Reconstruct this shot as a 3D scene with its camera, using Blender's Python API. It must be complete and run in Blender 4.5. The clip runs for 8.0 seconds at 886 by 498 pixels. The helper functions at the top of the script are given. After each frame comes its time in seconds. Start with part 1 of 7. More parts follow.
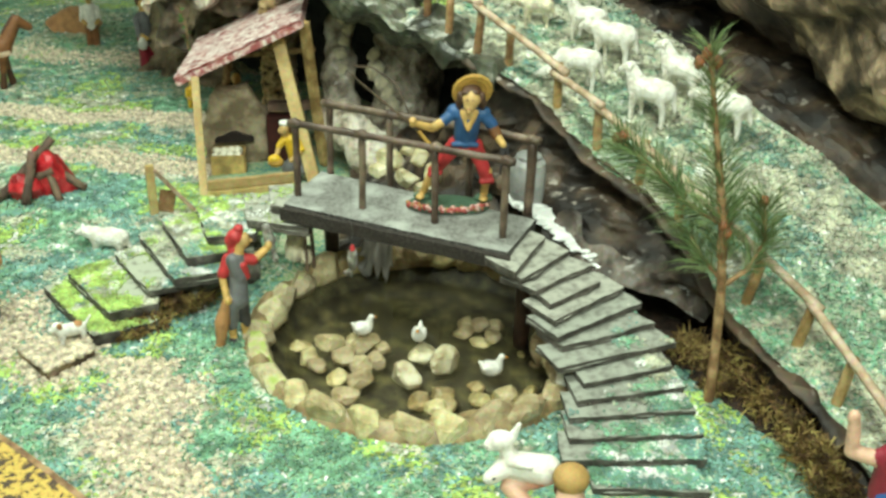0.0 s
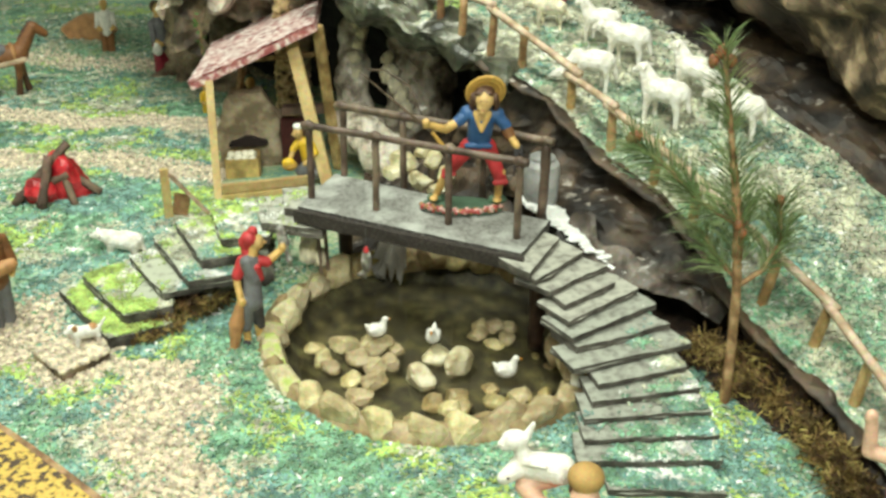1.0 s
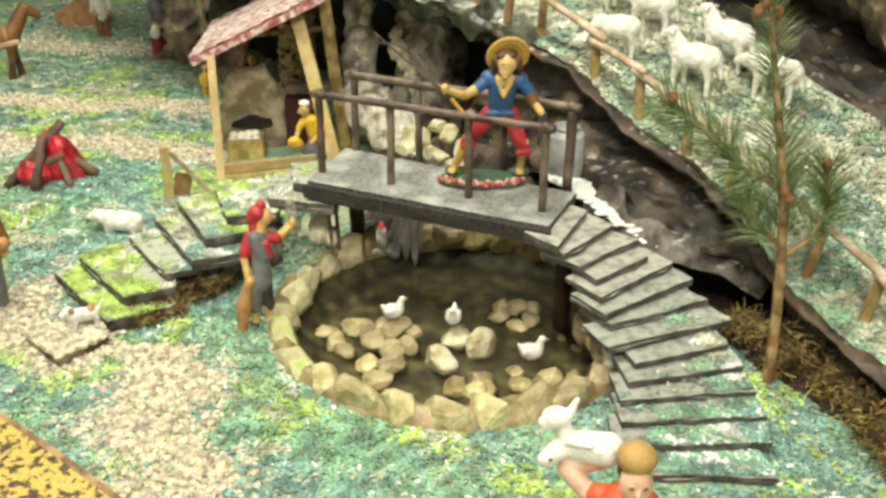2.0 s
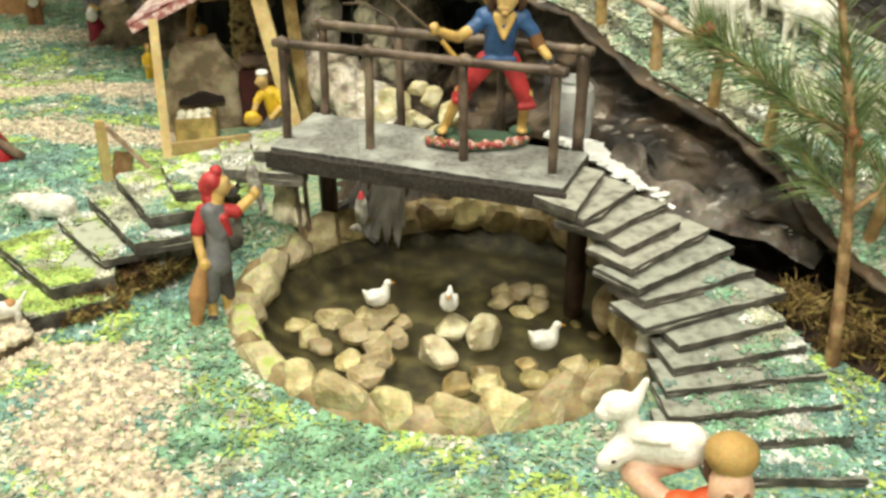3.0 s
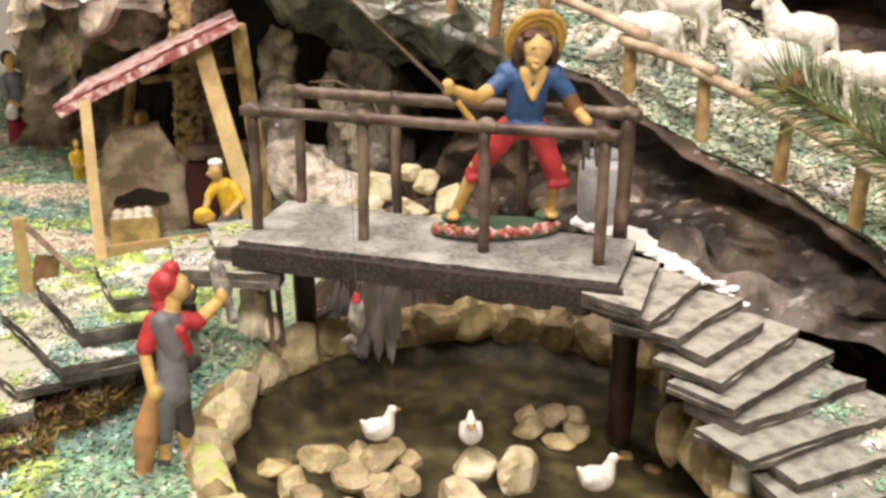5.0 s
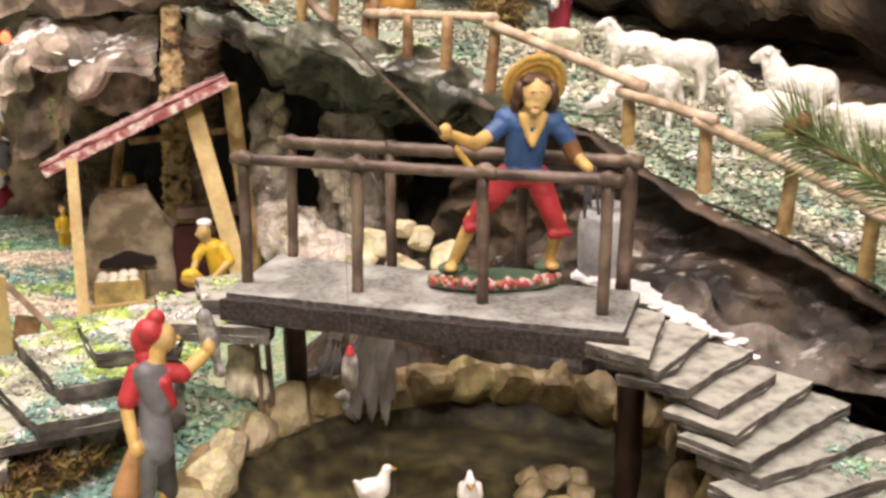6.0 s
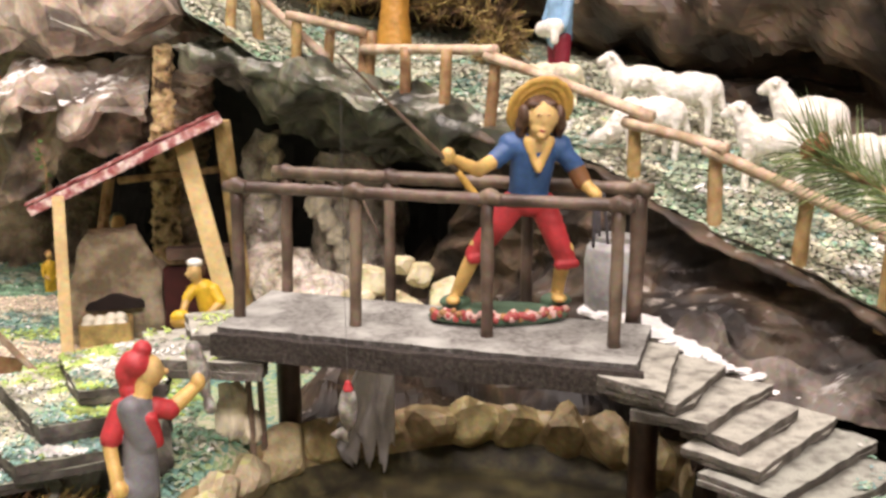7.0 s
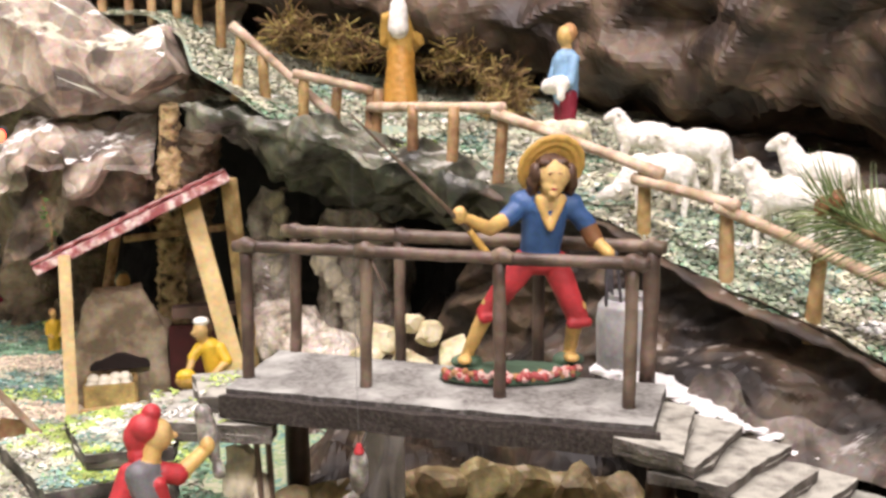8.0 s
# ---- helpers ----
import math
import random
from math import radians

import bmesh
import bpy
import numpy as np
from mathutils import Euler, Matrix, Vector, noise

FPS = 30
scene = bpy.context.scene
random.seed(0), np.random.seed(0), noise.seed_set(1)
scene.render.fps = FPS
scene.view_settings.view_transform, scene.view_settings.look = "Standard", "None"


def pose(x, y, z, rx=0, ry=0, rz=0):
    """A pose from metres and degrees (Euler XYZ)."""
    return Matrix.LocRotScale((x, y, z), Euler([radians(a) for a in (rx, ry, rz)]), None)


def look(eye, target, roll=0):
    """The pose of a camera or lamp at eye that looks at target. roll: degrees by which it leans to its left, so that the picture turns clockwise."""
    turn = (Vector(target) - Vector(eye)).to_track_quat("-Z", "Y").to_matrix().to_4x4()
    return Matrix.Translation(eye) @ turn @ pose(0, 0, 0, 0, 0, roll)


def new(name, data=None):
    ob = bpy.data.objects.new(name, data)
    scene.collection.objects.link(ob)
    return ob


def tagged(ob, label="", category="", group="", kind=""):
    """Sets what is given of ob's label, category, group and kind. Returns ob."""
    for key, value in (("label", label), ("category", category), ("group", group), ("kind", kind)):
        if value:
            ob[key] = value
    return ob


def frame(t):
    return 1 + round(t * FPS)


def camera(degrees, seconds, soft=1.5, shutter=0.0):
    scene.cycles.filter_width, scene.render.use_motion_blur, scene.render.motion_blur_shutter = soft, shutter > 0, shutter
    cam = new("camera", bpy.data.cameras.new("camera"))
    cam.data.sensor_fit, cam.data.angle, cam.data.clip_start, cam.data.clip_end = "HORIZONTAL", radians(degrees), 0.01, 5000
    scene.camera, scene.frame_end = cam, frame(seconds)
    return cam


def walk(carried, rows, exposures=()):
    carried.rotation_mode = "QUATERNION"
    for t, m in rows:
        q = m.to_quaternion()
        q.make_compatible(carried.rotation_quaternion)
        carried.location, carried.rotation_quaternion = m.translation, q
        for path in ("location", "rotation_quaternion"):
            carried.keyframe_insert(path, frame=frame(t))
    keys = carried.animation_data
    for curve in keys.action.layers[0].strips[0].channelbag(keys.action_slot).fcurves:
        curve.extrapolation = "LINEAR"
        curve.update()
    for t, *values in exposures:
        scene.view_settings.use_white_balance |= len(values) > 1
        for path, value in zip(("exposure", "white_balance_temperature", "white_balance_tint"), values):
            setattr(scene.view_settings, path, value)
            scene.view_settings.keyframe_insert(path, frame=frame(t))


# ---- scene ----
cam = camera(45.0, 8.0, soft=2.9)
PATH = [
    (0, (0.044, 0.083, 0.534), (-0.002, 1.848, -0.405), 1.2),
    (0.5, (0.046, 0.088, 0.535), (-0.01, 1.855, -0.399), 0.8),
    (1, (0.045, 0.082, 0.529), (-0.029, 1.852, -0.399), 0.6),
    (1.5, (0.037, 0.089, 0.518), (-0.051, 1.86, -0.407), 0.3),
    (3, (-0.01, 0.235, 0.382), (0.01, 2.027, -0.506), 0.0),
    (3.5, (-0.026, 0.287, 0.354), (0.026, 2.11, -0.468), 0.2),
    (4, (-0.042, 0.325, 0.323), (0.063, 2.167, -0.449), 0.6),
    (4.2, (-0.045, 0.341, 0.322), (0.079, 2.19, -0.43), 0.5),
    (5.5, (-0.063, 0.392, 0.294), (0.102, 2.287, -0.324), 0.4),
    (6, (-0.062, 0.398, 0.282), (0.118, 2.318, -0.25), 0.4),
    (6.5, (-0.067, 0.409, 0.265), (0.124, 2.339, -0.22), 0.3),
    (7, (-0.066, 0.421, 0.26), (0.133, 2.365, -0.164), 0.4),
    (7.5, (-0.069, 0.425, 0.26), (0.136, 2.382, -0.101), 0.1),
    (8, (-0.071, 0.427, 0.262), (0.128, 2.39, -0.064), 0.1),
]
walk(cam, [(t, look(eye, target, roll)) for t, eye, target, roll in PATH],
     exposures=[(0, -0.08, 6150, -13), (0.5, -0.09, 6300, -4), (1.0, -0.03, 6350, -4), (1.5, 0.03, 6750, 2), (3.0, 0.03, 6950, 3), (3.5, 0.05, 7000, 15), (4.0, 0.08, 6950, 21), (5.5, 0.1, 6900, 26), (6.5, 0.12, 6900, 30), (7.2, 0.16, 6650, 28), (8, 0.23, 6420, 29)])

# ---------------------------------------------------------------- light
world = bpy.data.worlds.new("room_air")
world.use_nodes = True
world.node_tree.nodes["Background"].inputs[0].default_value = (0.9, 0.95, 1.0, 1)
world.node_tree.nodes["Background"].inputs[1].default_value = 0.25
scene.world = world


def area_lamp(name, eye, target, w, h, power, colour):
    data = bpy.data.lights.new(name, "AREA")
    data.shape, data.size, data.size_y, data.energy, data.color = "RECTANGLE", w, h, power, colour
    ob = new(name, data)
    ob.matrix_world = look(eye, target)
    return ob


area_lamp("unseen_ceiling_tube", (-0.42, 0.76, 1.72), (0.0, 1.0, 0), 1.2, 0.18, 28, (1.0, 0.97, 0.88))
area_lamp("unseen_ceiling_tube", (0.18, -0.55, 1.58), (0.0, 1.15, 0.05), 1.2, 0.18, 30, (1.0, 0.96, 0.88))
# extra fill lamp, added to brighten the far field; no such tube is known
area_lamp("unseen_ceiling_tube", (-0.62, 1.75, 1.72), (-0.45, 1.8, 0), 1.2, 0.18, 11, (1.0, 0.97, 0.88))

# ---------------------------------------------------------------- materials
def material(name, base, rough=0.6, dark=None, light=None, scale=60.0, fine=400.0, bump=0.3, metal=0.0,
             amount=0.5, vary=0.0, coat=0.0, depth=0.001, bright=1.0, cells=0.0):
    """Two scales of noise between a dark, a base and a light tone; vary shifts whole pieces."""
    m = bpy.data.materials.new(name)
    m.use_nodes = True
    nt = m.node_tree
    n, l = nt.nodes, nt.links
    bs = n["Principled BSDF"]
    dark = dark or tuple(c * 0.6 for c in base)
    light = light or tuple(min(1, c * 1.35) for c in base)
    co = n.new("ShaderNodeTexCoord")
    big = n.new("ShaderNodeTexNoise")
    big.inputs["Scale"].default_value, big.inputs["Detail"].default_value = scale, 6
    small = n.new("ShaderNodeTexNoise")
    small.inputs["Scale"].default_value, small.inputs["Detail"].default_value = fine, 3
    l.new(co.outputs["Object"], big.inputs["Vector"])
    l.new(co.outputs["Object"], small.inputs["Vector"])
    ramp = n.new("ShaderNodeValToRGB")
    ramp.color_ramp.elements[0].position, ramp.color_ramp.elements[1].position = 0.5 - 0.24 * amount, 0.5 + 0.24 * amount
    ramp.color_ramp.elements[0].color, ramp.color_ramp.elements[1].color = (*dark, 1), (*light, 1)
    e = ramp.color_ramp.elements.new(0.5)
    e.color = (*base, 1)
    l.new(big.outputs["Fac"], ramp.inputs["Fac"])
    grain = n.new("ShaderNodeMix")
    grain.data_type, grain.blend_type = "RGBA", "OVERLAY"
    grain.inputs["Factor"].default_value = 0.35
    l.new(ramp.outputs["Color"], grain.inputs["A"])
    l.new(small.outputs["Color"], grain.inputs["B"])
    sat = n.new("ShaderNodeHueSaturation")
    sat.inputs["Saturation"].default_value = 1.0
    sat.inputs["Value"].default_value = bright
    l.new(grain.outputs["Result"], sat.inputs["Color"])
    out = sat.outputs["Color"]
    # lighter and darker cells paint in the light and shade of crumpled facets
    if cells:
        vor = n.new("ShaderNodeTexVoronoi")
        vor.inputs["Scale"].default_value = cells
        l.new(co.outputs["Object"], vor.inputs["Vector"])
        tone = n.new("ShaderNodeSeparateColor")
        l.new(vor.outputs["Color"], tone.inputs[0])
        step = n.new("ShaderNodeMapRange")
        step.inputs["To Min"].default_value, step.inputs["To Max"].default_value = 0.62, 1.45
        l.new(tone.outputs[0], step.inputs["Value"])
        l.new(step.outputs["Result"], sat.inputs["Value"])
    if vary:
        info = n.new("ShaderNodeObjectInfo")
        geo = n.new("ShaderNodeNewGeometry")
        add = n.new("ShaderNodeMath")
        add.operation = "ADD"
        l.new(info.outputs["Random"], add.inputs[0])
        l.new(geo.outputs["Random Per Island"], add.inputs[1])
        frac = n.new("ShaderNodeMath")
        frac.operation = "FRACT"
        l.new(add.outputs[0], frac.inputs[0])
        span = n.new("ShaderNodeMapRange")
        span.inputs["To Min"].default_value, span.inputs["To Max"].default_value = 1 - vary, 1 + vary
        l.new(frac.outputs[0], span.inputs["Value"])
        l.new(span.outputs["Result"], sat.inputs["Value"])
        hue = n.new("ShaderNodeMapRange")
        hue.inputs["To Min"].default_value, hue.inputs["To Max"].default_value = 0.5 - vary * 0.06, 0.5 + vary * 0.06
        l.new(frac.outputs[0], hue.inputs["Value"])
        l.new(hue.outputs["Result"], sat.inputs["Hue"])
    l.new(out, bs.inputs["Base Color"])
    rr = n.new("ShaderNodeMapRange")
    rr.inputs["To Min"].default_value, rr.inputs["To Max"].default_value = max(0.03, rough - 0.12), min(1, rough + 0.12)
    l.new(small.outputs["Fac"], rr.inputs["Value"])
    l.new(rr.outputs["Result"], bs.inputs["Roughness"])
    bs.inputs["Metallic"].default_value = metal
    bs.inputs["Coat Weight"].default_value = coat
    bs.inputs["Coat Roughness"].default_value = 0.2
    if bump:
        b = n.new("ShaderNodeBump")
        b.inputs["Strength"].default_value, b.inputs["Distance"].default_value = bump, depth
        mixh = n.new("ShaderNodeMath")
        mixh.operation = "ADD"
        l.new(big.outputs["Fac"], mixh.inputs[0])
        l.new(small.outputs["Fac"], mixh.inputs[1])
        l.new(mixh.outputs[0], b.inputs["Height"])
        l.new(b.outputs["Normal"], bs.inputs["Normal"])
        if cells:
            crease = n.new("ShaderNodeBump")
            crease.inputs["Strength"].default_value, crease.inputs["Distance"].default_value = 0.4, 0.35 / cells
            l.new(vor.outputs["Distance"], crease.inputs["Height"])
            l.new(crease.outputs["Normal"], b.inputs["Normal"])
    return m


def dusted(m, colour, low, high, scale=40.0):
    """White flock or dust lying on faces that look up, broken by noise; on rock paper also painted highlights."""
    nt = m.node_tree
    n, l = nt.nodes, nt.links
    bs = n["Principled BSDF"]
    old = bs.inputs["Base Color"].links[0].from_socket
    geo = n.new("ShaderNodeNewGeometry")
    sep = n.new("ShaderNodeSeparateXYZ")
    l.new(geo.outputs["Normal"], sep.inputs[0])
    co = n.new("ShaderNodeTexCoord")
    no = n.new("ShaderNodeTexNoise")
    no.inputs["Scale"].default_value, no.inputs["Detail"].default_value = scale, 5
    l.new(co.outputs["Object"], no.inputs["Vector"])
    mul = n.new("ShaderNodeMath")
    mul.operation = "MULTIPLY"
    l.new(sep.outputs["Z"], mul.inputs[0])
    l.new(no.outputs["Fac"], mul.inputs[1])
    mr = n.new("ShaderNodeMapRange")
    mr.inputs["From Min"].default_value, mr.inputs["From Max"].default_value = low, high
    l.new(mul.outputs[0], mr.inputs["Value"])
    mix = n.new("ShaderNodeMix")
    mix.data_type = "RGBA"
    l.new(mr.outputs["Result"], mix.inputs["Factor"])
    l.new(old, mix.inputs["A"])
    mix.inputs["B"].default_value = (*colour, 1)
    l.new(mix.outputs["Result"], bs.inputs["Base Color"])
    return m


def paint(name, rgb, rough=0.5, **kw):
    return material(name, rgb, rough, scale=90, fine=700, bump=0.15, amount=0.8,
                    dark=tuple(c * 0.72 for c in rgb), light=tuple(min(1, c * 1.18) for c in rgb), **kw)


def ground_material(name="strewn_sawdust_ground", pale=0.0):
    """Bare board painted and strewn: patches of teal, green, lime and sand."""
    m = bpy.data.materials.new(name)
    m.use_nodes = True
    n, l = m.node_tree.nodes, m.node_tree.links
    bs = n["Principled BSDF"]
    co = n.new("ShaderNodeTexCoord")
    cells = n.new("ShaderNodeTexVoronoi")
    cells.inputs["Scale"].default_value = 330
    l.new(co.outputs["Object"], cells.inputs["Vector"])
    no = n.new("ShaderNodeTexNoise")
    no.inputs["Scale"].default_value, no.inputs["Detail"].default_value = 14, 6
    l.new(co.outputs["Object"], no.inputs["Vector"])
    add = n.new("ShaderNodeMath")
    add.operation = "MULTIPLY_ADD"
    sep = n.new("ShaderNodeSeparateColor")
    l.new(cells.outputs["Color"], sep.inputs[0])
    l.new(sep.outputs[0], add.inputs[0])
    add.inputs[1].default_value = 0.35
    l.new(no.outputs["Fac"], add.inputs[2])
    ramp = n.new("ShaderNodeValToRGB")
    ramp.color_ramp.elements[0].position, ramp.color_ramp.elements[0].color = 0.42, (0.10, 0.22, 0.20, 1)
    ramp.color_ramp.elements[1].position, ramp.color_ramp.elements[1].color = 0.95, (0.55, 0.52, 0.36, 1)
    for pos, c in ((0.55, (0.16, 0.33, 0.27, 1)), (0.68, (0.30, 0.42, 0.20, 1)), (0.8, (0.48, 0.5, 0.34, 1))):
        ramp.color_ramp.elements.new(pos).color = c
    for el in ramp.color_ramp.elements:
        el.color = tuple(c + (p - c) * pale for c, p in zip(el.color, (0.40, 0.44, 0.34, 1)))
    l.new(add.outputs[0], ramp.inputs["Fac"])
    l.new(ramp.outputs["Color"], bs.inputs["Base Color"])
    bs.inputs["Roughness"].default_value = 0.85
    b = n.new("ShaderNodeBump")
    b.inputs["Strength"].default_value, b.inputs["Distance"].default_value = 0.6, 0.002
    l.new(cells.outputs["Distance"], b.inputs["Height"])
    l.new(b.outputs["Normal"], bs.inputs["Normal"])
    return m


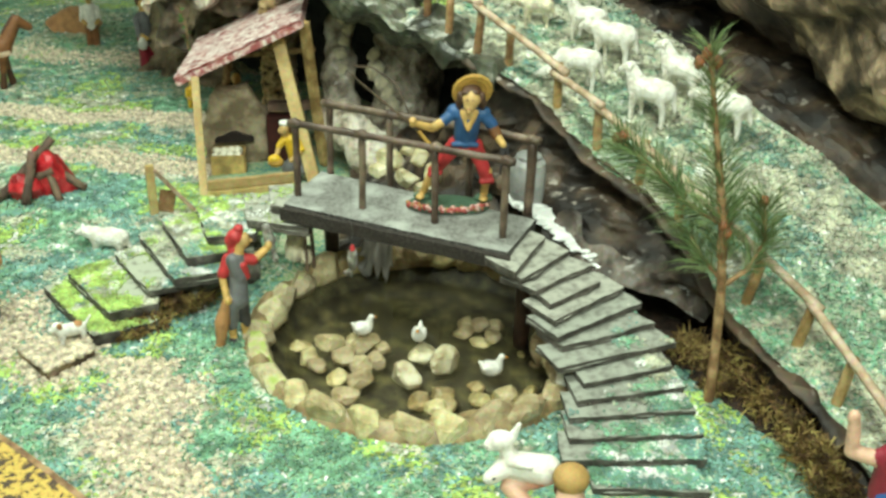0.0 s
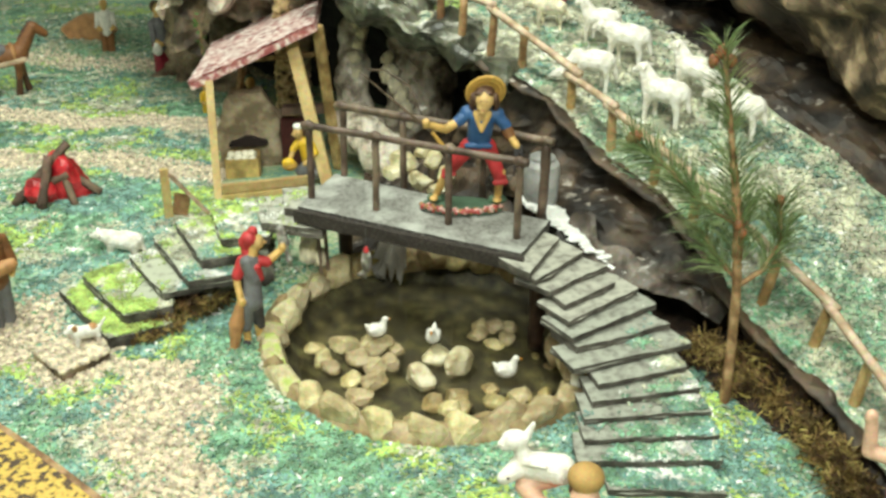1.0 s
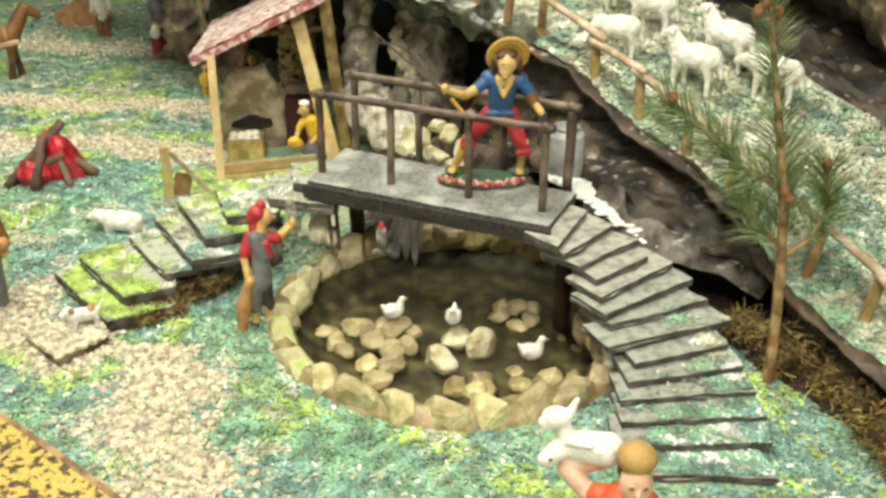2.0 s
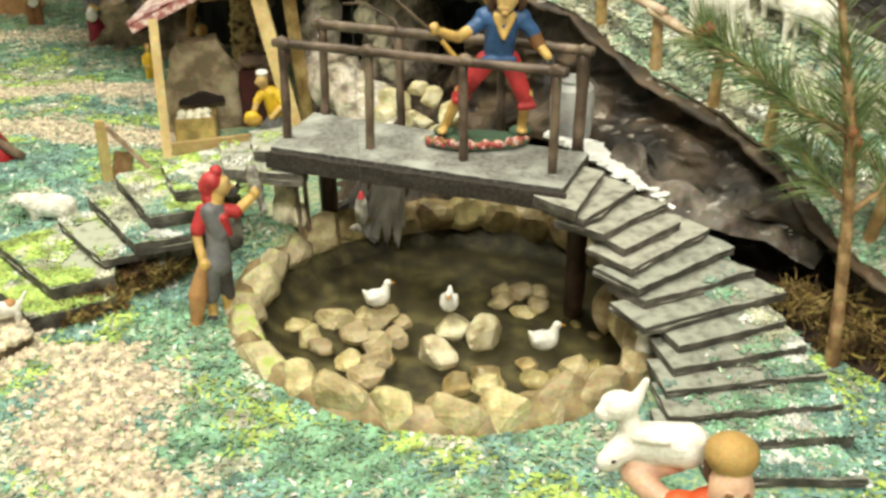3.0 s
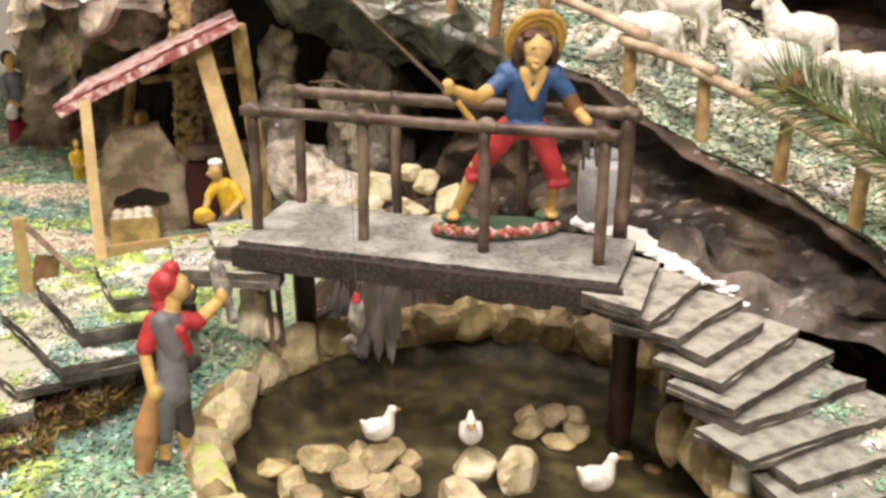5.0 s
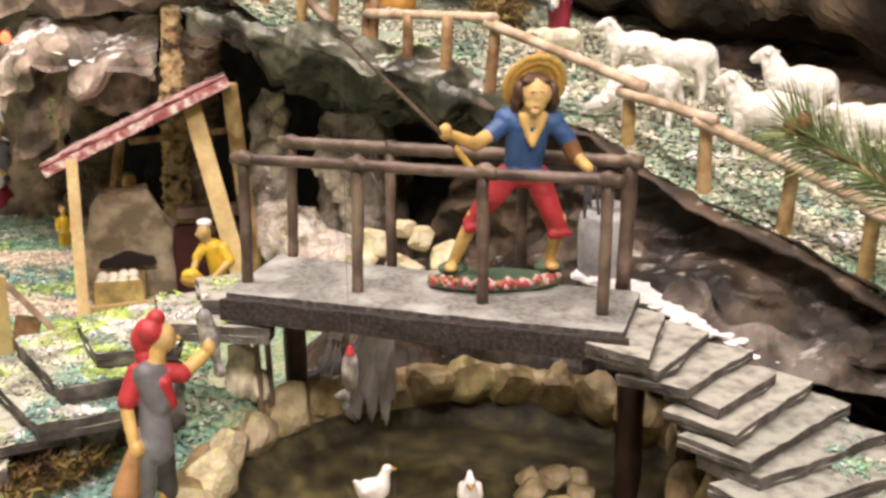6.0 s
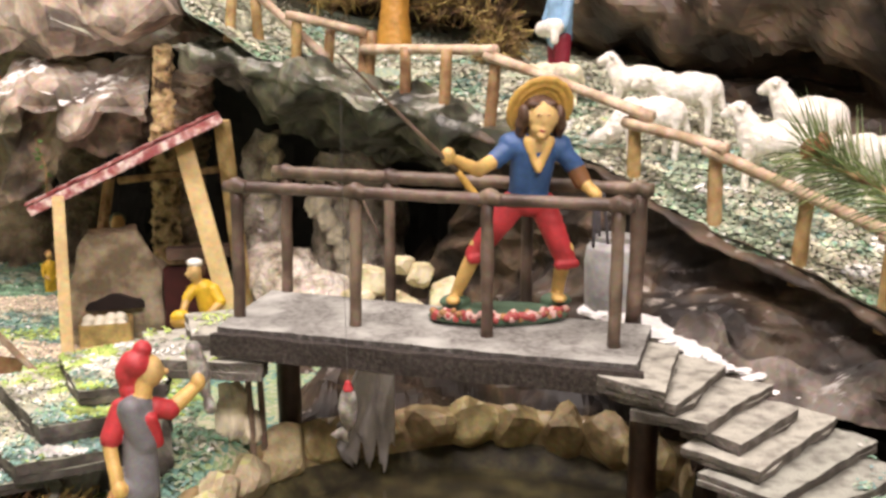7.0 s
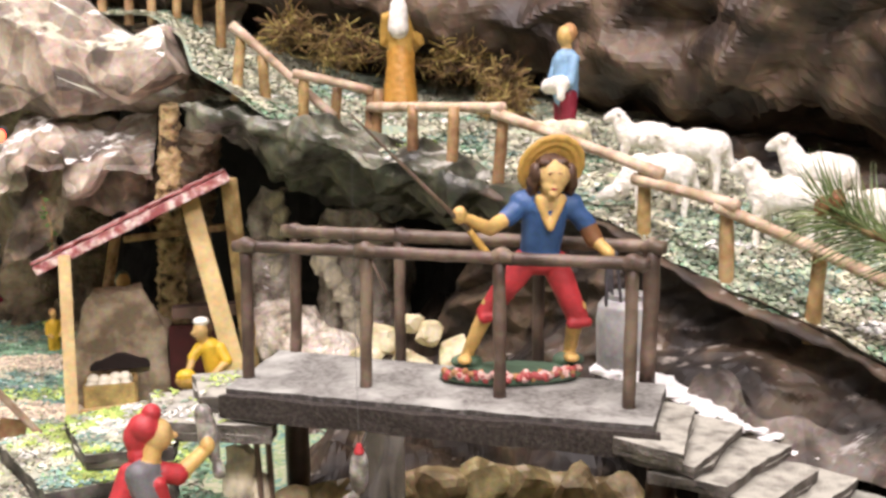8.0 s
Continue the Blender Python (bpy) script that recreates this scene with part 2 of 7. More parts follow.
M = {
    "ground": ground_material(),
    "hill": ground_material("pale_strewn_sawdust", 0.6),
    "teal": material("teal_dyed_sawdust", (0.185, 0.325, 0.275), 0.8, bump=0, vary=0.28),
    "green": material("green_dyed_sawdust", (0.21, 0.38, 0.24), 0.8, bump=0, vary=0.25),
    "lime": material("lime_dyed_sawdust", (0.40, 0.53, 0.14), 0.8, bump=0, vary=0.25),
    "cream": material("pale_wood_shavings", (0.50, 0.50, 0.375), 0.8, bump=0, vary=0.2),
    "sage": material("sage_green_sawdust", (0.36, 0.43, 0.31), 0.8, bump=0, vary=0.22),
    "white_flock": material("white_flock", (0.74, 0.75, 0.70), 0.9, bump=0, vary=0.08),
    "gravel": material("beige_pebbles", (0.57, 0.49, 0.37), 0.75, scale=150, vary=0.22, bump=0.2),
    "rim": material("ochre_limestone", (0.48, 0.395, 0.215), 0.65, dark=(0.35, 0.275, 0.14), light=(0.58, 0.495, 0.30), scale=55, fine=350, amount=0.4, bump=0.7, vary=0.22, depth=0.002),
    "rim_mossy": dusted(material("ochre_limestone_with_lime_flock", (0.53, 0.46, 0.29), 0.65, dark=(0.40, 0.33, 0.19), light=(0.62, 0.54, 0.34), scale=55, fine=350, bump=0.7, vary=0.22, depth=0.002), (0.40, 0.48, 0.12), 0.36, 0.52, 90),
    "pale_stone": material("pale_yellow_stone", (0.60, 0.53, 0.33), 0.5, dark=(0.4, 0.33, 0.18), light=(0.75, 0.7, 0.5), scale=60, fine=350, bump=0.5, vary=0.15),
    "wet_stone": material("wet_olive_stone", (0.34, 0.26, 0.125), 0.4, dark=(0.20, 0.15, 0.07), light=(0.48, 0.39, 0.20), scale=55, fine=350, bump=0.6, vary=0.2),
    "bed": material("pond_silt", (0.048, 0.040, 0.016), 0.7, dark=(0.016, 0.013, 0.006), light=(0.110, 0.098, 0.040), scale=60, fine=420, bump=0.5, amount=0.7),
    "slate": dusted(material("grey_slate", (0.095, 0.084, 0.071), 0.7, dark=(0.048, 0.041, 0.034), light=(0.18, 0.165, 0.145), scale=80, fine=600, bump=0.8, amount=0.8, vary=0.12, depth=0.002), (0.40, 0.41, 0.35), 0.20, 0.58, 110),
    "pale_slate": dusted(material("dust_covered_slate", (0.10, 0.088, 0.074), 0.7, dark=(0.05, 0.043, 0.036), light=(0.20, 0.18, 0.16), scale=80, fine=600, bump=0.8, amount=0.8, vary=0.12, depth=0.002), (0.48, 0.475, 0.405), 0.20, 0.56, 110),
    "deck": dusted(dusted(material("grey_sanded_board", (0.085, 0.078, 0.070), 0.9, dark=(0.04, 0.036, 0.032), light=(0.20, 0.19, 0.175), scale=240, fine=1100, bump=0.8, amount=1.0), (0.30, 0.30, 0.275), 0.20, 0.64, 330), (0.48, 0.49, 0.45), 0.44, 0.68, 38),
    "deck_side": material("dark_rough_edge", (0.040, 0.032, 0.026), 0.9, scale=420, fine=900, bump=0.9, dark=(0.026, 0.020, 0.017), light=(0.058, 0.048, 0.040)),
    "charcoal": dusted(material("charcoal_slate", (0.078, 0.069, 0.060), 0.8, dark=(0.032, 0.027, 0.022), light=(0.16, 0.145, 0.125), scale=60, fine=500, bump=0.6, vary=0.15), (0.44, 0.46, 0.36), 0.16, 0.46, 110),
    "pink": paint("pink_white_petals", (0.70, 0.45, 0.40), 0.5),
    "rail": material("brown_twig_wood", (0.115, 0.078, 0.055), 0.5, dark=(0.06, 0.039, 0.027), light=(0.205, 0.148, 0.108), scale=40, fine=350, bump=0.5, vary=0.2),
    "dark_post": material("dark_wet_wood", (0.05, 0.026, 0.016), 0.45, scale=60, bump=0.5),
    "fence": material("barked_fence_stick", (0.33, 0.205, 0.085), 0.55, dark=(0.20, 0.115, 0.045), light=(0.46, 0.31, 0.15), scale=60, fine=300, bump=0.5, vary=0.2),
    "fence_rail": material("pale_split_stick", (0.50, 0.37, 0.255), 0.6, dark=(0.36, 0.25, 0.16), light=(0.64, 0.51, 0.38), scale=60, fine=300, bump=0.4, vary=0.12),
    "pine_wood": material("yellow_pine_strip", (0.48, 0.345, 0.145), 0.6, dark=(0.42, 0.29, 0.115), light=(0.55, 0.41, 0.19), scale=50, fine=250, bump=0.2, vary=0.12),
    "crate": material("golden_crate_wood", (0.46, 0.32, 0.12), 0.55, scale=50, bump=0.2, vary=0.12),
    "roof": dusted(material("red_painted_roof", (0.33, 0.070, 0.070), 0.6, dark=(0.21, 0.035, 0.035), light=(0.50, 0.22, 0.20), scale=60, fine=350, bump=0.6), (0.80, 0.72, 0.68), 0.36, 0.52, 120),
    "roof_edge": material("pink_roof_edge", (0.56, 0.28, 0.27), 0.6, scale=150, light=(0.84, 0.70, 0.66), dark=(0.36, 0.09, 0.09), bump=0.5, amount=0.5),
    "oven": material("tan_bark_oven", (0.40, 0.315, 0.21), 0.8, dark=(0.22, 0.165, 0.105), light=(0.50, 0.41, 0.29), scale=45, fine=250, bump=0.5, depth=0.002),
    "red_box": paint("dark_red_cellophane", (0.06, 0.008, 0.010), 0.45),
    "oven_hole": paint("oven_mouth_shade", (0.02, 0.012, 0.01), 0.9),
    "egg": paint("white_egg", (0.80, 0.76, 0.62), 0.4),
    # the pale top tone on these papers is dust plus painted-in highlights
    "brown_foil": dusted(material("brown_rock_paper", (0.034, 0.0225, 0.014), 0.62, dark=(0.010, 0.007, 0.005), light=(0.088, 0.060, 0.036), scale=24, fine=220, bump=0.3, amount=0.5, depth=0.001, cells=48), (0.42, 0.38, 0.33), 0.56, 0.68, 60),
    "wall_foil": material("brown_crumpled_rock_wall", (0.060, 0.039, 0.025), 0.55, dark=(0.016, 0.010, 0.007), light=(0.155, 0.108, 0.070), scale=22, fine=160, bump=0.3, amount=0.7, depth=0.001, cells=22),
    "green_foil": dusted(material("dark_green_rock_paper", (0.074, 0.078, 0.054), 0.40, dark=(0.026, 0.028, 0.019), light=(0.165, 0.168, 0.122), scale=30, fine=220, bump=0.25, amount=0.45, depth=0.001, cells=44), (0.45, 0.45, 0.4), 0.48, 0.60, 50),
    "grey_foil": dusted(material("grey_brown_rock_paper", (0.37, 0.31, 0.245), 0.6, dark=(0.14, 0.11, 0.086), light=(0.54, 0.47, 0.39), scale=22, fine=220, bump=0.25, amount=0.5, depth=0.001, cells=36), (0.86, 0.85, 0.81), 0.40, 0.47, 36),
    "fold_foil": material("dark_brown_folded_paper", (0.23, 0.175, 0.12), 0.65, dark=(0.07, 0.052, 0.037), light=(0.33, 0.26, 0.185), scale=26, fine=200, bump=0.3, amount=0.5, depth=0.001, cells=40),
    "apron": dusted(material("grey_brown_apron_paper", (0.066, 0.052, 0.040), 0.6, dark=(0.026, 0.020, 0.015), light=(0.16, 0.135, 0.11), scale=30, fine=260, bump=0.3, amount=0.5, depth=0.001, cells=60), (0.46, 0.45, 0.43), 0.50, 0.60, 40),
    "mound_foil": dusted(dusted(material("grey_brown_mound_paper", (0.36, 0.285, 0.22), 0.6, dark=(0.13, 0.10, 0.078), light=(0.48, 0.41, 0.335), scale=22, fine=220, bump=0.25, amount=0.45, depth=0.001, cells=36), (0.52, 0.55, 0.42), 0.34, 0.44, 70), (0.85, 0.84, 0.8), 0.42, 0.47, 15),
    "tan_rock": material("stippled_tan_rock_paper", (0.125, 0.088, 0.054), 0.6, dark=(0.022, 0.016, 0.011), light=(0.36, 0.27, 0.17), scale=34, fine=420, bump=0.4, amount=0.6, depth=0.002, cells=36),
    "wet_rock": material("wet_glossy_rock", (0.54, 0.47, 0.37), 0.28, dark=(0.20, 0.16, 0.12), light=(0.74, 0.68, 0.58), scale=42, fine=260, bump=0.9, amount=0.5, coat=0.5, depth=0.003),
    "foam": material("cream_foam_stone", (0.74, 0.68, 0.50), 0.6, scale=60, fine=350, bump=0.6),
    "black": paint("cave_shade_black", (0.012, 0.011, 0.010), 0.9),
    "snow": material("white_cotton_snow", (0.74, 0.74, 0.72), 0.95, scale=90, bump=0.6, dark=(0.7, 0.7, 0.68)),
    "grey_glue": material("grey_ice_film", (0.84, 0.83, 0.84), 0.4, dark=(0.70, 0.69, 0.70), light=(0.9, 0.89, 0.9), scale=50, bump=0.4, coat=0.2),
    "bark": material("dark_tree_bark", (0.22, 0.165, 0.105), 0.85, dark=(0.07, 0.05, 0.03), light=(0.38, 0.30, 0.20), scale=22, fine=180, bump=1.0, depth=0.004),
    "pale_bark": material("peeled_ochre_bark", (0.56, 0.41, 0.20), 0.8, dark=(0.075, 0.048, 0.028), light=(0.74, 0.58, 0.32), scale=90, fine=300, bump=1.0, amount=0.5, depth=0.003),
    "needle": material("pine_needle", (0.150, 0.205, 0.075), 0.45, dark=(0.10, 0.145, 0.055), light=(0.25, 0.31, 0.13), bump=0, vary=0.35),
    "pine_stem": material("pine_stem_bark", (0.27, 0.16, 0.07), 0.7, dark=(0.14, 0.075, 0.03), light=(0.42, 0.28, 0.14), scale=80, fine=400, bump=0.7),
    "ivy": paint("green_leaf", (0.10, 0.20, 0.05), 0.5),
    "bud": material("brown_pine_bud", (0.25, 0.10, 0.04), 0.6, scale=200, bump=0.8),
    "moss": material("dry_brown_moss", (0.19, 0.118, 0.036), 0.8, dark=(0.065, 0.038, 0.012), light=(0.30, 0.215, 0.075), bump=0, vary=0.5),
    "soil": material("dark_peat_and_shade", (0.035, 0.02, 0.012), 0.95, scale=80, bump=0.9),
    "yellow_rock": material("mottled_yellow_board", (0.50, 0.335, 0.060), 0.55, dark=(0.050, 0.028, 0.014), light=(0.56, 0.39, 0.085), scale=260, fine=700, bump=0.3, amount=0.30),
    "tan_edge": material("worn_brown_board_edge", (0.26, 0.15, 0.07), 0.7, dark=(0.14, 0.075, 0.035), light=(0.38, 0.25, 0.13), scale=70, fine=400, bump=0.4),
    "log": material("grey_brown_log", (0.13, 0.085, 0.06), 0.8, scale=50, fine=300, bump=0.7, vary=0.2),
    "red_foil": material("red_cellophane", (0.50, 0.02, 0.03), 0.3, dark=(0.25, 0.01, 0.015), light=(0.62, 0.05, 0.06), scale=60, bump=0.5),
    "face_skin": paint("cream_painted_face", (0.58, 0.39, 0.155), 0.55),
    "rose": paint("rose_petals", (0.42, 0.075, 0.07), 0.5),
    "cap": paint("tan_felt_cap", (0.42, 0.26, 0.085), 0.7),
    "skin": paint("painted_skin", (0.62, 0.40, 0.13), 0.45),
    "pale_skin": paint("pale_painted_skin", (0.72, 0.45, 0.32), 0.45),
    "blue": paint("blue_painted_cloth", (0.035, 0.10, 0.25), 0.5),
    "red": paint("red_painted_cloth", (0.47, 0.035, 0.04), 0.55),
    "straw": paint("straw_yellow_paint", (0.50, 0.30, 0.065), 0.6),
    "hair": paint("dark_brown_hair", (0.085, 0.040, 0.020), 0.55),
    "grey": paint("grey_painted_cloth", (0.16, 0.16, 0.17), 0.55),
    "dark": paint("dark_painted_cloth", (0.05, 0.045, 0.05), 0.6),
    "white": paint("white_painted_plastic", (0.82, 0.80, 0.74), 0.45),
    "wool": material("off_white_wool", (0.80, 0.775, 0.70), 0.75, dark=(0.66, 0.62, 0.53), light=(0.86, 0.84, 0.79), scale=110, fine=450, bump=0.9),
    "yellow": paint("yellow_painted_cloth", (0.70, 0.45, 0.03), 0.5),
    "ochre": paint("ochre_painted_cloth", (0.46, 0.23, 0.04), 0.5),
    "brown": paint("brown_painted_cloth", (0.20, 0.085, 0.03), 0.6),
    "tan": paint("tan_painted_cloth", (0.42, 0.22, 0.09), 0.6),
    "orange": paint("orange_red_cloth", (0.72, 0.10, 0.03), 0.5),
    "maroon": paint("maroon_painted_cloth", (0.26, 0.02, 0.04), 0.5),
    "lightblue": paint("light_blue_cloth", (0.22, 0.40, 0.58), 0.5),
    "royal": paint("royal_blue_cloth", (0.05, 0.13, 0.42), 0.5),
    "grass_base": paint("green_painted_base", (0.085, 0.15, 0.095), 0.5),
    "fishskin": material("silver_fish", (0.26, 0.245, 0.215), 0.3, dark=(0.13, 0.12, 0.10), light=(0.46, 0.44, 0.40), scale=150, bump=0.5),
    "line": paint("fishing_line", (0.10, 0.10, 0.10), 0.3),
    "beak": paint("orange_beak", (0.7, 0.3, 0.02), 0.4),
    "plastic": material("milky_grey_plastic", (0.42, 0.42, 0.41), 0.55, scale=40, bump=0.1),
    "wallpaint": material("plain_room_wall", (0.74, 0.73, 0.69), 0.9, dark=(0.70, 0.69, 0.65), light=(0.77, 0.76, 0.72), scale=3, bump=0.1),
    "turquoise": paint("turquoise_band", (0.05, 0.38, 0.42), 0.4),
}


def glass_water():
    m = bpy.data.materials.new("pond_water")
    m.use_nodes = True
    n, l = m.node_tree.nodes, m.node_tree.links
    bs = n["Principled BSDF"]
    bs.inputs["Base Color"].default_value = (0.80, 0.76, 0.60, 1)
    bs.inputs["Transmission Weight"].default_value = 1.0
    bs.inputs["Roughness"].default_value = 0.03
    bs.inputs["IOR"].default_value = 1.33
    no = n.new("ShaderNodeTexNoise")
    no.inputs["Scale"].default_value = 55
    co = n.new("ShaderNodeTexCoord")
    l.new(co.outputs["Object"], no.inputs["Vector"])
    b = n.new("ShaderNodeBump")
    b.inputs["Strength"].default_value, b.inputs["Distance"].default_value = 0.03, 0.001
    l.new(no.outputs["Fac"], b.inputs["Height"])
    l.new(b.outputs["Normal"], bs.inputs["Normal"])
    return m


M["water"] = glass_water()


def glow(name, rgb, strength):
    m = bpy.data.materials.new(name)
    m.use_nodes = True
    bs = m.node_tree.nodes["Principled BSDF"]
    bs.inputs["Base Color"].default_value = (*rgb, 1)
    bs.inputs["Emission Color"].default_value = (*rgb, 1)
    bs.inputs["Emission Strength"].default_value = strength
    return m


M["led"] = glow("red_led_glow", (1.0, 0.08, 0.03), 6.0)


# ---------------------------------------------------------------- mesh helpers
def mesh_object(name, verts, faces, mats, parent=None, label="", smooth=False, face_mats=None):
    me = bpy.data.meshes.new(name)
    if isinstance(faces, np.ndarray):
        verts = np.ascontiguousarray(verts, dtype=np.float32)
        n, k = faces.shape
        me.vertices.add(len(verts))
        me.vertices.foreach_set("co", verts.ravel())
        me.loops.add(n * k)
        me.loops.foreach_set("vertex_index", np.ascontiguousarray(faces, dtype=np.int32).ravel())
        me.polygons.add(n)
        me.polygons.foreach_set("loop_start", np.arange(0, n * k, k, dtype=np.int32))
        me.update(calc_edges=True)
        me.polygons.foreach_set("use_smooth", np.zeros(n, dtype=bool))
    else:
        me.from_pydata([tuple(map(float, v)) for v in verts], [], [tuple(int(i) for i in f) for f in faces])
    for k in (mats if isinstance(mats, (list, tuple)) else [mats]):
        me.materials.append(M[k])
    if face_mats is not None:
        me.polygons.foreach_set("material_index", np.asarray(face_mats, dtype=np.int32))
    if smooth:
        me.polygons.foreach_set("use_smooth", np.ones(len(me.polygons), dtype=bool))
    me.update()
    ob = new(name, me)
    if parent:
        ob.parent = parent
    if label:
        ob["label"] = label
    return ob


def part(name, bm, mat, parent=None, label="", smooth=False):
    me = bpy.data.meshes.new(name)
    bmesh.ops.recalc_face_normals(bm, faces=bm.faces)
    bm.to_mesh(me)
    bm.free()
    me.materials.append(M[mat])
    if smooth:
        me.polygons.foreach_set("use_smooth", np.ones(len(me.polygons), dtype=bool))
    ob = new(name, me)
    if parent:
        ob.parent = parent
    if label:
        ob["label"] = label
    return ob


def thing(name, label, category, group="", kind=""):
    return tagged(new(name), label, category, group, kind)


def rng(seed):
    return np.random.default_rng(seed)


def prism(outline, z0, z1, bevel=0.0012, rough=0.0, seed=0, cuts=0):
    """An upright slab over a flat outline, with softened edges."""
    bm = bmesh.new()
    lo = [bm.verts.new((x, y, z0)) for x, y in outline]
    hi = [bm.verts.new((x, y, z1)) for x, y in outline]
    k = len(outline)
    bm.faces.new(lo[::-1])
    bm.faces.new(hi)
    for i in range(k):
        bm.faces.new((lo[i], lo[(i + 1) % k], hi[(i + 1) % k], hi[i]))
    if cuts:
        bmesh.ops.triangulate(bm, faces=[f for f in bm.faces if len(f.verts) > 4])
        bmesh.ops.subdivide_edges(bm, edges=bm.edges, cuts=cuts, use_grid_fill=True)
    elif bevel:
        bmesh.ops.bevel(bm, geom=bm.edges, offset=bevel, segments=2, affect="EDGES")
    if rough:
        for v in bm.verts:
            v.co += Vector(noise.noise_vector(v.co * 90 + Vector((seed, 0, 0)))) * rough
    return bm


def beam(p0, p1, w, h, up=(0, 0, 1), bevel=0.0008):
    """A squared strip from p0 to p1."""
    p0, p1 = Vector(p0), Vector(p1)
    d = (p1 - p0)
    z = d.normalized()
    x = z.cross(Vector(up)).normalized()
    y = x.cross(z)
    bm = bmesh.new()
    vs = [bm.verts.new(p + x * a * w / 2 + y * b * h / 2) for p in (p0, p1) for a, b in ((-1, -1), (1, -1), (1, 1), (-1, 1))]
    for f in ((0, 1, 2, 3), (7, 6, 5, 4), (0, 4, 5, 1), (1, 5, 6, 2), (2, 6, 7, 3), (3, 7, 4, 0)):
        bm.faces.new([vs[i] for i in f])
    bmesh.ops.bevel(bm, geom=bm.edges, offset=bevel, segments=2, affect="EDGES")
    return bm


def stick(pts, radii, sides=9, rough=0.0, seed=0, steps=6, cap=True):
    """A round, slightly knotty stick along points."""
    pts = [Vector(p) for p in pts]
    rs = list(radii) if isinstance(radii, (list, tuple)) else [radii] * len(pts)
    bm = bmesh.new()
    rings = []
    dense, dr = [], []
    for i in range(len(pts) - 1):
        for k in range(steps):
            f = k / steps
            dense.append(pts[i].lerp(pts[i + 1], f))
            dr.append(rs[i] * (1 - f) + rs[i + 1] * f)
    dense.append(pts[-1])
    dr.append(rs[-1])
    for i, p in enumerate(dense):
        d = (dense[min(i + 1, len(dense) - 1)] - dense[max(i - 1, 0)]).normalized()
        a = d.cross(Vector((0.31, 0.92, 0.2))).normalized()
        if a.length < 0.1:
            a = d.cross(Vector((1, 0, 0))).normalized()
        b = d.cross(a)
        ring = []
        for k in range(sides):
            w = 2 * math.pi * k / sides
            q = a * math.cos(w) + b * math.sin(w)
            r = dr[i] * (1 + rough * noise.noise(p * 220 + q * 1.3 + Vector((seed, 0, 0))))
            ring.append(bm.verts.new(p + q * r))
        rings.append(ring)
    for r0, r1 in zip(rings, rings[1:]):
        for k in range(sides):
            bm.faces.new((r0[k], r0[(k + 1) % sides], r1[(k + 1) % sides], r1[k]))
    if cap:
        bm.faces.new(rings[0][::-1])
        bm.faces.new(rings[-1])
    return bm


def ico(sub):
    bm = bmesh.new()
    bmesh.ops.create_icosphere(bm, subdivisions=sub, radius=1)
    v = np.array([list(x.co) for x in bm.verts])
    f = [[y.index for y in x.verts] for x in bm.faces]
    bm.free()
    return v, f


ICO = {k: ico(k) for k in (1, 2, 3, 4)}


def rock_shape(seed, size, sub=3, planes=11, rough=0.04):
    """A chipped stone: a ball cut by random planes, with a little grain."""
    r = rng(seed)
    v, f = ICO[sub]
    nrm = r.normal(size=(planes, 3))
    nrm /= np.linalg.norm(nrm, axis=1, keepdims=True)
    nrm = np.vstack([nrm, -nrm[:4]])
    h = r.uniform(0.62, 0.95, len(nrm))
    dots = np.maximum(v @ nrm.T, 1e-3)
    rad = np.minimum((h / dots).min(axis=1), 1.15)
    out = v * rad[:, None]
    for i in range(len(out)):
        out[i] *= 1 + rough * noise.noise(Vector(out[i]) * 3.1 + Vector((seed, 3, 1)))
    return out * np.array(size), f


def rock(name, seed, place, size, mat, parent=None, turn=0.0, sub=3, **kw):
    v, f = rock_shape(seed, size, sub, **kw)
    c, s = math.cos(turn), math.sin(turn)
    v = v @ np.array([[c, s, 0], [-s, c, 0], [0, 0, 1]])
    ob = mesh_object(name, v, f, mat, parent)
    ob.location = place
    return ob


def crumple(p, seed, freq, amp, folds=7):
    """Creased relief of crumpled paper: folded waves in random directions. p: n x 3."""
    r = rng(seed)
    out = np.zeros(len(p))
    for i in range(folds):
        d = r.normal(size=3)
        d /= np.linalg.norm(d)
        fr = freq * r.uniform(0.5, 1.9)
        w = p @ d * fr + r.uniform(0, 2) + 0.12 * np.sin(p @ r.normal(size=3) * freq * 0.5)
        out += amp / math.sqrt(i + 1) * (np.abs((w % 2.0) - 1.0) - 0.5)
    return out


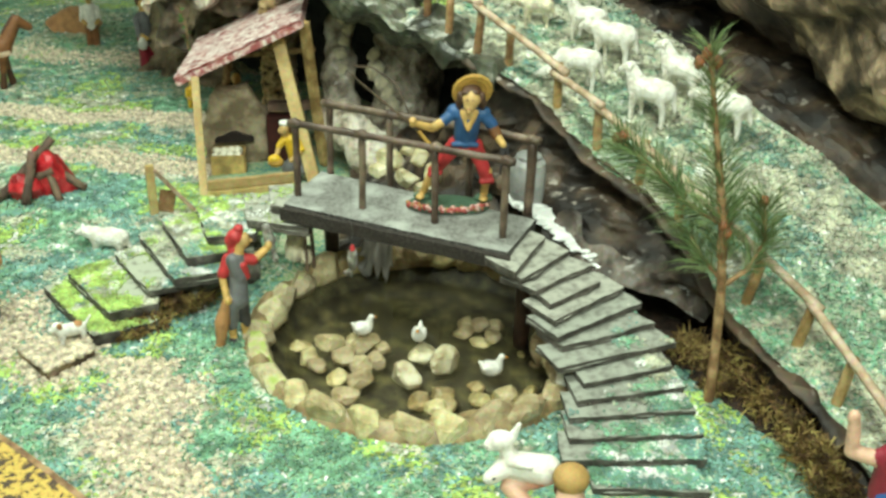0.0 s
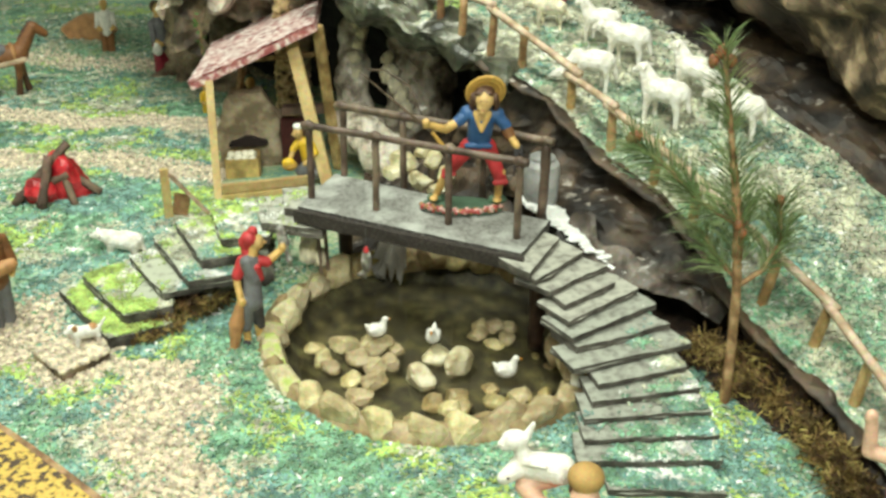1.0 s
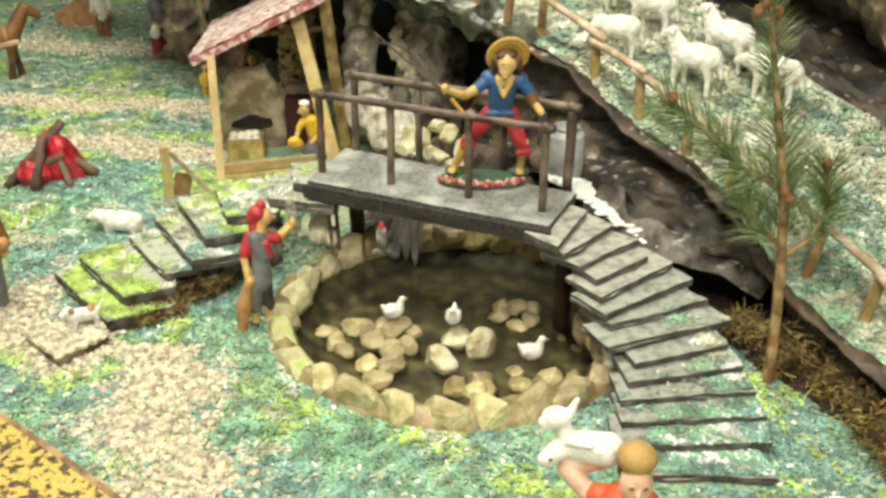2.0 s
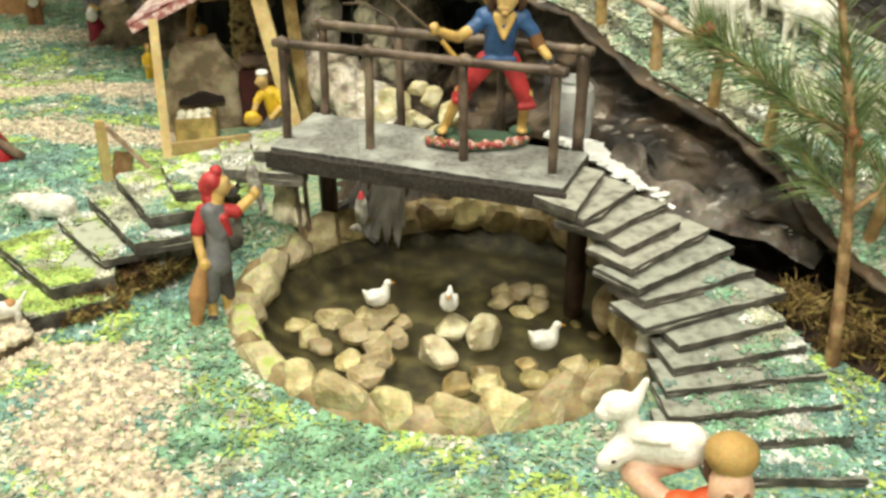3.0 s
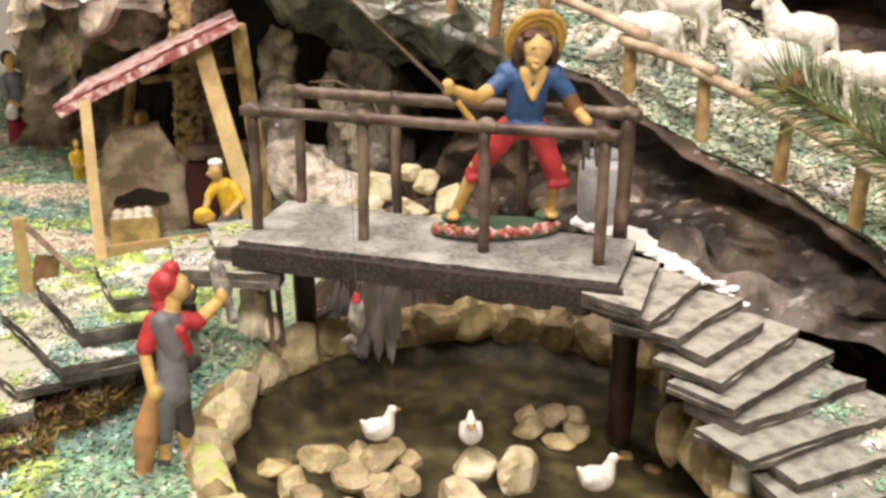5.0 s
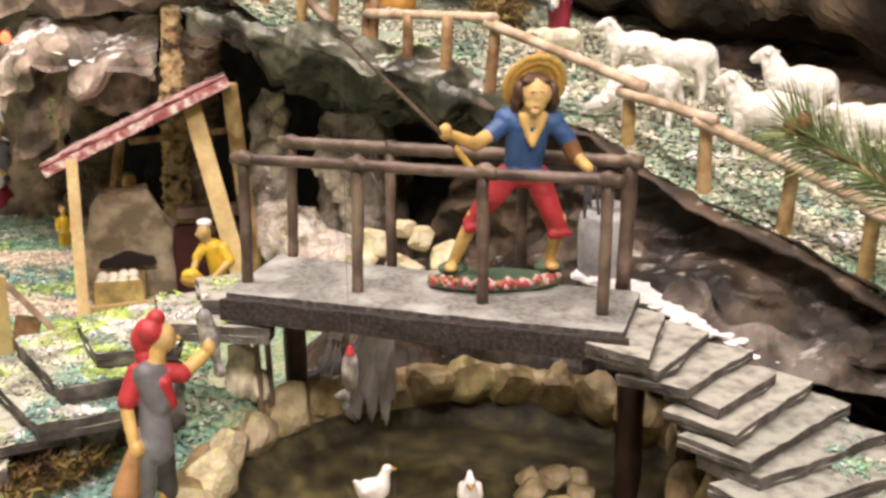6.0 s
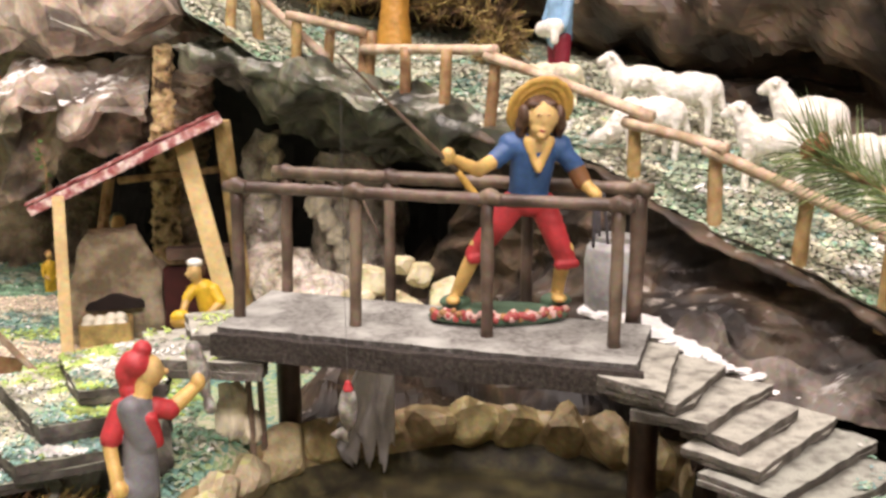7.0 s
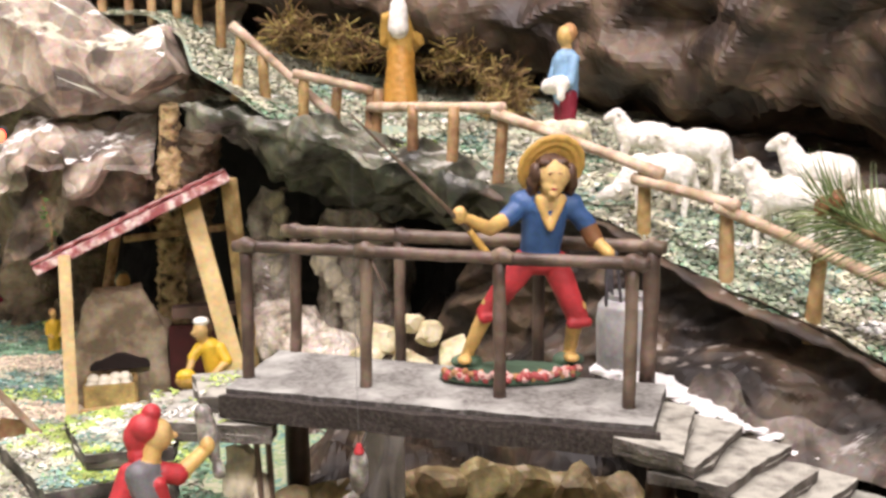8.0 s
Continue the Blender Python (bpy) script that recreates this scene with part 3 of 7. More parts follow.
def facets(u, v, seed, cell):
    """Flat crumpled facets: random offsets on a warped lattice, joined by triangles. Returns n x 3 in -1..1."""
    r = rng(seed)
    tab = r.uniform(-1, 1, (64, 64, 3))
    cut = r.uniform(size=(64, 64)) > 0.5
    k = 2 * math.pi / cell
    a = (u + cell * (0.14 * np.sin(v * k * 0.31 + seed) + 0.05 * np.sin((u + v) * k * 0.53))) / cell
    b = (v + cell * (0.14 * np.sin(u * k * 0.27 + 2 * seed) + 0.05 * np.sin((u - v) * k * 0.47))) / cell
    a = a + 0.45 * b
    i, j = np.floor(a).astype(int), np.floor(b).astype(int)
    x, y = (a - i)[:, None], (b - j)[:, None]
    c = [[tab[(i + p) % 64, (j + q) % 64] for q in (0, 1)] for p in (0, 1)]
    low = np.where(x + y < 1, c[0][0] + x * (c[1][0] - c[0][0]) + y * (c[0][1] - c[0][0]), c[1][1] + (1 - x) * (c[0][1] - c[1][1]) + (1 - y) * (c[1][0] - c[1][1]))
    high = np.where(x > y, c[0][0] + x * (c[1][0] - c[0][0]) + y * (c[1][1] - c[1][0]), c[0][0] + y * (c[0][1] - c[0][0]) + x * (c[1][1] - c[0][1]))
    return np.where(cut[i % 64, j % 64][:, None], low, high)


def crumpled(v, nu, nv, seed, levels, axes=(1, 1, 1), weight=None, creases=(30, 0.0034)):
    """Adds facets of several sizes to a grid of points; levels: (cell in metres, height in metres)."""
    g = v.reshape(nu, nv, 3)
    du = np.r_[0, np.cumsum(np.linalg.norm(np.diff(g.mean(axis=1), axis=0), axis=1))]
    seg = np.linalg.norm(np.diff(g, axis=1), axis=2)
    dv = np.concatenate([np.zeros((nu, 1)), np.cumsum(seg, axis=1)], axis=1)
    U, V = np.repeat(du[:, None], nv, axis=1).ravel(), dv.ravel()
    nrm = np.cross(np.gradient(g, axis=0), np.gradient(g, axis=1)).reshape(-1, 3)
    nrm /= np.maximum(np.linalg.norm(nrm, axis=1, keepdims=True), 1e-9)
    w = np.ones(len(v)) if weight is None else weight
    out = v.copy()
    for n, (cell, amp) in enumerate(levels):
        f = facets(U, V, seed + n * 7, cell)
        out = out + (nrm * f[:, 2:] * 1.25 + f * 0.22 * np.array(axes)) * amp * w[:, None]
    return out + nrm * (crumple(v, seed + 101, creases[0], creases[1], 6) * w)[:, None]


def grid_faces(nu, nv):
    i, j = np.meshgrid(np.arange(nu - 1), np.arange(nv - 1), indexing="ij")
    a = (i * nv + j).ravel()
    return np.stack([a, a + nv, a + nv + 1, a + 1], axis=1)


def along(pts, n):
    """n evenly spread points on a polyline, lightly rounded."""
    p = np.array(pts, float)
    d = np.r_[0, np.cumsum(np.linalg.norm(np.diff(p, axis=0), axis=1))]
    s = np.linspace(0, d[-1], n)
    out = np.stack([np.interp(s, d, p[:, k]) for k in range(p.shape[1])], axis=1)
    for _ in range(3):
        out[1:-1] = 0.25 * out[:-2] + 0.5 * out[1:-1] + 0.25 * out[2:]
    return out


def sculpt(name, shapes, label, category, voxel=0.0011, group="", smooth=4, rough=0.0, place=None):
    """A moulded figure: balls and tapered limbs melted into one skin; each face takes the paint of its nearest shape.
    shapes: (paint, p0, p1, r0, r1) or (paint, centre, (rx, ry, rz))."""
    bm = bmesh.new()
    v2, _ = ICO[3]
    for s in shapes:
        if len(s) == 3:
            pts = v2 * np.array(s[2]) + np.array(s[1])
        else:
            pts = np.vstack([v2 * s[3] + np.array(s[1]), v2 * s[4] + np.array(s[2])])
        vs = [bm.verts.new(p) for p in pts]
        res = bmesh.ops.convex_hull(bm, input=vs)
        junk = [g for g in res["geom_interior"] if isinstance(g, bmesh.types.BMVert) and g.is_valid]
        bmesh.ops.delete(bm, geom=junk, context="VERTS")
    me = bpy.data.meshes.new(name)
    bm.to_mesh(me)
    bm.free()
    tmp = new(name, me)
    mod = tmp.modifiers.new("melt", "REMESH")
    mod.mode, mod.voxel_size, mod.use_smooth_shade = "VOXEL", voxel, True
    sm = tmp.modifiers.new("soften", "SMOOTH")
    sm.factor, sm.iterations = 0.5, smooth
    dg = bpy.context.evaluated_depsgraph_get()
    dg.update()
    out = bpy.data.meshes.new_from_object(tmp.evaluated_get(dg))
    bpy.data.objects.remove(tmp)
    n = len(out.polygons)
    c = np.zeros(n * 3)
    out.polygons.foreach_get("center", c)
    c = c.reshape(-1, 3)
    best, idx = np.full(n, 1e9), np.zeros(n, int)
    keys = []
    for s in shapes:
        if s[0] not in keys:
            keys.append(s[0])
        if len(s) == 3:
            q = (c - np.array(s[1])) / np.array(s[2])
            dist = (np.linalg.norm(q, axis=1) - 1) * min(s[2])
        else:
            a, b = np.array(s[1], float), np.array(s[2], float)
            ab = b - a
            t = np.clip(((c - a) @ ab) / max(ab @ ab, 1e-12), 0, 1)
            dist = np.linalg.norm(c - a - t[:, None] * ab, axis=1) - (s[3] * (1 - t) + s[4] * t)
        k = dist < best
        best[k], idx[k] = dist[k], keys.index(s[0])
    out.materials.clear()
    for k in keys:
        out.materials.append(M[k])
    out.polygons.foreach_set("material_index", idx.astype(np.int32))
    out.polygons.foreach_set("use_smooth", np.ones(n, dtype=bool))
    if rough:
        co = np.zeros(len(out.vertices) * 3)
        out.vertices.foreach_get("co", co)
        co = co.reshape(-1, 3)
        for i in range(len(co)):
            co[i] += np.array(noise.noise_vector(Vector(co[i]) * 260)) * rough
        out.vertices.foreach_set("co", co.ravel())
    out.name = name
    ob = new(name, out)
    if place is not None:
        ob.matrix_world = place
    return tagged(ob, label, category, group)


# ---------------------------------------------------------------- lie of the land
POND = (0.005, 0.922)
CREST_Y = (0.40, 0.55, 0.66, 0.736, 0.788, 0.837, 0.877, 0.937, 0.993, 1.029, 1.106, 1.19, 1.25, 1.30, 1.36, 1.45, 1.55, 1.62, 2.1)
CREST_X = (0.42, 0.38, 0.36, 0.335, 0.316, 0.28, 0.258, 0.237, 0.202, 0.162, 0.109, 0.033, -0.046, -0.13, -0.19, -0.21, -0.26, -0.60, -0.8)
HILL_Y = (0.5, 0.62, 0.75, 0.85, 0.964, 1.004, 1.048, 1.111, 1.219, 1.46, 1.8)
HILL_Z = (0.0, 0.005, 0.03, 0.06, 0.103, 0.117, 0.135, 0.16, 0.182, 0.228, 0.28)


def wall_x(y):
    return np.interp(y, (0.3, 0.6, 0.8, 0.95, 1.0, 1.05, 1.107, 1.16, 1.214, 1.27, 1.315, 1.36, 1.42, 1.5), (0.74, 0.62, 0.50, 0.435, 0.410, 0.372, 0.325, 0.298, 0.270, 0.243, 0.220, 0.182, 0.12, 0.0))


def ground_z(x, y):
    x, y = np.asarray(x, float), np.asarray(y, float)
    z = 0.030 * np.exp(-((x + 0.148) ** 2 + (y - 1.005) ** 2) / 0.034 ** 2) - 0.16 * np.clip(y - 1.2, 0, 0.12) - 0.05 * np.maximum(0, y - 1.32) + 0.004 * np.sin(x * 17 + 1) * np.sin(y * 13)
    r = np.hypot(x - POND[0], y - POND[1])
    return np.where(r < 0.147, -0.06, z)


def hill_z(x, y):
    x, y = np.asarray(x, float), np.asarray(y, float)
    return np.interp(y, HILL_Y, HILL_Z) + np.minimum(0.38 * np.maximum(0, -0.04 - x), 0.075) + 0.003 * np.sin(x * 41) * np.sin(y * 37 + 1)


# ---------------------------------------------------------------- the large structure
def build_ground():
    xs, ys = np.linspace(-1.4, 1.1, 251), np.linspace(0.15, 2.5, 236)
    X, Y = np.meshgrid(xs, ys, indexing="ij")
    Z = ground_z(X, Y)
    v = np.stack([X, Y, Z], axis=-1).reshape(-1, 3)
    return tagged(mesh_object("ground", v, grid_faces(251, 236), "ground", smooth=True),
                  "display board strewn with teal and green dyed sawdust", "ground", kind="structure")


def build_hill():
    ys = np.linspace(0.42, 2.05, 140)
    n = 90
    rows = []
    for y in ys:
        x0 = np.interp(y, CREST_Y, CREST_X)
        x1 = float(wall_x(y)) + 0.008 if y < 1.36 else 0.5
        x = x0 + (x1 - x0) * np.linspace(0, 1, n)
        rows.append(np.stack([x, np.full(n, y), hill_z(x, y)], axis=1))
    v = np.vstack(rows)
    return tagged(mesh_object("hillside", v, grid_faces(len(ys), n), "hill", smooth=True),
                  "sloping upper terrace strewn with pale green sawdust", "ground", kind="structure")


def build_rock_face():
    """The brown crumpled paper between the terrace's edge and the stairs."""
    top = along([(x, y, float(hill_z(x, y)) + 0.004) for x, y in zip(CREST_X[2:12], CREST_Y[2:12])][::-1], 240)
    foot = along([(0.01, 1.27, 0.04), (0.06, 1.13, 0.05), (0.10, 1.06, 0.07), (0.135, 1.0, 0.068), (0.162, 0.945, 0.060), (0.184, 0.922, 0.060),
                  (0.204, 0.914, 0.070), (0.232, 0.910, 0.066), (0.262, 0.892, 0.054), (0.290, 0.82, 0.012), (0.312, 0.76, -0.004), (0.325, 0.70, -0.004), (0.35, 0.62, -0.004)], 240)
    nv = 64
    rows = []
    for a, b in zip(top, foot):
        t = np.linspace(0, 1, nv)[:, None]
        p = a * (1 - t) + b * t
        belly = np.sin(np.pi * t[:, 0] ** 0.47) * 0.028
        out = np.array([-0.8, -0.55, 0.25])
        rows.append(p + belly[:, None] * -out * 0.6)
    v = np.vstack(rows)
    t = np.tile(np.linspace(0, 1, nv), len(top))
    w = np.minimum(1, 6 * t * (1.08 - t) + 0.15)
    v = crumpled(v, len(top), nv, 5, ((0.060, 0.012), (0.027, 0.0075), (0.012, 0.0030)), weight=w)
    return tagged(mesh_object("rock_face", v, grid_faces(len(top), nv), "brown_foil"),
                  "dark brown crumpled rock paper below the terrace edge", "rock face", kind="structure")


def build_terrace_lip():
    """A rolled brown edge that crowns the rock face."""
    top = along([(x, y, float(hill_z(x, y))) for x, y in zip(CREST_X[3:12], CREST_Y[3:12])][::-1], 280)
    rows = []
    nv = 14
    for i, a in enumerate(top):
        d = top[min(i + 1, len(top) - 1)] - top[max(i - 1, 0)]
        d /= np.linalg.norm(d)
        side = np.cross(d, (0, 0, 1))
        side /= np.linalg.norm(side)
        wd = 0.0065 + 0.002 * math.sin(i * 0.21)
        for k in range(nv):
            g = math.pi * (1.15 * k / (nv - 1) - 0.05)
            rows.append(a + side * wd * (math.cos(g)) * 1.1 + np.array([0, 0, 1]) * wd * 0.55 * math.sin(g))
    v = np.array(rows)
    v = v + crumple(v, 9, 80, 0.002)[:, None] * np.array([0.5, 0.3, 0.8])
    return tagged(mesh_object("terrace_lip", v, grid_faces(len(top), nv), "brown_foil"),
                  "rolled grey-brown rock paper edge of the terrace", "rock edge", kind="structure")


def build_paper_apron():
    """Pale grey paper that spreads from the rock face over the edge of the stairs."""
    line = along([(0.118, 0.985, 0.083), (0.150, 0.952, 0.074), (0.180, 0.928, 0.066), (0.205, 0.914, 0.069), (0.232, 0.910, 0.065), (0.262, 0.893, 0.053)], 110)
    rows = []
    for i, p in enumerate(line):
        w = 0.6 + 0.4 * math.sin(i * 0.17) * math.sin(i * 0.05 + 1)
        for k in range(16):
            u = k / 15
            rows.append(p + np.array([0.018, 0.012, 0.018]) * w * (u ** 1.4) - np.array([0.010, 0.008, 0.010]) * (1 - u))
    v = crumpled(np.array(rows), 110, 16, 15, ((0.024, 0.004), (0.011, 0.002)), creases=(50, 0.0014))
    return tagged(mesh_object("paper_apron", v, grid_faces(110, 16), "apron"), "grey-brown crumpled paper along the stairs", "rock paper", kind="structure")


def build_slate_lip():
    """The dark green overhanging sheet above the grotto."""
    top = along([(-0.202, 1.345, 0.236), (-0.14, 1.302, 0.222), (-0.08, 1.262, 0.208), (-0.03, 1.225, 0.197), (0.02, 1.190, 0.182), (0.07, 1.150, 0.168)], 220)
    nv = 80
    rows = []
    back = np.array([0.30, 0.95, 0.0])
    for i, a in enumerate(top):
        f = i / (len(top) - 1)
        fall = 0.066 * math.sin(math.pi * (0.10 + 0.84 * f)) + 0.004
        for k in range(nv):
            t = k / (nv - 1)
            if t < 0.3:
                q = a + back * (0.09 * (1 - t / 0.3)) + np.array([0, 0, 0.004 + 0.004 * (1 - t / 0.3)])
            else:
                u = (t - 0.3) / 0.7
                q = a - back * 0.014 * math.sin(min(1, u * 1.5) * math.pi) + back * 0.105 * u ** 1.25 - np.array([0, 0, fall * u])
            rows.append(q)
    v = np.array(rows)
    v = crumpled(v, len(top), nv, 21, ((0.055, 0.011), (0.026, 0.008), (0.012, 0.0030)), creases=(34, 0.004))
    return tagged(mesh_object("grotto_canopy", v, grid_faces(len(top), nv), "green_foil"),
                  "dark green crumpled rock paper overhang above the grotto", "rock overhang", kind="structure")


def build_rock_wall():
    """The brown crumpled backdrop behind and beside the sheep, hollow at its foot."""
    ys = np.r_[np.linspace(0.3, 1.28, 120), np.linspace(1.285, 1.5, 60)]
    line = [(float(wall_x(y)), y) for y in ys] + [(-0.05 - 0.05 * k, 1.53 + 0.012 * k) for k in range(22)]
    base = along(line, 420)
    nv = 150
    rows = []
    for i, b in enumerate(base):
        d = base[min(i + 1, len(base) - 1)] - base[max(i - 1, 0)]
        nrm = np.array([-d[1], d[0]])
        nrm /= np.linalg.norm(nrm)
        if nrm @ (np.array([-0.1, 0.8]) - b) < 0:
            nrm = -nrm
        z0 = float(hill_z(b[0], b[1])) - 0.02
        for k in range(nv):
            t = k / (nv - 1)
            z = z0 + 0.62 * t
            hollow = -0.14 * math.exp(-(t / (0.098 + 0.02 * math.sin(i * 0.06) + 0.055 * math.exp(-((b[1] - 1.12) / 0.11) ** 2))) ** 3)
            lean = 0.010 * math.sin(min(t, 0.45) * 5) - 0.10 * max(0, t - 0.3)
            q = b + nrm * (hollow + lean)
            rows.append((q[0], q[1], z))
    v = np.array(rows)
    v = crumpled(v, len(base), nv, 31, ((0.15, 0.018), (0.070, 0.020), (0.036, 0.011), (0.017, 0.0036)), creases=(24, 0.005))
    cut = int(np.argmax(base[:, 1] > 1.115))
    near, far = v[:(cut + 1) * nv], v[cut * nv:]
    near = near + crumple(near, 37, 30, 0.006)[:, None] * np.array([-0.8, -0.3, 0.2])
    tagged(mesh_object("rock_wall_near", near, grid_faces(cut + 1, nv), "tan_rock"), "stippled tan and black crumpled rock paper outcrop", "rock wall", kind="structure")
    return tagged(mesh_object("rock_wall", far, grid_faces(len(base) - cut, nv), "wall_foil"),
                  "tall brown crumpled rock paper backdrop with creases", "rock wall", kind="structure")


def build_hollow_bed():
    """Dark sheet in the hollow under the backdrop's foot; its colour gives the overhang's shade."""
    ys, n = np.linspace(0.42, 1.37, 120), 24
    rows = []
    for y in ys:
        x = float(wall_x(y)) - 0.004 + 0.18 * np.linspace(0, 1, n)
        rows.append(np.stack([x, np.full(n, y), hill_z(x, y) - 0.003 + 0.02 * np.linspace(0, 1, n)], axis=1))
    v = crumpled(np.vstack(rows), 120, n, 33, ((0.05, 0.006), (0.02, 0.004)))
    return tagged(mesh_object("hollow_bed", v, grid_faces(120, n), "brown_foil"), "dark brown sheet for the overhang's shade under the backdrop's foot", "rock paper", kind="structure")


def build_mound():
    """Grey-brown crumpled paper hill over the cave, with white flock in its folds."""
    xs, ts = np.linspace(-0.52, -0.175, 190), np.linspace(0, 1, 120)
    X, T = np.meshgrid(xs, ts, indexing="ij")
    Y = 1.490 + 0.125 * T - 0.25 * np.maximum(0, X + 0.26) * (1 - T) + 0.05 * np.maximum(0, 0.12 - T) / 0.12
    crest = hill_z(X, 1.6)
    Z = 0.214 + (crest + 0.004 - 0.214) * np.sin(np.minimum(T, 1) * 1.6)
    v = np.stack([X, Y, Z], axis=-1).reshape(-1, 3)
    v = crumpled(v, 190, 120, 41, ((0.10, 0.034), (0.042, 0.016), (0.017, 0.0035)), axes=(0.8, 1, 1))
    return tagged(mesh_object("rock_mound", v, grid_faces(190, 120), "mound_foil"),
                  "grey-brown crumpled rock paper mound dusted with white flock", "rock mound", kind="structure")


def build_lower_drape():
    """The sheet that hangs over the dark passage behind the stall."""
    xs, ts = np.linspace(-0.402, -0.246, 150), np.linspace(0, 1, 110)
    X, T = np.meshgrid(xs, ts, indexing="ij")
    over = np.minimum(T / 0.5, 1)
    fall = np.maximum(0, (T - 0.5) / 0.5)
    Y = 1.545 - 0.085 * over + 0.020 * fall - 0.15 * (X + 0.3)
    edge = 0.020 + 0.008 * np.sin(X * 41 + 1) + 0.006 * np.sin(X * 97)
    Z = 0.212 - 0.036 * over ** 1.4 - edge * fall - 0.8 * np.clip(-0.362 - X, 0, 0.04)
    v = np.stack([X, Y, Z], axis=-1).reshape(-1, 3)
    v = crumpled(v, 150, 110, 51, ((0.050, 0.011), (0.022, 0.008), (0.010, 0.0034)), axes=(0.7, 1, 1), creases=(38, 0.004))
    tagged(mesh_object("cave_drape", v, grid_faces(150, 110), "grey_foil"),
           "grey-brown rock paper sheet draped over a dark passage, white on top", "rock overhang", kind="structure")
    xs, ts = np.linspace(-0.398, -0.250, 110), np.linspace(0, 1, 60)
    X, T = np.meshgrid(xs, ts, indexing="ij")
    Y = 1.520 + 0.010 * np.sin(X * 120) + 0.006 * np.sin(X * 47)
    Z = 0.172 + (-0.070 + 0.030 * np.sin(X * 43 + 2) + 0.012 * np.sin(X * 110) - 0.9 * np.clip(-0.375 - X, 0, 0.03)) * T
    v = crumpled(np.stack([X, Y, Z], axis=-1).reshape(-1, 3), 110, 60, 53, ((0.04, 0.007), (0.016, 0.004)))
    return tagged(mesh_object("passage_fold", v, grid_faces(110, 60), "fold_foil"), "brown rock paper hanging in folds below the drape", "rock paper", kind="structure")


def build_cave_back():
    """Added black sheet standing in for the shade deep in the grotto and the passage."""
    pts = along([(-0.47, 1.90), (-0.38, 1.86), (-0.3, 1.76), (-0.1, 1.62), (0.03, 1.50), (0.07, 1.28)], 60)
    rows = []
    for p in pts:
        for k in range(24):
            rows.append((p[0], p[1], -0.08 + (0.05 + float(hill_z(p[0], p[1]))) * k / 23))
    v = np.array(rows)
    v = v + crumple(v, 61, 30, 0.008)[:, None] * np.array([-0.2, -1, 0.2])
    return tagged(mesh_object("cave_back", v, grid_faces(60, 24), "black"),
                  "black sheet standing in for the darkness at the back of the grotto", "cave wall", kind="structure")


def build_room():
    lo, hi, t = (-2.2, -1.6, -0.85), (2.2, 3.2, 1.8), 0.1
    walls = {
        "wall_north": ((lo[0], hi[1], lo[2]), (hi[0], hi[1] + t, hi[2])), "wall_south": ((lo[0], lo[1] - t, lo[2]), (hi[0], lo[1], hi[2])),
        "wall_east": ((hi[0], lo[1], lo[2]), (hi[0] + t, hi[1], hi[2])), "wall_west": ((lo[0] - t, lo[1], lo[2]), (lo[0], hi[1], hi[2])),
        "floor": ((lo[0], lo[1], lo[2] - t), (hi[0], hi[1], lo[2])), "ceiling": ((lo[0], lo[1], hi[2]), (hi[0], hi[1], hi[2] + t))}
    for name, (a, b) in walls.items():
        bm = prism([(a[0], a[1]), (b[0], a[1]), (b[0], b[1]), (a[0], b[1])], a[2], b[2], bevel=0.004)
        tagged(part(name, bm, "wallpaint"), "plain matt room " + name.split("_")[0], name.split("_")[0], kind="structure")

    bm = prism([(-1.37, 0.18), (1.07, 0.18), (1.07, 2.47), (-1.37, 2.47)], lo[2], -0.16, bevel=0.004)
    tagged(part("display_plinth", bm, "wallpaint"), "plain plinth that carries the display board", "plinth", kind="structure")


build_room()
build_ground()
build_hill()
build_rock_face()
build_terrace_lip()
build_paper_apron()
build_slate_lip()
build_rock_wall()
build_hollow_bed()
build_mound()
build_lower_drape()
build_cave_back()


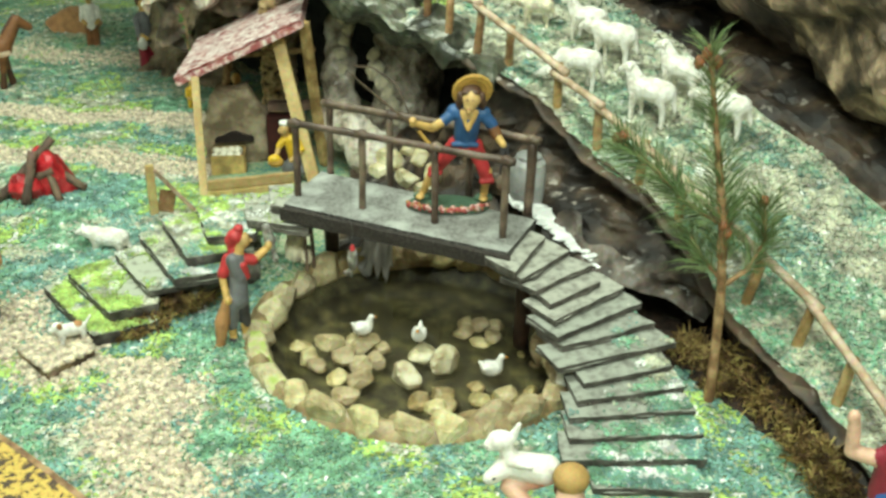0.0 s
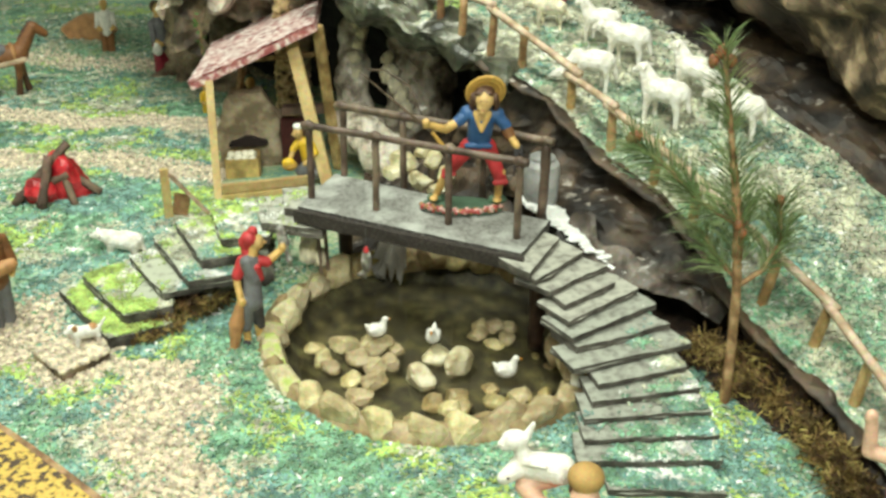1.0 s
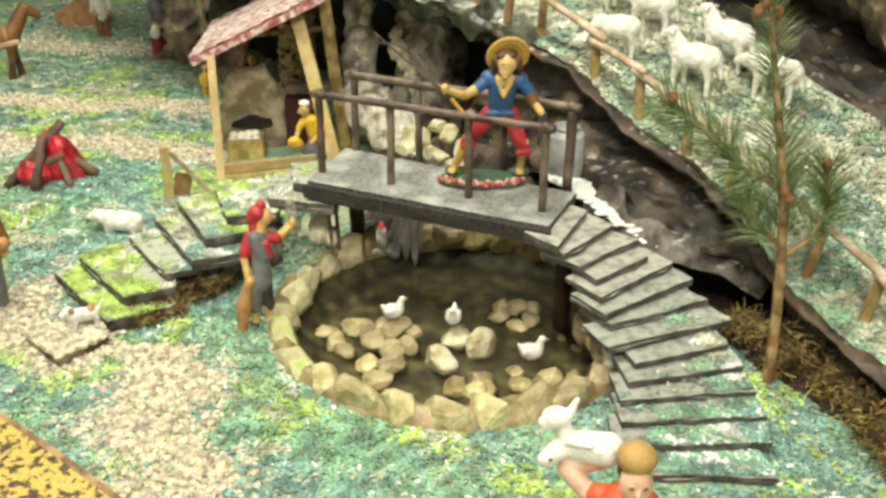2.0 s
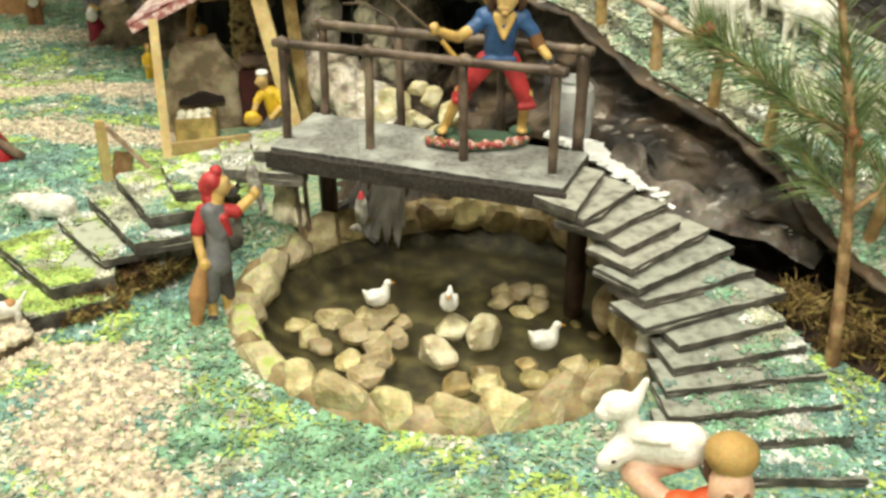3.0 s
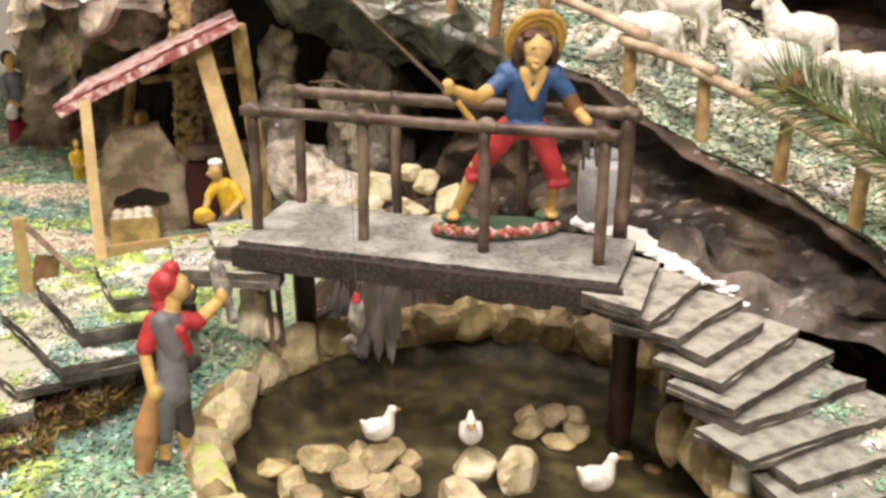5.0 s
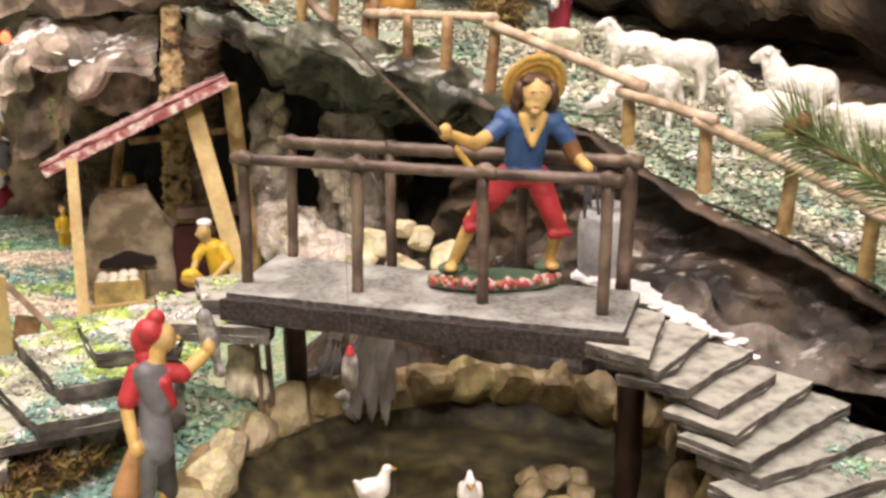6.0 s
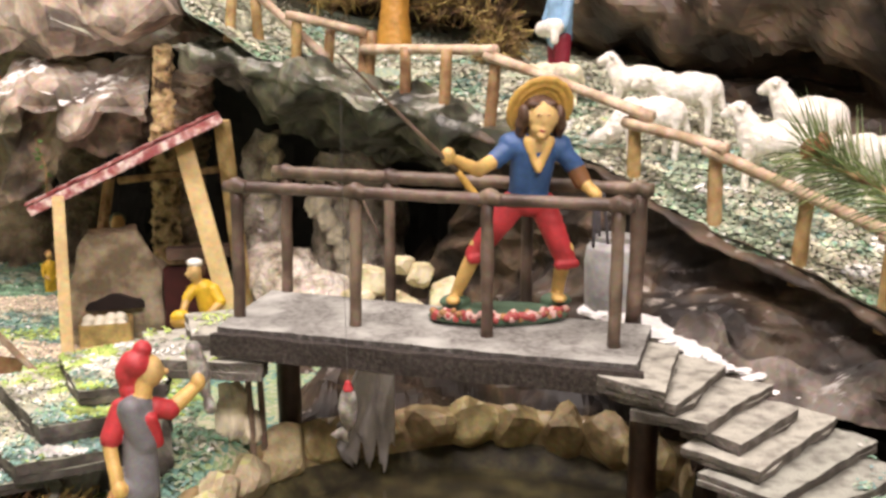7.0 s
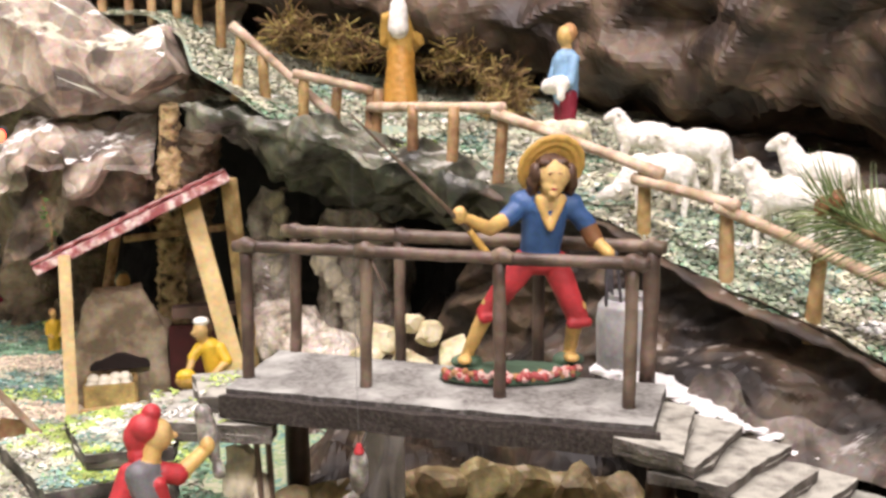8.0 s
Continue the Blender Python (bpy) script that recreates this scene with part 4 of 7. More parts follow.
# ---------------------------------------------------------------- pond
def build_pond():
    n = 64
    a = np.linspace(0, 2 * math.pi, n, endpoint=False)
    rr = np.linspace(0, 0.158, 30)
    v = [(POND[0] + r * math.cos(t), POND[1] + r * math.sin(t), -0.036 + 0.003 * math.sin(40 * r * math.cos(t)) + 0.042 * max(0, r - 0.115) / 0.043) for r in rr for t in a]
    f = [(i * n + k, i * n + (k + 1) % n, (i + 1) * n + (k + 1) % n, (i + 1) * n + k) for i in range(len(rr) - 1) for k in range(n)]
    tagged(mesh_object("pond_bed", v, f, "bed", smooth=True), "dark olive silt under the pond water", "pond bed", kind="structure")
    v = [(POND[0] + r * math.cos(t), POND[1] + r * math.sin(t), -0.020) for r in np.linspace(0, 0.149, 8) for t in a]
    f = [((i + 1) * n + k, (i + 1) * n + (k + 1) % n, i * n + (k + 1) % n, i * n + k) for i in range(7) for k in range(n)]
    w = tagged(mesh_object("water", v, f, "water", smooth=True), "still clear brownish pond water", "water", kind="structure")
    w.visible_shadow = False

    rim = thing("pond_rim", "ring of ochre limestone pieces round the pond", "stone rim")
    a2, prof = np.linspace(0, 2 * math.pi, 181)[:-1], ((0.141, -0.030), (0.143, 0.000), (0.147, 0.010), (0.153, 0.0125), (0.160, 0.009), (0.166, 0.001), (0.170, -0.010))
    mv = np.array([(POND[0] + q * math.cos(t), POND[1] + q * math.sin(t), h) for t in a2 for q, h in prof])
    mv = mv + crumple(mv, 71, 70, 0.0022)[:, None] * np.array([0.3, 0.3, 1.0])
    mf = [(i * 7 + k, i * 7 + k + 1, (i + 1) % 180 * 7 + k + 1, (i + 1) % 180 * 7 + k) for i in range(180) for k in range(6)]
    mesh_object("mortar", mv, mf, "wet_stone", rim, "crumbly olive mortar between the stones", smooth=True)
    r = rng(70)
    ang = 0.0
    k = 0
    while ang < 2 * math.pi - 0.05:
        wide = r.uniform(0.028, 0.042)
        mid = ang + wide / 0.146 / 2
        front = math.sin(mid) < -0.2
        behind = math.sin(mid) > 0.3
        rad = (0.153 if front else 0.148) + r.uniform(-0.003, 0.003)
        tall = 0.021 if front else (0.019 if behind else 0.019)
        # far-side stones are wet; their darker tone also takes in the deck's shade
        ob = rock("stone", 700 + k, (POND[0] + rad * math.cos(mid), POND[1] + rad * math.sin(mid), 0.002),
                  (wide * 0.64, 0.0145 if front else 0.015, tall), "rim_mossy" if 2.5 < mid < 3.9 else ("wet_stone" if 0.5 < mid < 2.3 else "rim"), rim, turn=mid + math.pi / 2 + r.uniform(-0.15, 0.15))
        k += 1
        ang += wide / 0.146
    for j in range(3):
        t = -0.95 - j * 0.55 + r.uniform(-0.06, 0.06)
        rad = 0.133 + r.uniform(-0.004, 0.012)
        rock("stone", 800 + j, (POND[0] + rad * math.cos(t), POND[1] + rad * math.sin(t), 0.016), (r.uniform(0.010, 0.016), 0.009, 0.008), "rim", rim, turn=t + 1.57, sub=2)


def stone_heap(seed, label, spots, mat="rim"):
    heap = thing("stone_heap", label, "stones", "stone heaps in the pond")
    for i, (x, y, z, s) in enumerate(spots):
        rock("stone", seed + i, (x, y, z - 0.009), (s * 0.80, s * 0.62, s * 0.56), mat, heap, turn=seed * 1.3 + i * 1.9, sub=2 if s < 0.012 else 3, planes=7, rough=0.02)


def duck(x, y, z, turn, big=1.0):
    s = big
    return sculpt("toy_duck", [
        ("white", (0, 0, 0.0072 * s), (0.0102 * s, 0.0078 * s, 0.0074 * s)), ("white", (-0.006 * s, 0, 0.008 * s), (-0.0115 * s, 0, 0.0155 * s), 0.0044 * s, 0.0012 * s),
        ("white", (0.0055 * s, 0, 0.009 * s), (0.0080 * s, 0, 0.0178 * s), 0.0050 * s, 0.0026 * s), ("white", (0.0090 * s, 0, 0.0190 * s), (0.0034 * s, 0.0030 * s, 0.0030 * s)),
        ("white", (-0.002 * s, 0.005 * s, 0.009 * s), (0.007 * s, 0.0025 * s, 0.004 * s)), ("white", (-0.002 * s, -0.005 * s, 0.009 * s), (0.007 * s, 0.0025 * s, 0.004 * s)),
        ("beak", (0.0120 * s, 0, 0.0187 * s), (0.0146 * s, 0, 0.0180 * s), 0.0013 * s, 0.0009 * s)],
        "small white plastic duck on the pond", "toy duck", 0.0006, "ducks on the pond", 2, place=pose(x, y, z, 0, 0, turn))


build_pond()
stone_heap(900, "heap of ochre stones rising from the water", [
    (-0.100, 0.905, -0.012, 0.016), (-0.082, 0.925, -0.008, 0.018), (-0.066, 0.898, -0.006, 0.018), (-0.048, 0.918, -0.004, 0.017), (-0.052, 0.892, -0.010, 0.017),
    (-0.036, 0.898, -0.010, 0.015), (-0.090, 0.892, -0.014, 0.015), (-0.070, 0.876, -0.016, 0.016), (-0.048, 0.872, -0.014, 0.019), (-0.034, 0.920, -0.010, 0.012), (-0.062, 0.935, -0.012, 0.013), (-0.112, 0.925, -0.016, 0.014)])
stone_heap(930, "three pale stones standing in the water", [(-0.008, 0.872, -0.006, 0.020), (0.026, 0.893, -0.003, 0.021), (0.004, 0.912, -0.010, 0.019), (0.010, 0.925, -0.014, 0.012)], "pale_stone")
stone_heap(950, "small heap of chipped stones in the pond", [(0.044, 0.955, -0.012, 0.014), (0.058, 0.966, -0.008, 0.014), (0.070, 0.950, -0.012, 0.014), (0.058, 0.940, -0.014, 0.012), (0.044, 0.972, -0.012, 0.012), (0.072, 0.968, -0.012, 0.012)])
stone_heap(970, "half-sunken flat ochre stones in the pond", [
    (0.008, 0.845, -0.016, 0.017), (0.026, 0.856, -0.014, 0.015), (0.030, 0.838, -0.015, 0.016), (0.050, 0.822, -0.016, 0.020), (0.060, 0.850, -0.014, 0.016), (0.078, 0.856, -0.016, 0.015),
    (0.088, 0.838, -0.016, 0.013), (0.098, 0.850, -0.014, 0.013), (0.070, 0.832, -0.018, 0.016), (0.056, 0.868, -0.016, 0.012), (0.104, 0.868, -0.018, 0.010), (0.110, 0.915, -0.024, 0.008), (0.098, 0.93, -0.024, 0.007)], "wet_stone")
duck(-0.050, 0.916, -0.001, 20, 0.90)
duck(0.002, 0.914, -0.004, 265, 0.90)
duck(0.069, 0.884, -0.019, 10, 0.98)


# ---------------------------------------------------------------- bridge
def build_bridge():
    b = thing("footbridge", "small footbridge with grey deck and brown twig railings", "bridge")
    deck = prism([(-0.131, 0.988), (0.079, 0.905), (0.106, 0.972), (-0.106, 1.066)], 0.082, 0.095, 0, 0.0007, 3, cuts=24)
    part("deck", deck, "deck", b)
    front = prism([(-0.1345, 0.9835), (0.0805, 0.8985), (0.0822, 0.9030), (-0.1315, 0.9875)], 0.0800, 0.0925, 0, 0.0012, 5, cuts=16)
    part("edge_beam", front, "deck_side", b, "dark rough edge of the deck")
    fr = [(-0.120, 1.008), (-0.056, 0.985), (0.013, 0.960), (0.075, 0.935)]
    bk = [(-0.096, 1.062), (-0.034, 1.037), (0.043, 1.012), (0.099, 0.984)]
    for i, (x, y) in enumerate(fr + bk):
        back = i > 3
        part("post", stick([(x, y, 0.090), (x + 0.001 * math.sin(i * 2.1), y + 0.001, 0.168)], 0.0034 if i != 7 else 0.0046, 9, 0.25, i, 8), "rail", b, smooth=True)
        part("knot", stick([(x - 0.005, y + 0.002, 0.168), (x, y, 0.1695), (x + 0.006, y - 0.003, 0.168)], [0.0034, 0.0048, 0.0034], 9, 0.2, i), "rail", b, smooth=True)
    for ps, w in ((fr, 0.0033), (bk, 0.0039)):
        pts = [(x, y, 0.1685 + 0.001 * math.sin(k * 3)) for k, (x, y) in enumerate(ps)]
        d = Vector(pts[-1]) - Vector(pts[0])
        d.normalize()
        pts[0] = tuple(Vector(pts[0]) - d * 0.007)
        pts[-1] = tuple(Vector(pts[-1]) + d * 0.008)
        part("rail", stick(pts, w, 10, 0.22, 11, 12), "rail", b, smooth=True)
    for x, y, z0 in ((-0.096, 1.052, -0.005), (0.098, 0.950, -0.04)):
        part("support_post", stick([(x, y, z0), (x, y, 0.085 if x < 0 else 0.06)], 0.0075, 10, 0.2, 4), "dark_post", b, "dark wet support post", smooth=True)


build_bridge()


# ---------------------------------------------------------------- slate stairs
SLABS = []


def ragged(ring, seed, amp=0.0006, step=0.013):
    """A slab's outline with chipped edges."""
    r = rng(seed)
    out = []
    for k, p in enumerate(ring):
        a, b = np.array(p, float), np.array(ring[(k + 1) % len(ring)], float)
        n = max(1, int(np.linalg.norm(b - a) / step))
        side = np.array([-(b - a)[1], (b - a)[0]]) / max(1e-6, np.linalg.norm(b - a))
        for i in range(n):
            out.append(tuple(a + (b - a) * (i / n) + side * r.normal(0, amp) * (1.0 if i else 0.5)))
    return out


def slab(ring, z, thick, seed, mat, parent, label=""):
    """Two thin leaves of split slate, the lower one a little short, with rough faces."""
    c = np.mean(np.array(ring), axis=0)
    part("slab", prism(ragged(ring, seed), z - thick * 0.55, z, 0, 0.0008, seed, cuts=2), mat, parent, label)
    low = [tuple(c + (np.array(p) - c) * 0.992) for p in ring]
    part("slab", prism(ragged(low, seed + 50, 0.0009), z - thick, z - thick * 0.55, 0, 0.0008, seed + 9, cuts=1), mat, parent)



def build_right_stairs():
    st = thing("slate_stairway", "curving flight of loose grey slate slabs with green flock", "stairs")
    slabs = [
        (0.0900, (0.068, 0.897), (0.085, 0.880), (0.113, 0.946)), (0.0840, (0.074, 0.895), (0.091, 0.880), (0.134, 0.933)), (0.0770, (0.073, 0.894), (0.103, 0.872), (0.155, 0.921)),
        (0.0710, (0.100, 0.888), (0.115, 0.861), (0.160, 0.902)), (0.0650, (0.093, 0.876), (0.118, 0.844), (0.181, 0.903)), (0.0580, (0.096, 0.861), (0.121, 0.830), (0.196, 0.889)),
        (0.0515, (0.106, 0.852), (0.125, 0.826), (0.205, 0.868)), (0.0450, (0.106, 0.832), (0.121, 0.804), (0.221, 0.848)), (0.0380, (0.134, 0.816), (0.141, 0.794), (0.214, 0.823)),
        (0.0315, (0.129, 0.806), (0.135, 0.779), (0.222, 0.803)), (0.0250, (0.124, 0.794), (0.128, 0.764), (0.228, 0.780)), (0.0195, (0.124, 0.774), (0.127, 0.746), (0.231, 0.757)),
        (0.0135, (0.120, 0.752), (0.121, 0.727), (0.230, 0.734)), (0.0060, (0.140, 0.731), (0.143, 0.705), (0.228, 0.705))]
    for i, (z, l, f, rt) in enumerate(slabs):
        l, f, rt = np.array(l), np.array(f), np.array(rt)
        nose = (rt - f) / np.linalg.norm(rt - f)
        side = (l - f) / np.linalg.norm(l - f)
        wide = max(0.036, float(np.linalg.norm(l - f)))
        ring = [f, (f + rt) / 2 - side * 0.0012 * math.sin(i * 2.3), rt + nose * 0.002, rt + side * wide * 0.9 + nose * 0.004 * math.sin(i * 1.7), f + side * wide]
        SLABS.append((z, [tuple(p) for p in ring], "right"))
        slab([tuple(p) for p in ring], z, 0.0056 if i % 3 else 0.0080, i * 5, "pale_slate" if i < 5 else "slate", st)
    # rubble that carries the slabs, coloured near-black for the shade beneath them
    for i, (z, l, f, rt) in enumerate(slabs[2:11]):
        for q in (0.50, 0.68, 0.86):
            x, y = l[0] + (rt[0] - l[0]) * q + 0.010, l[1] + (rt[1] - l[1]) * q + 0.006
            h = z - 0.010
            rock("stone", 1100 + i * 3 + int(q * 10), (x, y, h * 0.45 - 0.01), (0.013, 0.011, h * 0.5 + 0.01), "soil", st, turn=i, sub=2)
    for i, (x, y) in enumerate(((0.116, 0.90), (0.124, 0.885), (0.130, 0.868), (0.133, 0.850), (0.128, 0.915))):
        rock("stone", 1180 + i, (x, y, 0.004), (0.014, 0.013, 0.022), "rim", st, turn=i, sub=3)


def build_left_stairs():
    st = thing("slate_stairway", "low flight of dark slate slabs covered in lime flock", "stairs")
    slabs = [
        (0.006, [(-0.312, 0.827), (-0.282, 0.863), (-0.305, 0.905), (-0.350, 0.860)], 0.010, "bark"),
        (0.012, [(-0.362, 0.960), (-0.287, 0.877), (-0.236, 0.905), (-0.300, 1.030)], 0.012, "charcoal"),
        (0.024, [(-0.340, 0.968), (-0.278, 0.898), (-0.238, 0.916), (-0.262, 1.040)], 0.011, "charcoal"),
        (0.0335, [(-0.300, 0.990), (-0.247, 0.922), (-0.214, 0.938), (-0.240, 1.040)], 0.006, "charcoal"),
        (0.044, [(-0.283, 1.014), (-0.224, 0.928), (-0.180, 0.944), (-0.215, 1.050)], 0.010, "charcoal"),
        (0.056, [(-0.262, 1.026), (-0.216, 0.947), (-0.178, 0.962), (-0.195, 1.060)], 0.012, "charcoal"),
        (0.067, [(-0.226, 1.030), (-0.201, 0.969), (-0.158, 0.978), (-0.160, 1.070)], 0.008, "charcoal"),
        (0.078, [(-0.180, 1.040), (-0.166, 0.986), (-0.106, 0.974), (-0.10, 1.06)], 0.010, "pale_slate"),
        (0.087, [(-0.156, 1.045), (-0.146, 1.000), (-0.112, 0.99), (-0.10, 1.06)], 0.008, "pale_slate")]
    for i, (z, ring, thick, m) in enumerate(slabs):
        SLABS.append((z, ring, "foot" if m == "bark" else "left"))
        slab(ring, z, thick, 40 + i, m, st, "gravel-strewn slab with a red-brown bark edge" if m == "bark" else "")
    r = rng(5)
    for i in range(22):
        f = i / 21
        x, y = -0.335 + 0.17 * f + r.uniform(-0.01, 0.01), 0.965 + 0.03 * f + r.uniform(-0.02, 0.04)
        h = 0.004 + 0.05 * f
        rock("stone", 1300 + i, (x, y, h * 0.4), (0.02, 0.017, max(0.004, h * 0.55)), "charcoal", st, turn=i, sub=2)
    return st


build_right_stairs()
build_left_stairs()
# ---------------------------------------------------------------- fences
def fence(label, posts, rails, seed=0):
    """posts: x, y, height, lean along x; rails: (post, share of its height, post, share, overhang at both ends)."""
    f = thing("stick_fence", label, "fence")
    feet, heads = [], []
    for x, y, h, lean in posts:
        z = float(hill_z(x, y))
        part("post", stick([(x, y, z - 0.012), (x + lean, y, z + h)], [0.0048, 0.0043], 9, 0.12, seed + x * 50, 5), "fence", f, smooth=True)
        feet.append(Vector((x, y, z)))
        heads.append(Vector((x + lean, y, z + h)))
    for k, (i, u, j, w, over) in enumerate(rails):
        a, b = feet[i].lerp(heads[i], u), feet[j].lerp(heads[j], w)
        d = (b - a).normalized()
        off = Vector((-0.003, -0.003, 0.001))
        part("rail", stick([a - d * 0.006 + off, (a + b) / 2 + off + Vector((0, 0, 0.0006)), b + d * over + off], [0.0042, 0.0037, 0.0041], 8, 0.2, seed + k, 5), "fence_rail", f, smooth=True)
    return f


fence("brown stick fence along the edge of the sheep terrace", [
    (-0.038, 1.312, 0.047, 0.004), (-0.010, 1.267, 0.045, 0.0), (0.015, 1.217, 0.054, 0.002), (0.046, 1.196, 0.053, 0.005), (0.080, 1.178, 0.044, 0.002), (0.129, 1.100, 0.047, -0.001), (0.166, 1.047, 0.049, -0.002),
    (0.202, 1.006, 0.044, 0.003), (0.234, 0.962, 0.044, 0.002), (0.281, 0.878, 0.043, 0.010), (0.315, 0.833, 0.043, 0.010), (0.336, 0.780, 0.044, 0.008), (0.358, 0.70, 0.044, 0.004)],
    [(0, 0.66, 3, 1.05, 0.003), (3, 0.96, 5, 0.93, 0.016), (5, 0.74, 6, 0.98, 0.010), (6, 0.90, 8, 0.98, 0.012), (8, 0.92, 10, 1.0, 0.010), (10, 0.94, 12, 1.0, 0.010)], seed=3)
fence("stick fence climbing the upper slope with crossed rails", [(-0.153, 1.349, 0.047, 0.006), (-0.127, 1.342, 0.036, -0.003), (-0.097, 1.320, 0.035, 0.002), (-0.072, 1.326, 0.035, 0.004), (-0.043, 1.318, 0.044, 0.003)],
      [(0, 0.98, 3, 0.35, 0.004), (2, 1.05, 4, 0.98, 0.004)], seed=7)
fence("row of thin sticks fencing the hilltop", [(-0.176, 1.466, 0.055, 0.001), (-0.209, 1.572, 0.05, 0.0), (-0.229, 1.560, 0.052, 0.002), (-0.254, 1.565, 0.05, 0.0), (-0.277, 1.565, 0.052, 0.001), (-0.305, 1.575, 0.05, 0.0), (-0.332, 1.58, 0.052, -0.002), (-0.356, 1.585, 0.05, 0.0), (-0.382, 1.59, 0.05, 0.001), (-0.41, 1.595, 0.05, 0.0)],
      [(0, 0.98, 1, 0.9, 0.004), (1, 0.95, 3, 0.95, 0.004), (3, 0.95, 6, 0.97, 0.004), (6, 0.95, 9, 0.95, 0.004)], seed=9)


# ---------------------------------------------------------------- market stall
def build_stall():
    s = thing("market_stall", "wooden market stall with a sloping red snowy roof", "stall")
    fl, fr_ = Vector((-0.262, 1.195, 0)), Vector((-0.147, 1.235, 0))
    bl, br = Vector((-0.283, 1.315, 0)), Vector((-0.150, 1.345, 0))
    part("post", beam(fl + Vector((-0.001, 0, -0.008)), (-0.279, 1.262, 0.122), 0.009, 0.009), "pine_wood", s)
    part("post", beam((-0.142, 1.246, 0.0), (-0.1895, 1.310, 0.160), 0.015, 0.008, (0, -1, 0.2)), "pine_wood", s, "leaning wooden post")
    part("post", beam((-0.142, 1.335, -0.02), (-0.158, 1.315, 0.176), 0.012, 0.009), "fence", s, "brown back post")
    part("post", beam(bl + Vector((0, 0.03, -0.02)), (-0.262, 1.375, 0.125), 0.008, 0.007), "pine_stem", s)
    part("crossbar", beam((-0.25, 1.345, 0.122), (-0.15, 1.345, 0.133), 0.004, 0.006), "pine_stem", s, "brown crossbar")
    part("back_shelf", beam((-0.212, 1.345, 0.058), (-0.150, 1.350, 0.060), 0.016, 0.010), "log", s, "rough brown shelf board")
    d = (fr_ - fl).normalized()
    for k, (z0, z1) in enumerate(((-0.006, 0.007), (0.008, 0.019))):
        a, b = fl + d * 0.004, fr_ - d * 0.016
        part("front_board", beam((a.x, a.y + 0.002 * k, (z0 + z1) / 2), (b.x, b.y + 0.002 * k, (z0 + z1) / 2), 0.006, z1 - z0), "pine_wood", s)
    part("floor", prism([(-0.262, 1.262), (-0.16, 1.290), (-0.152, 1.36), (-0.28, 1.34)], -0.030, -0.021, 0.001), "dark_post", s)
    # roof: a board with rows of shingles
    lo0, hi0 = Vector((-0.306, 1.277, 0.107)), Vector((-0.155, 1.287, 0.180))
    back = Vector((-0.027, 0.23, -0.020))
    up = (hi0 - lo0).cross(back).normalized()
    if up.z < 0:
        up = -up
    bm = bmesh.new()
    vs = [bm.verts.new(p + up * h) for h in (-0.0035, 0.0045) for p in (lo0, hi0, hi0 + back, lo0 + back)]
    for f in ((3, 2, 1, 0), (4, 5, 6, 7), (0, 1, 5, 4), (1, 2, 6, 5), (2, 3, 7, 6), (3, 0, 4, 7)):
        bm.faces.new([vs[i] for i in f])
    bmesh.ops.bevel(bm, geom=bm.edges, offset=0.0008, segments=2, affect="EDGES")
    roof = part("roof", bm, "roof_edge", s, "pink-red painted roof board")
    r = rng(8)
    rows, cols = 9, 19
    for i in range(rows):
        for j in range(cols):
            u0, u1 = i / rows, (i + 1.35) / rows
            v0, v1 = (j + 0.5 * (i % 2) - 0.25) / cols, (j + 0.5 * (i % 2) + 0.69) / cols
            u1, v0, v1 = min(u1, 1.0), max(0, v0), min(1.0, v1)
            if v1 - v0 < 0.02:
                continue
            j0 = r.uniform(-0.0006, 0.0006)
            q = [lo0 + (hi0 - lo0) * u + back * v + up * h for h in (0.0046, 0.0046 + 0.0016) for u, v in ((u0, v0), (u1, v0), (u1, v1), (u0, v1))]
            lift = [0.0016 + j0, 0, 0, 0.0016 + j0] * 2
            vv = [tuple(p + up * lf) for p, lf in zip(q, lift)]
            mesh_object("shingle", vv, [(3, 2, 1, 0), (4, 5, 6, 7), (0, 1, 5, 4), (1, 2, 6, 5), (2, 3, 7, 6), (3, 0, 4, 7)], "roof", roof)
    return s


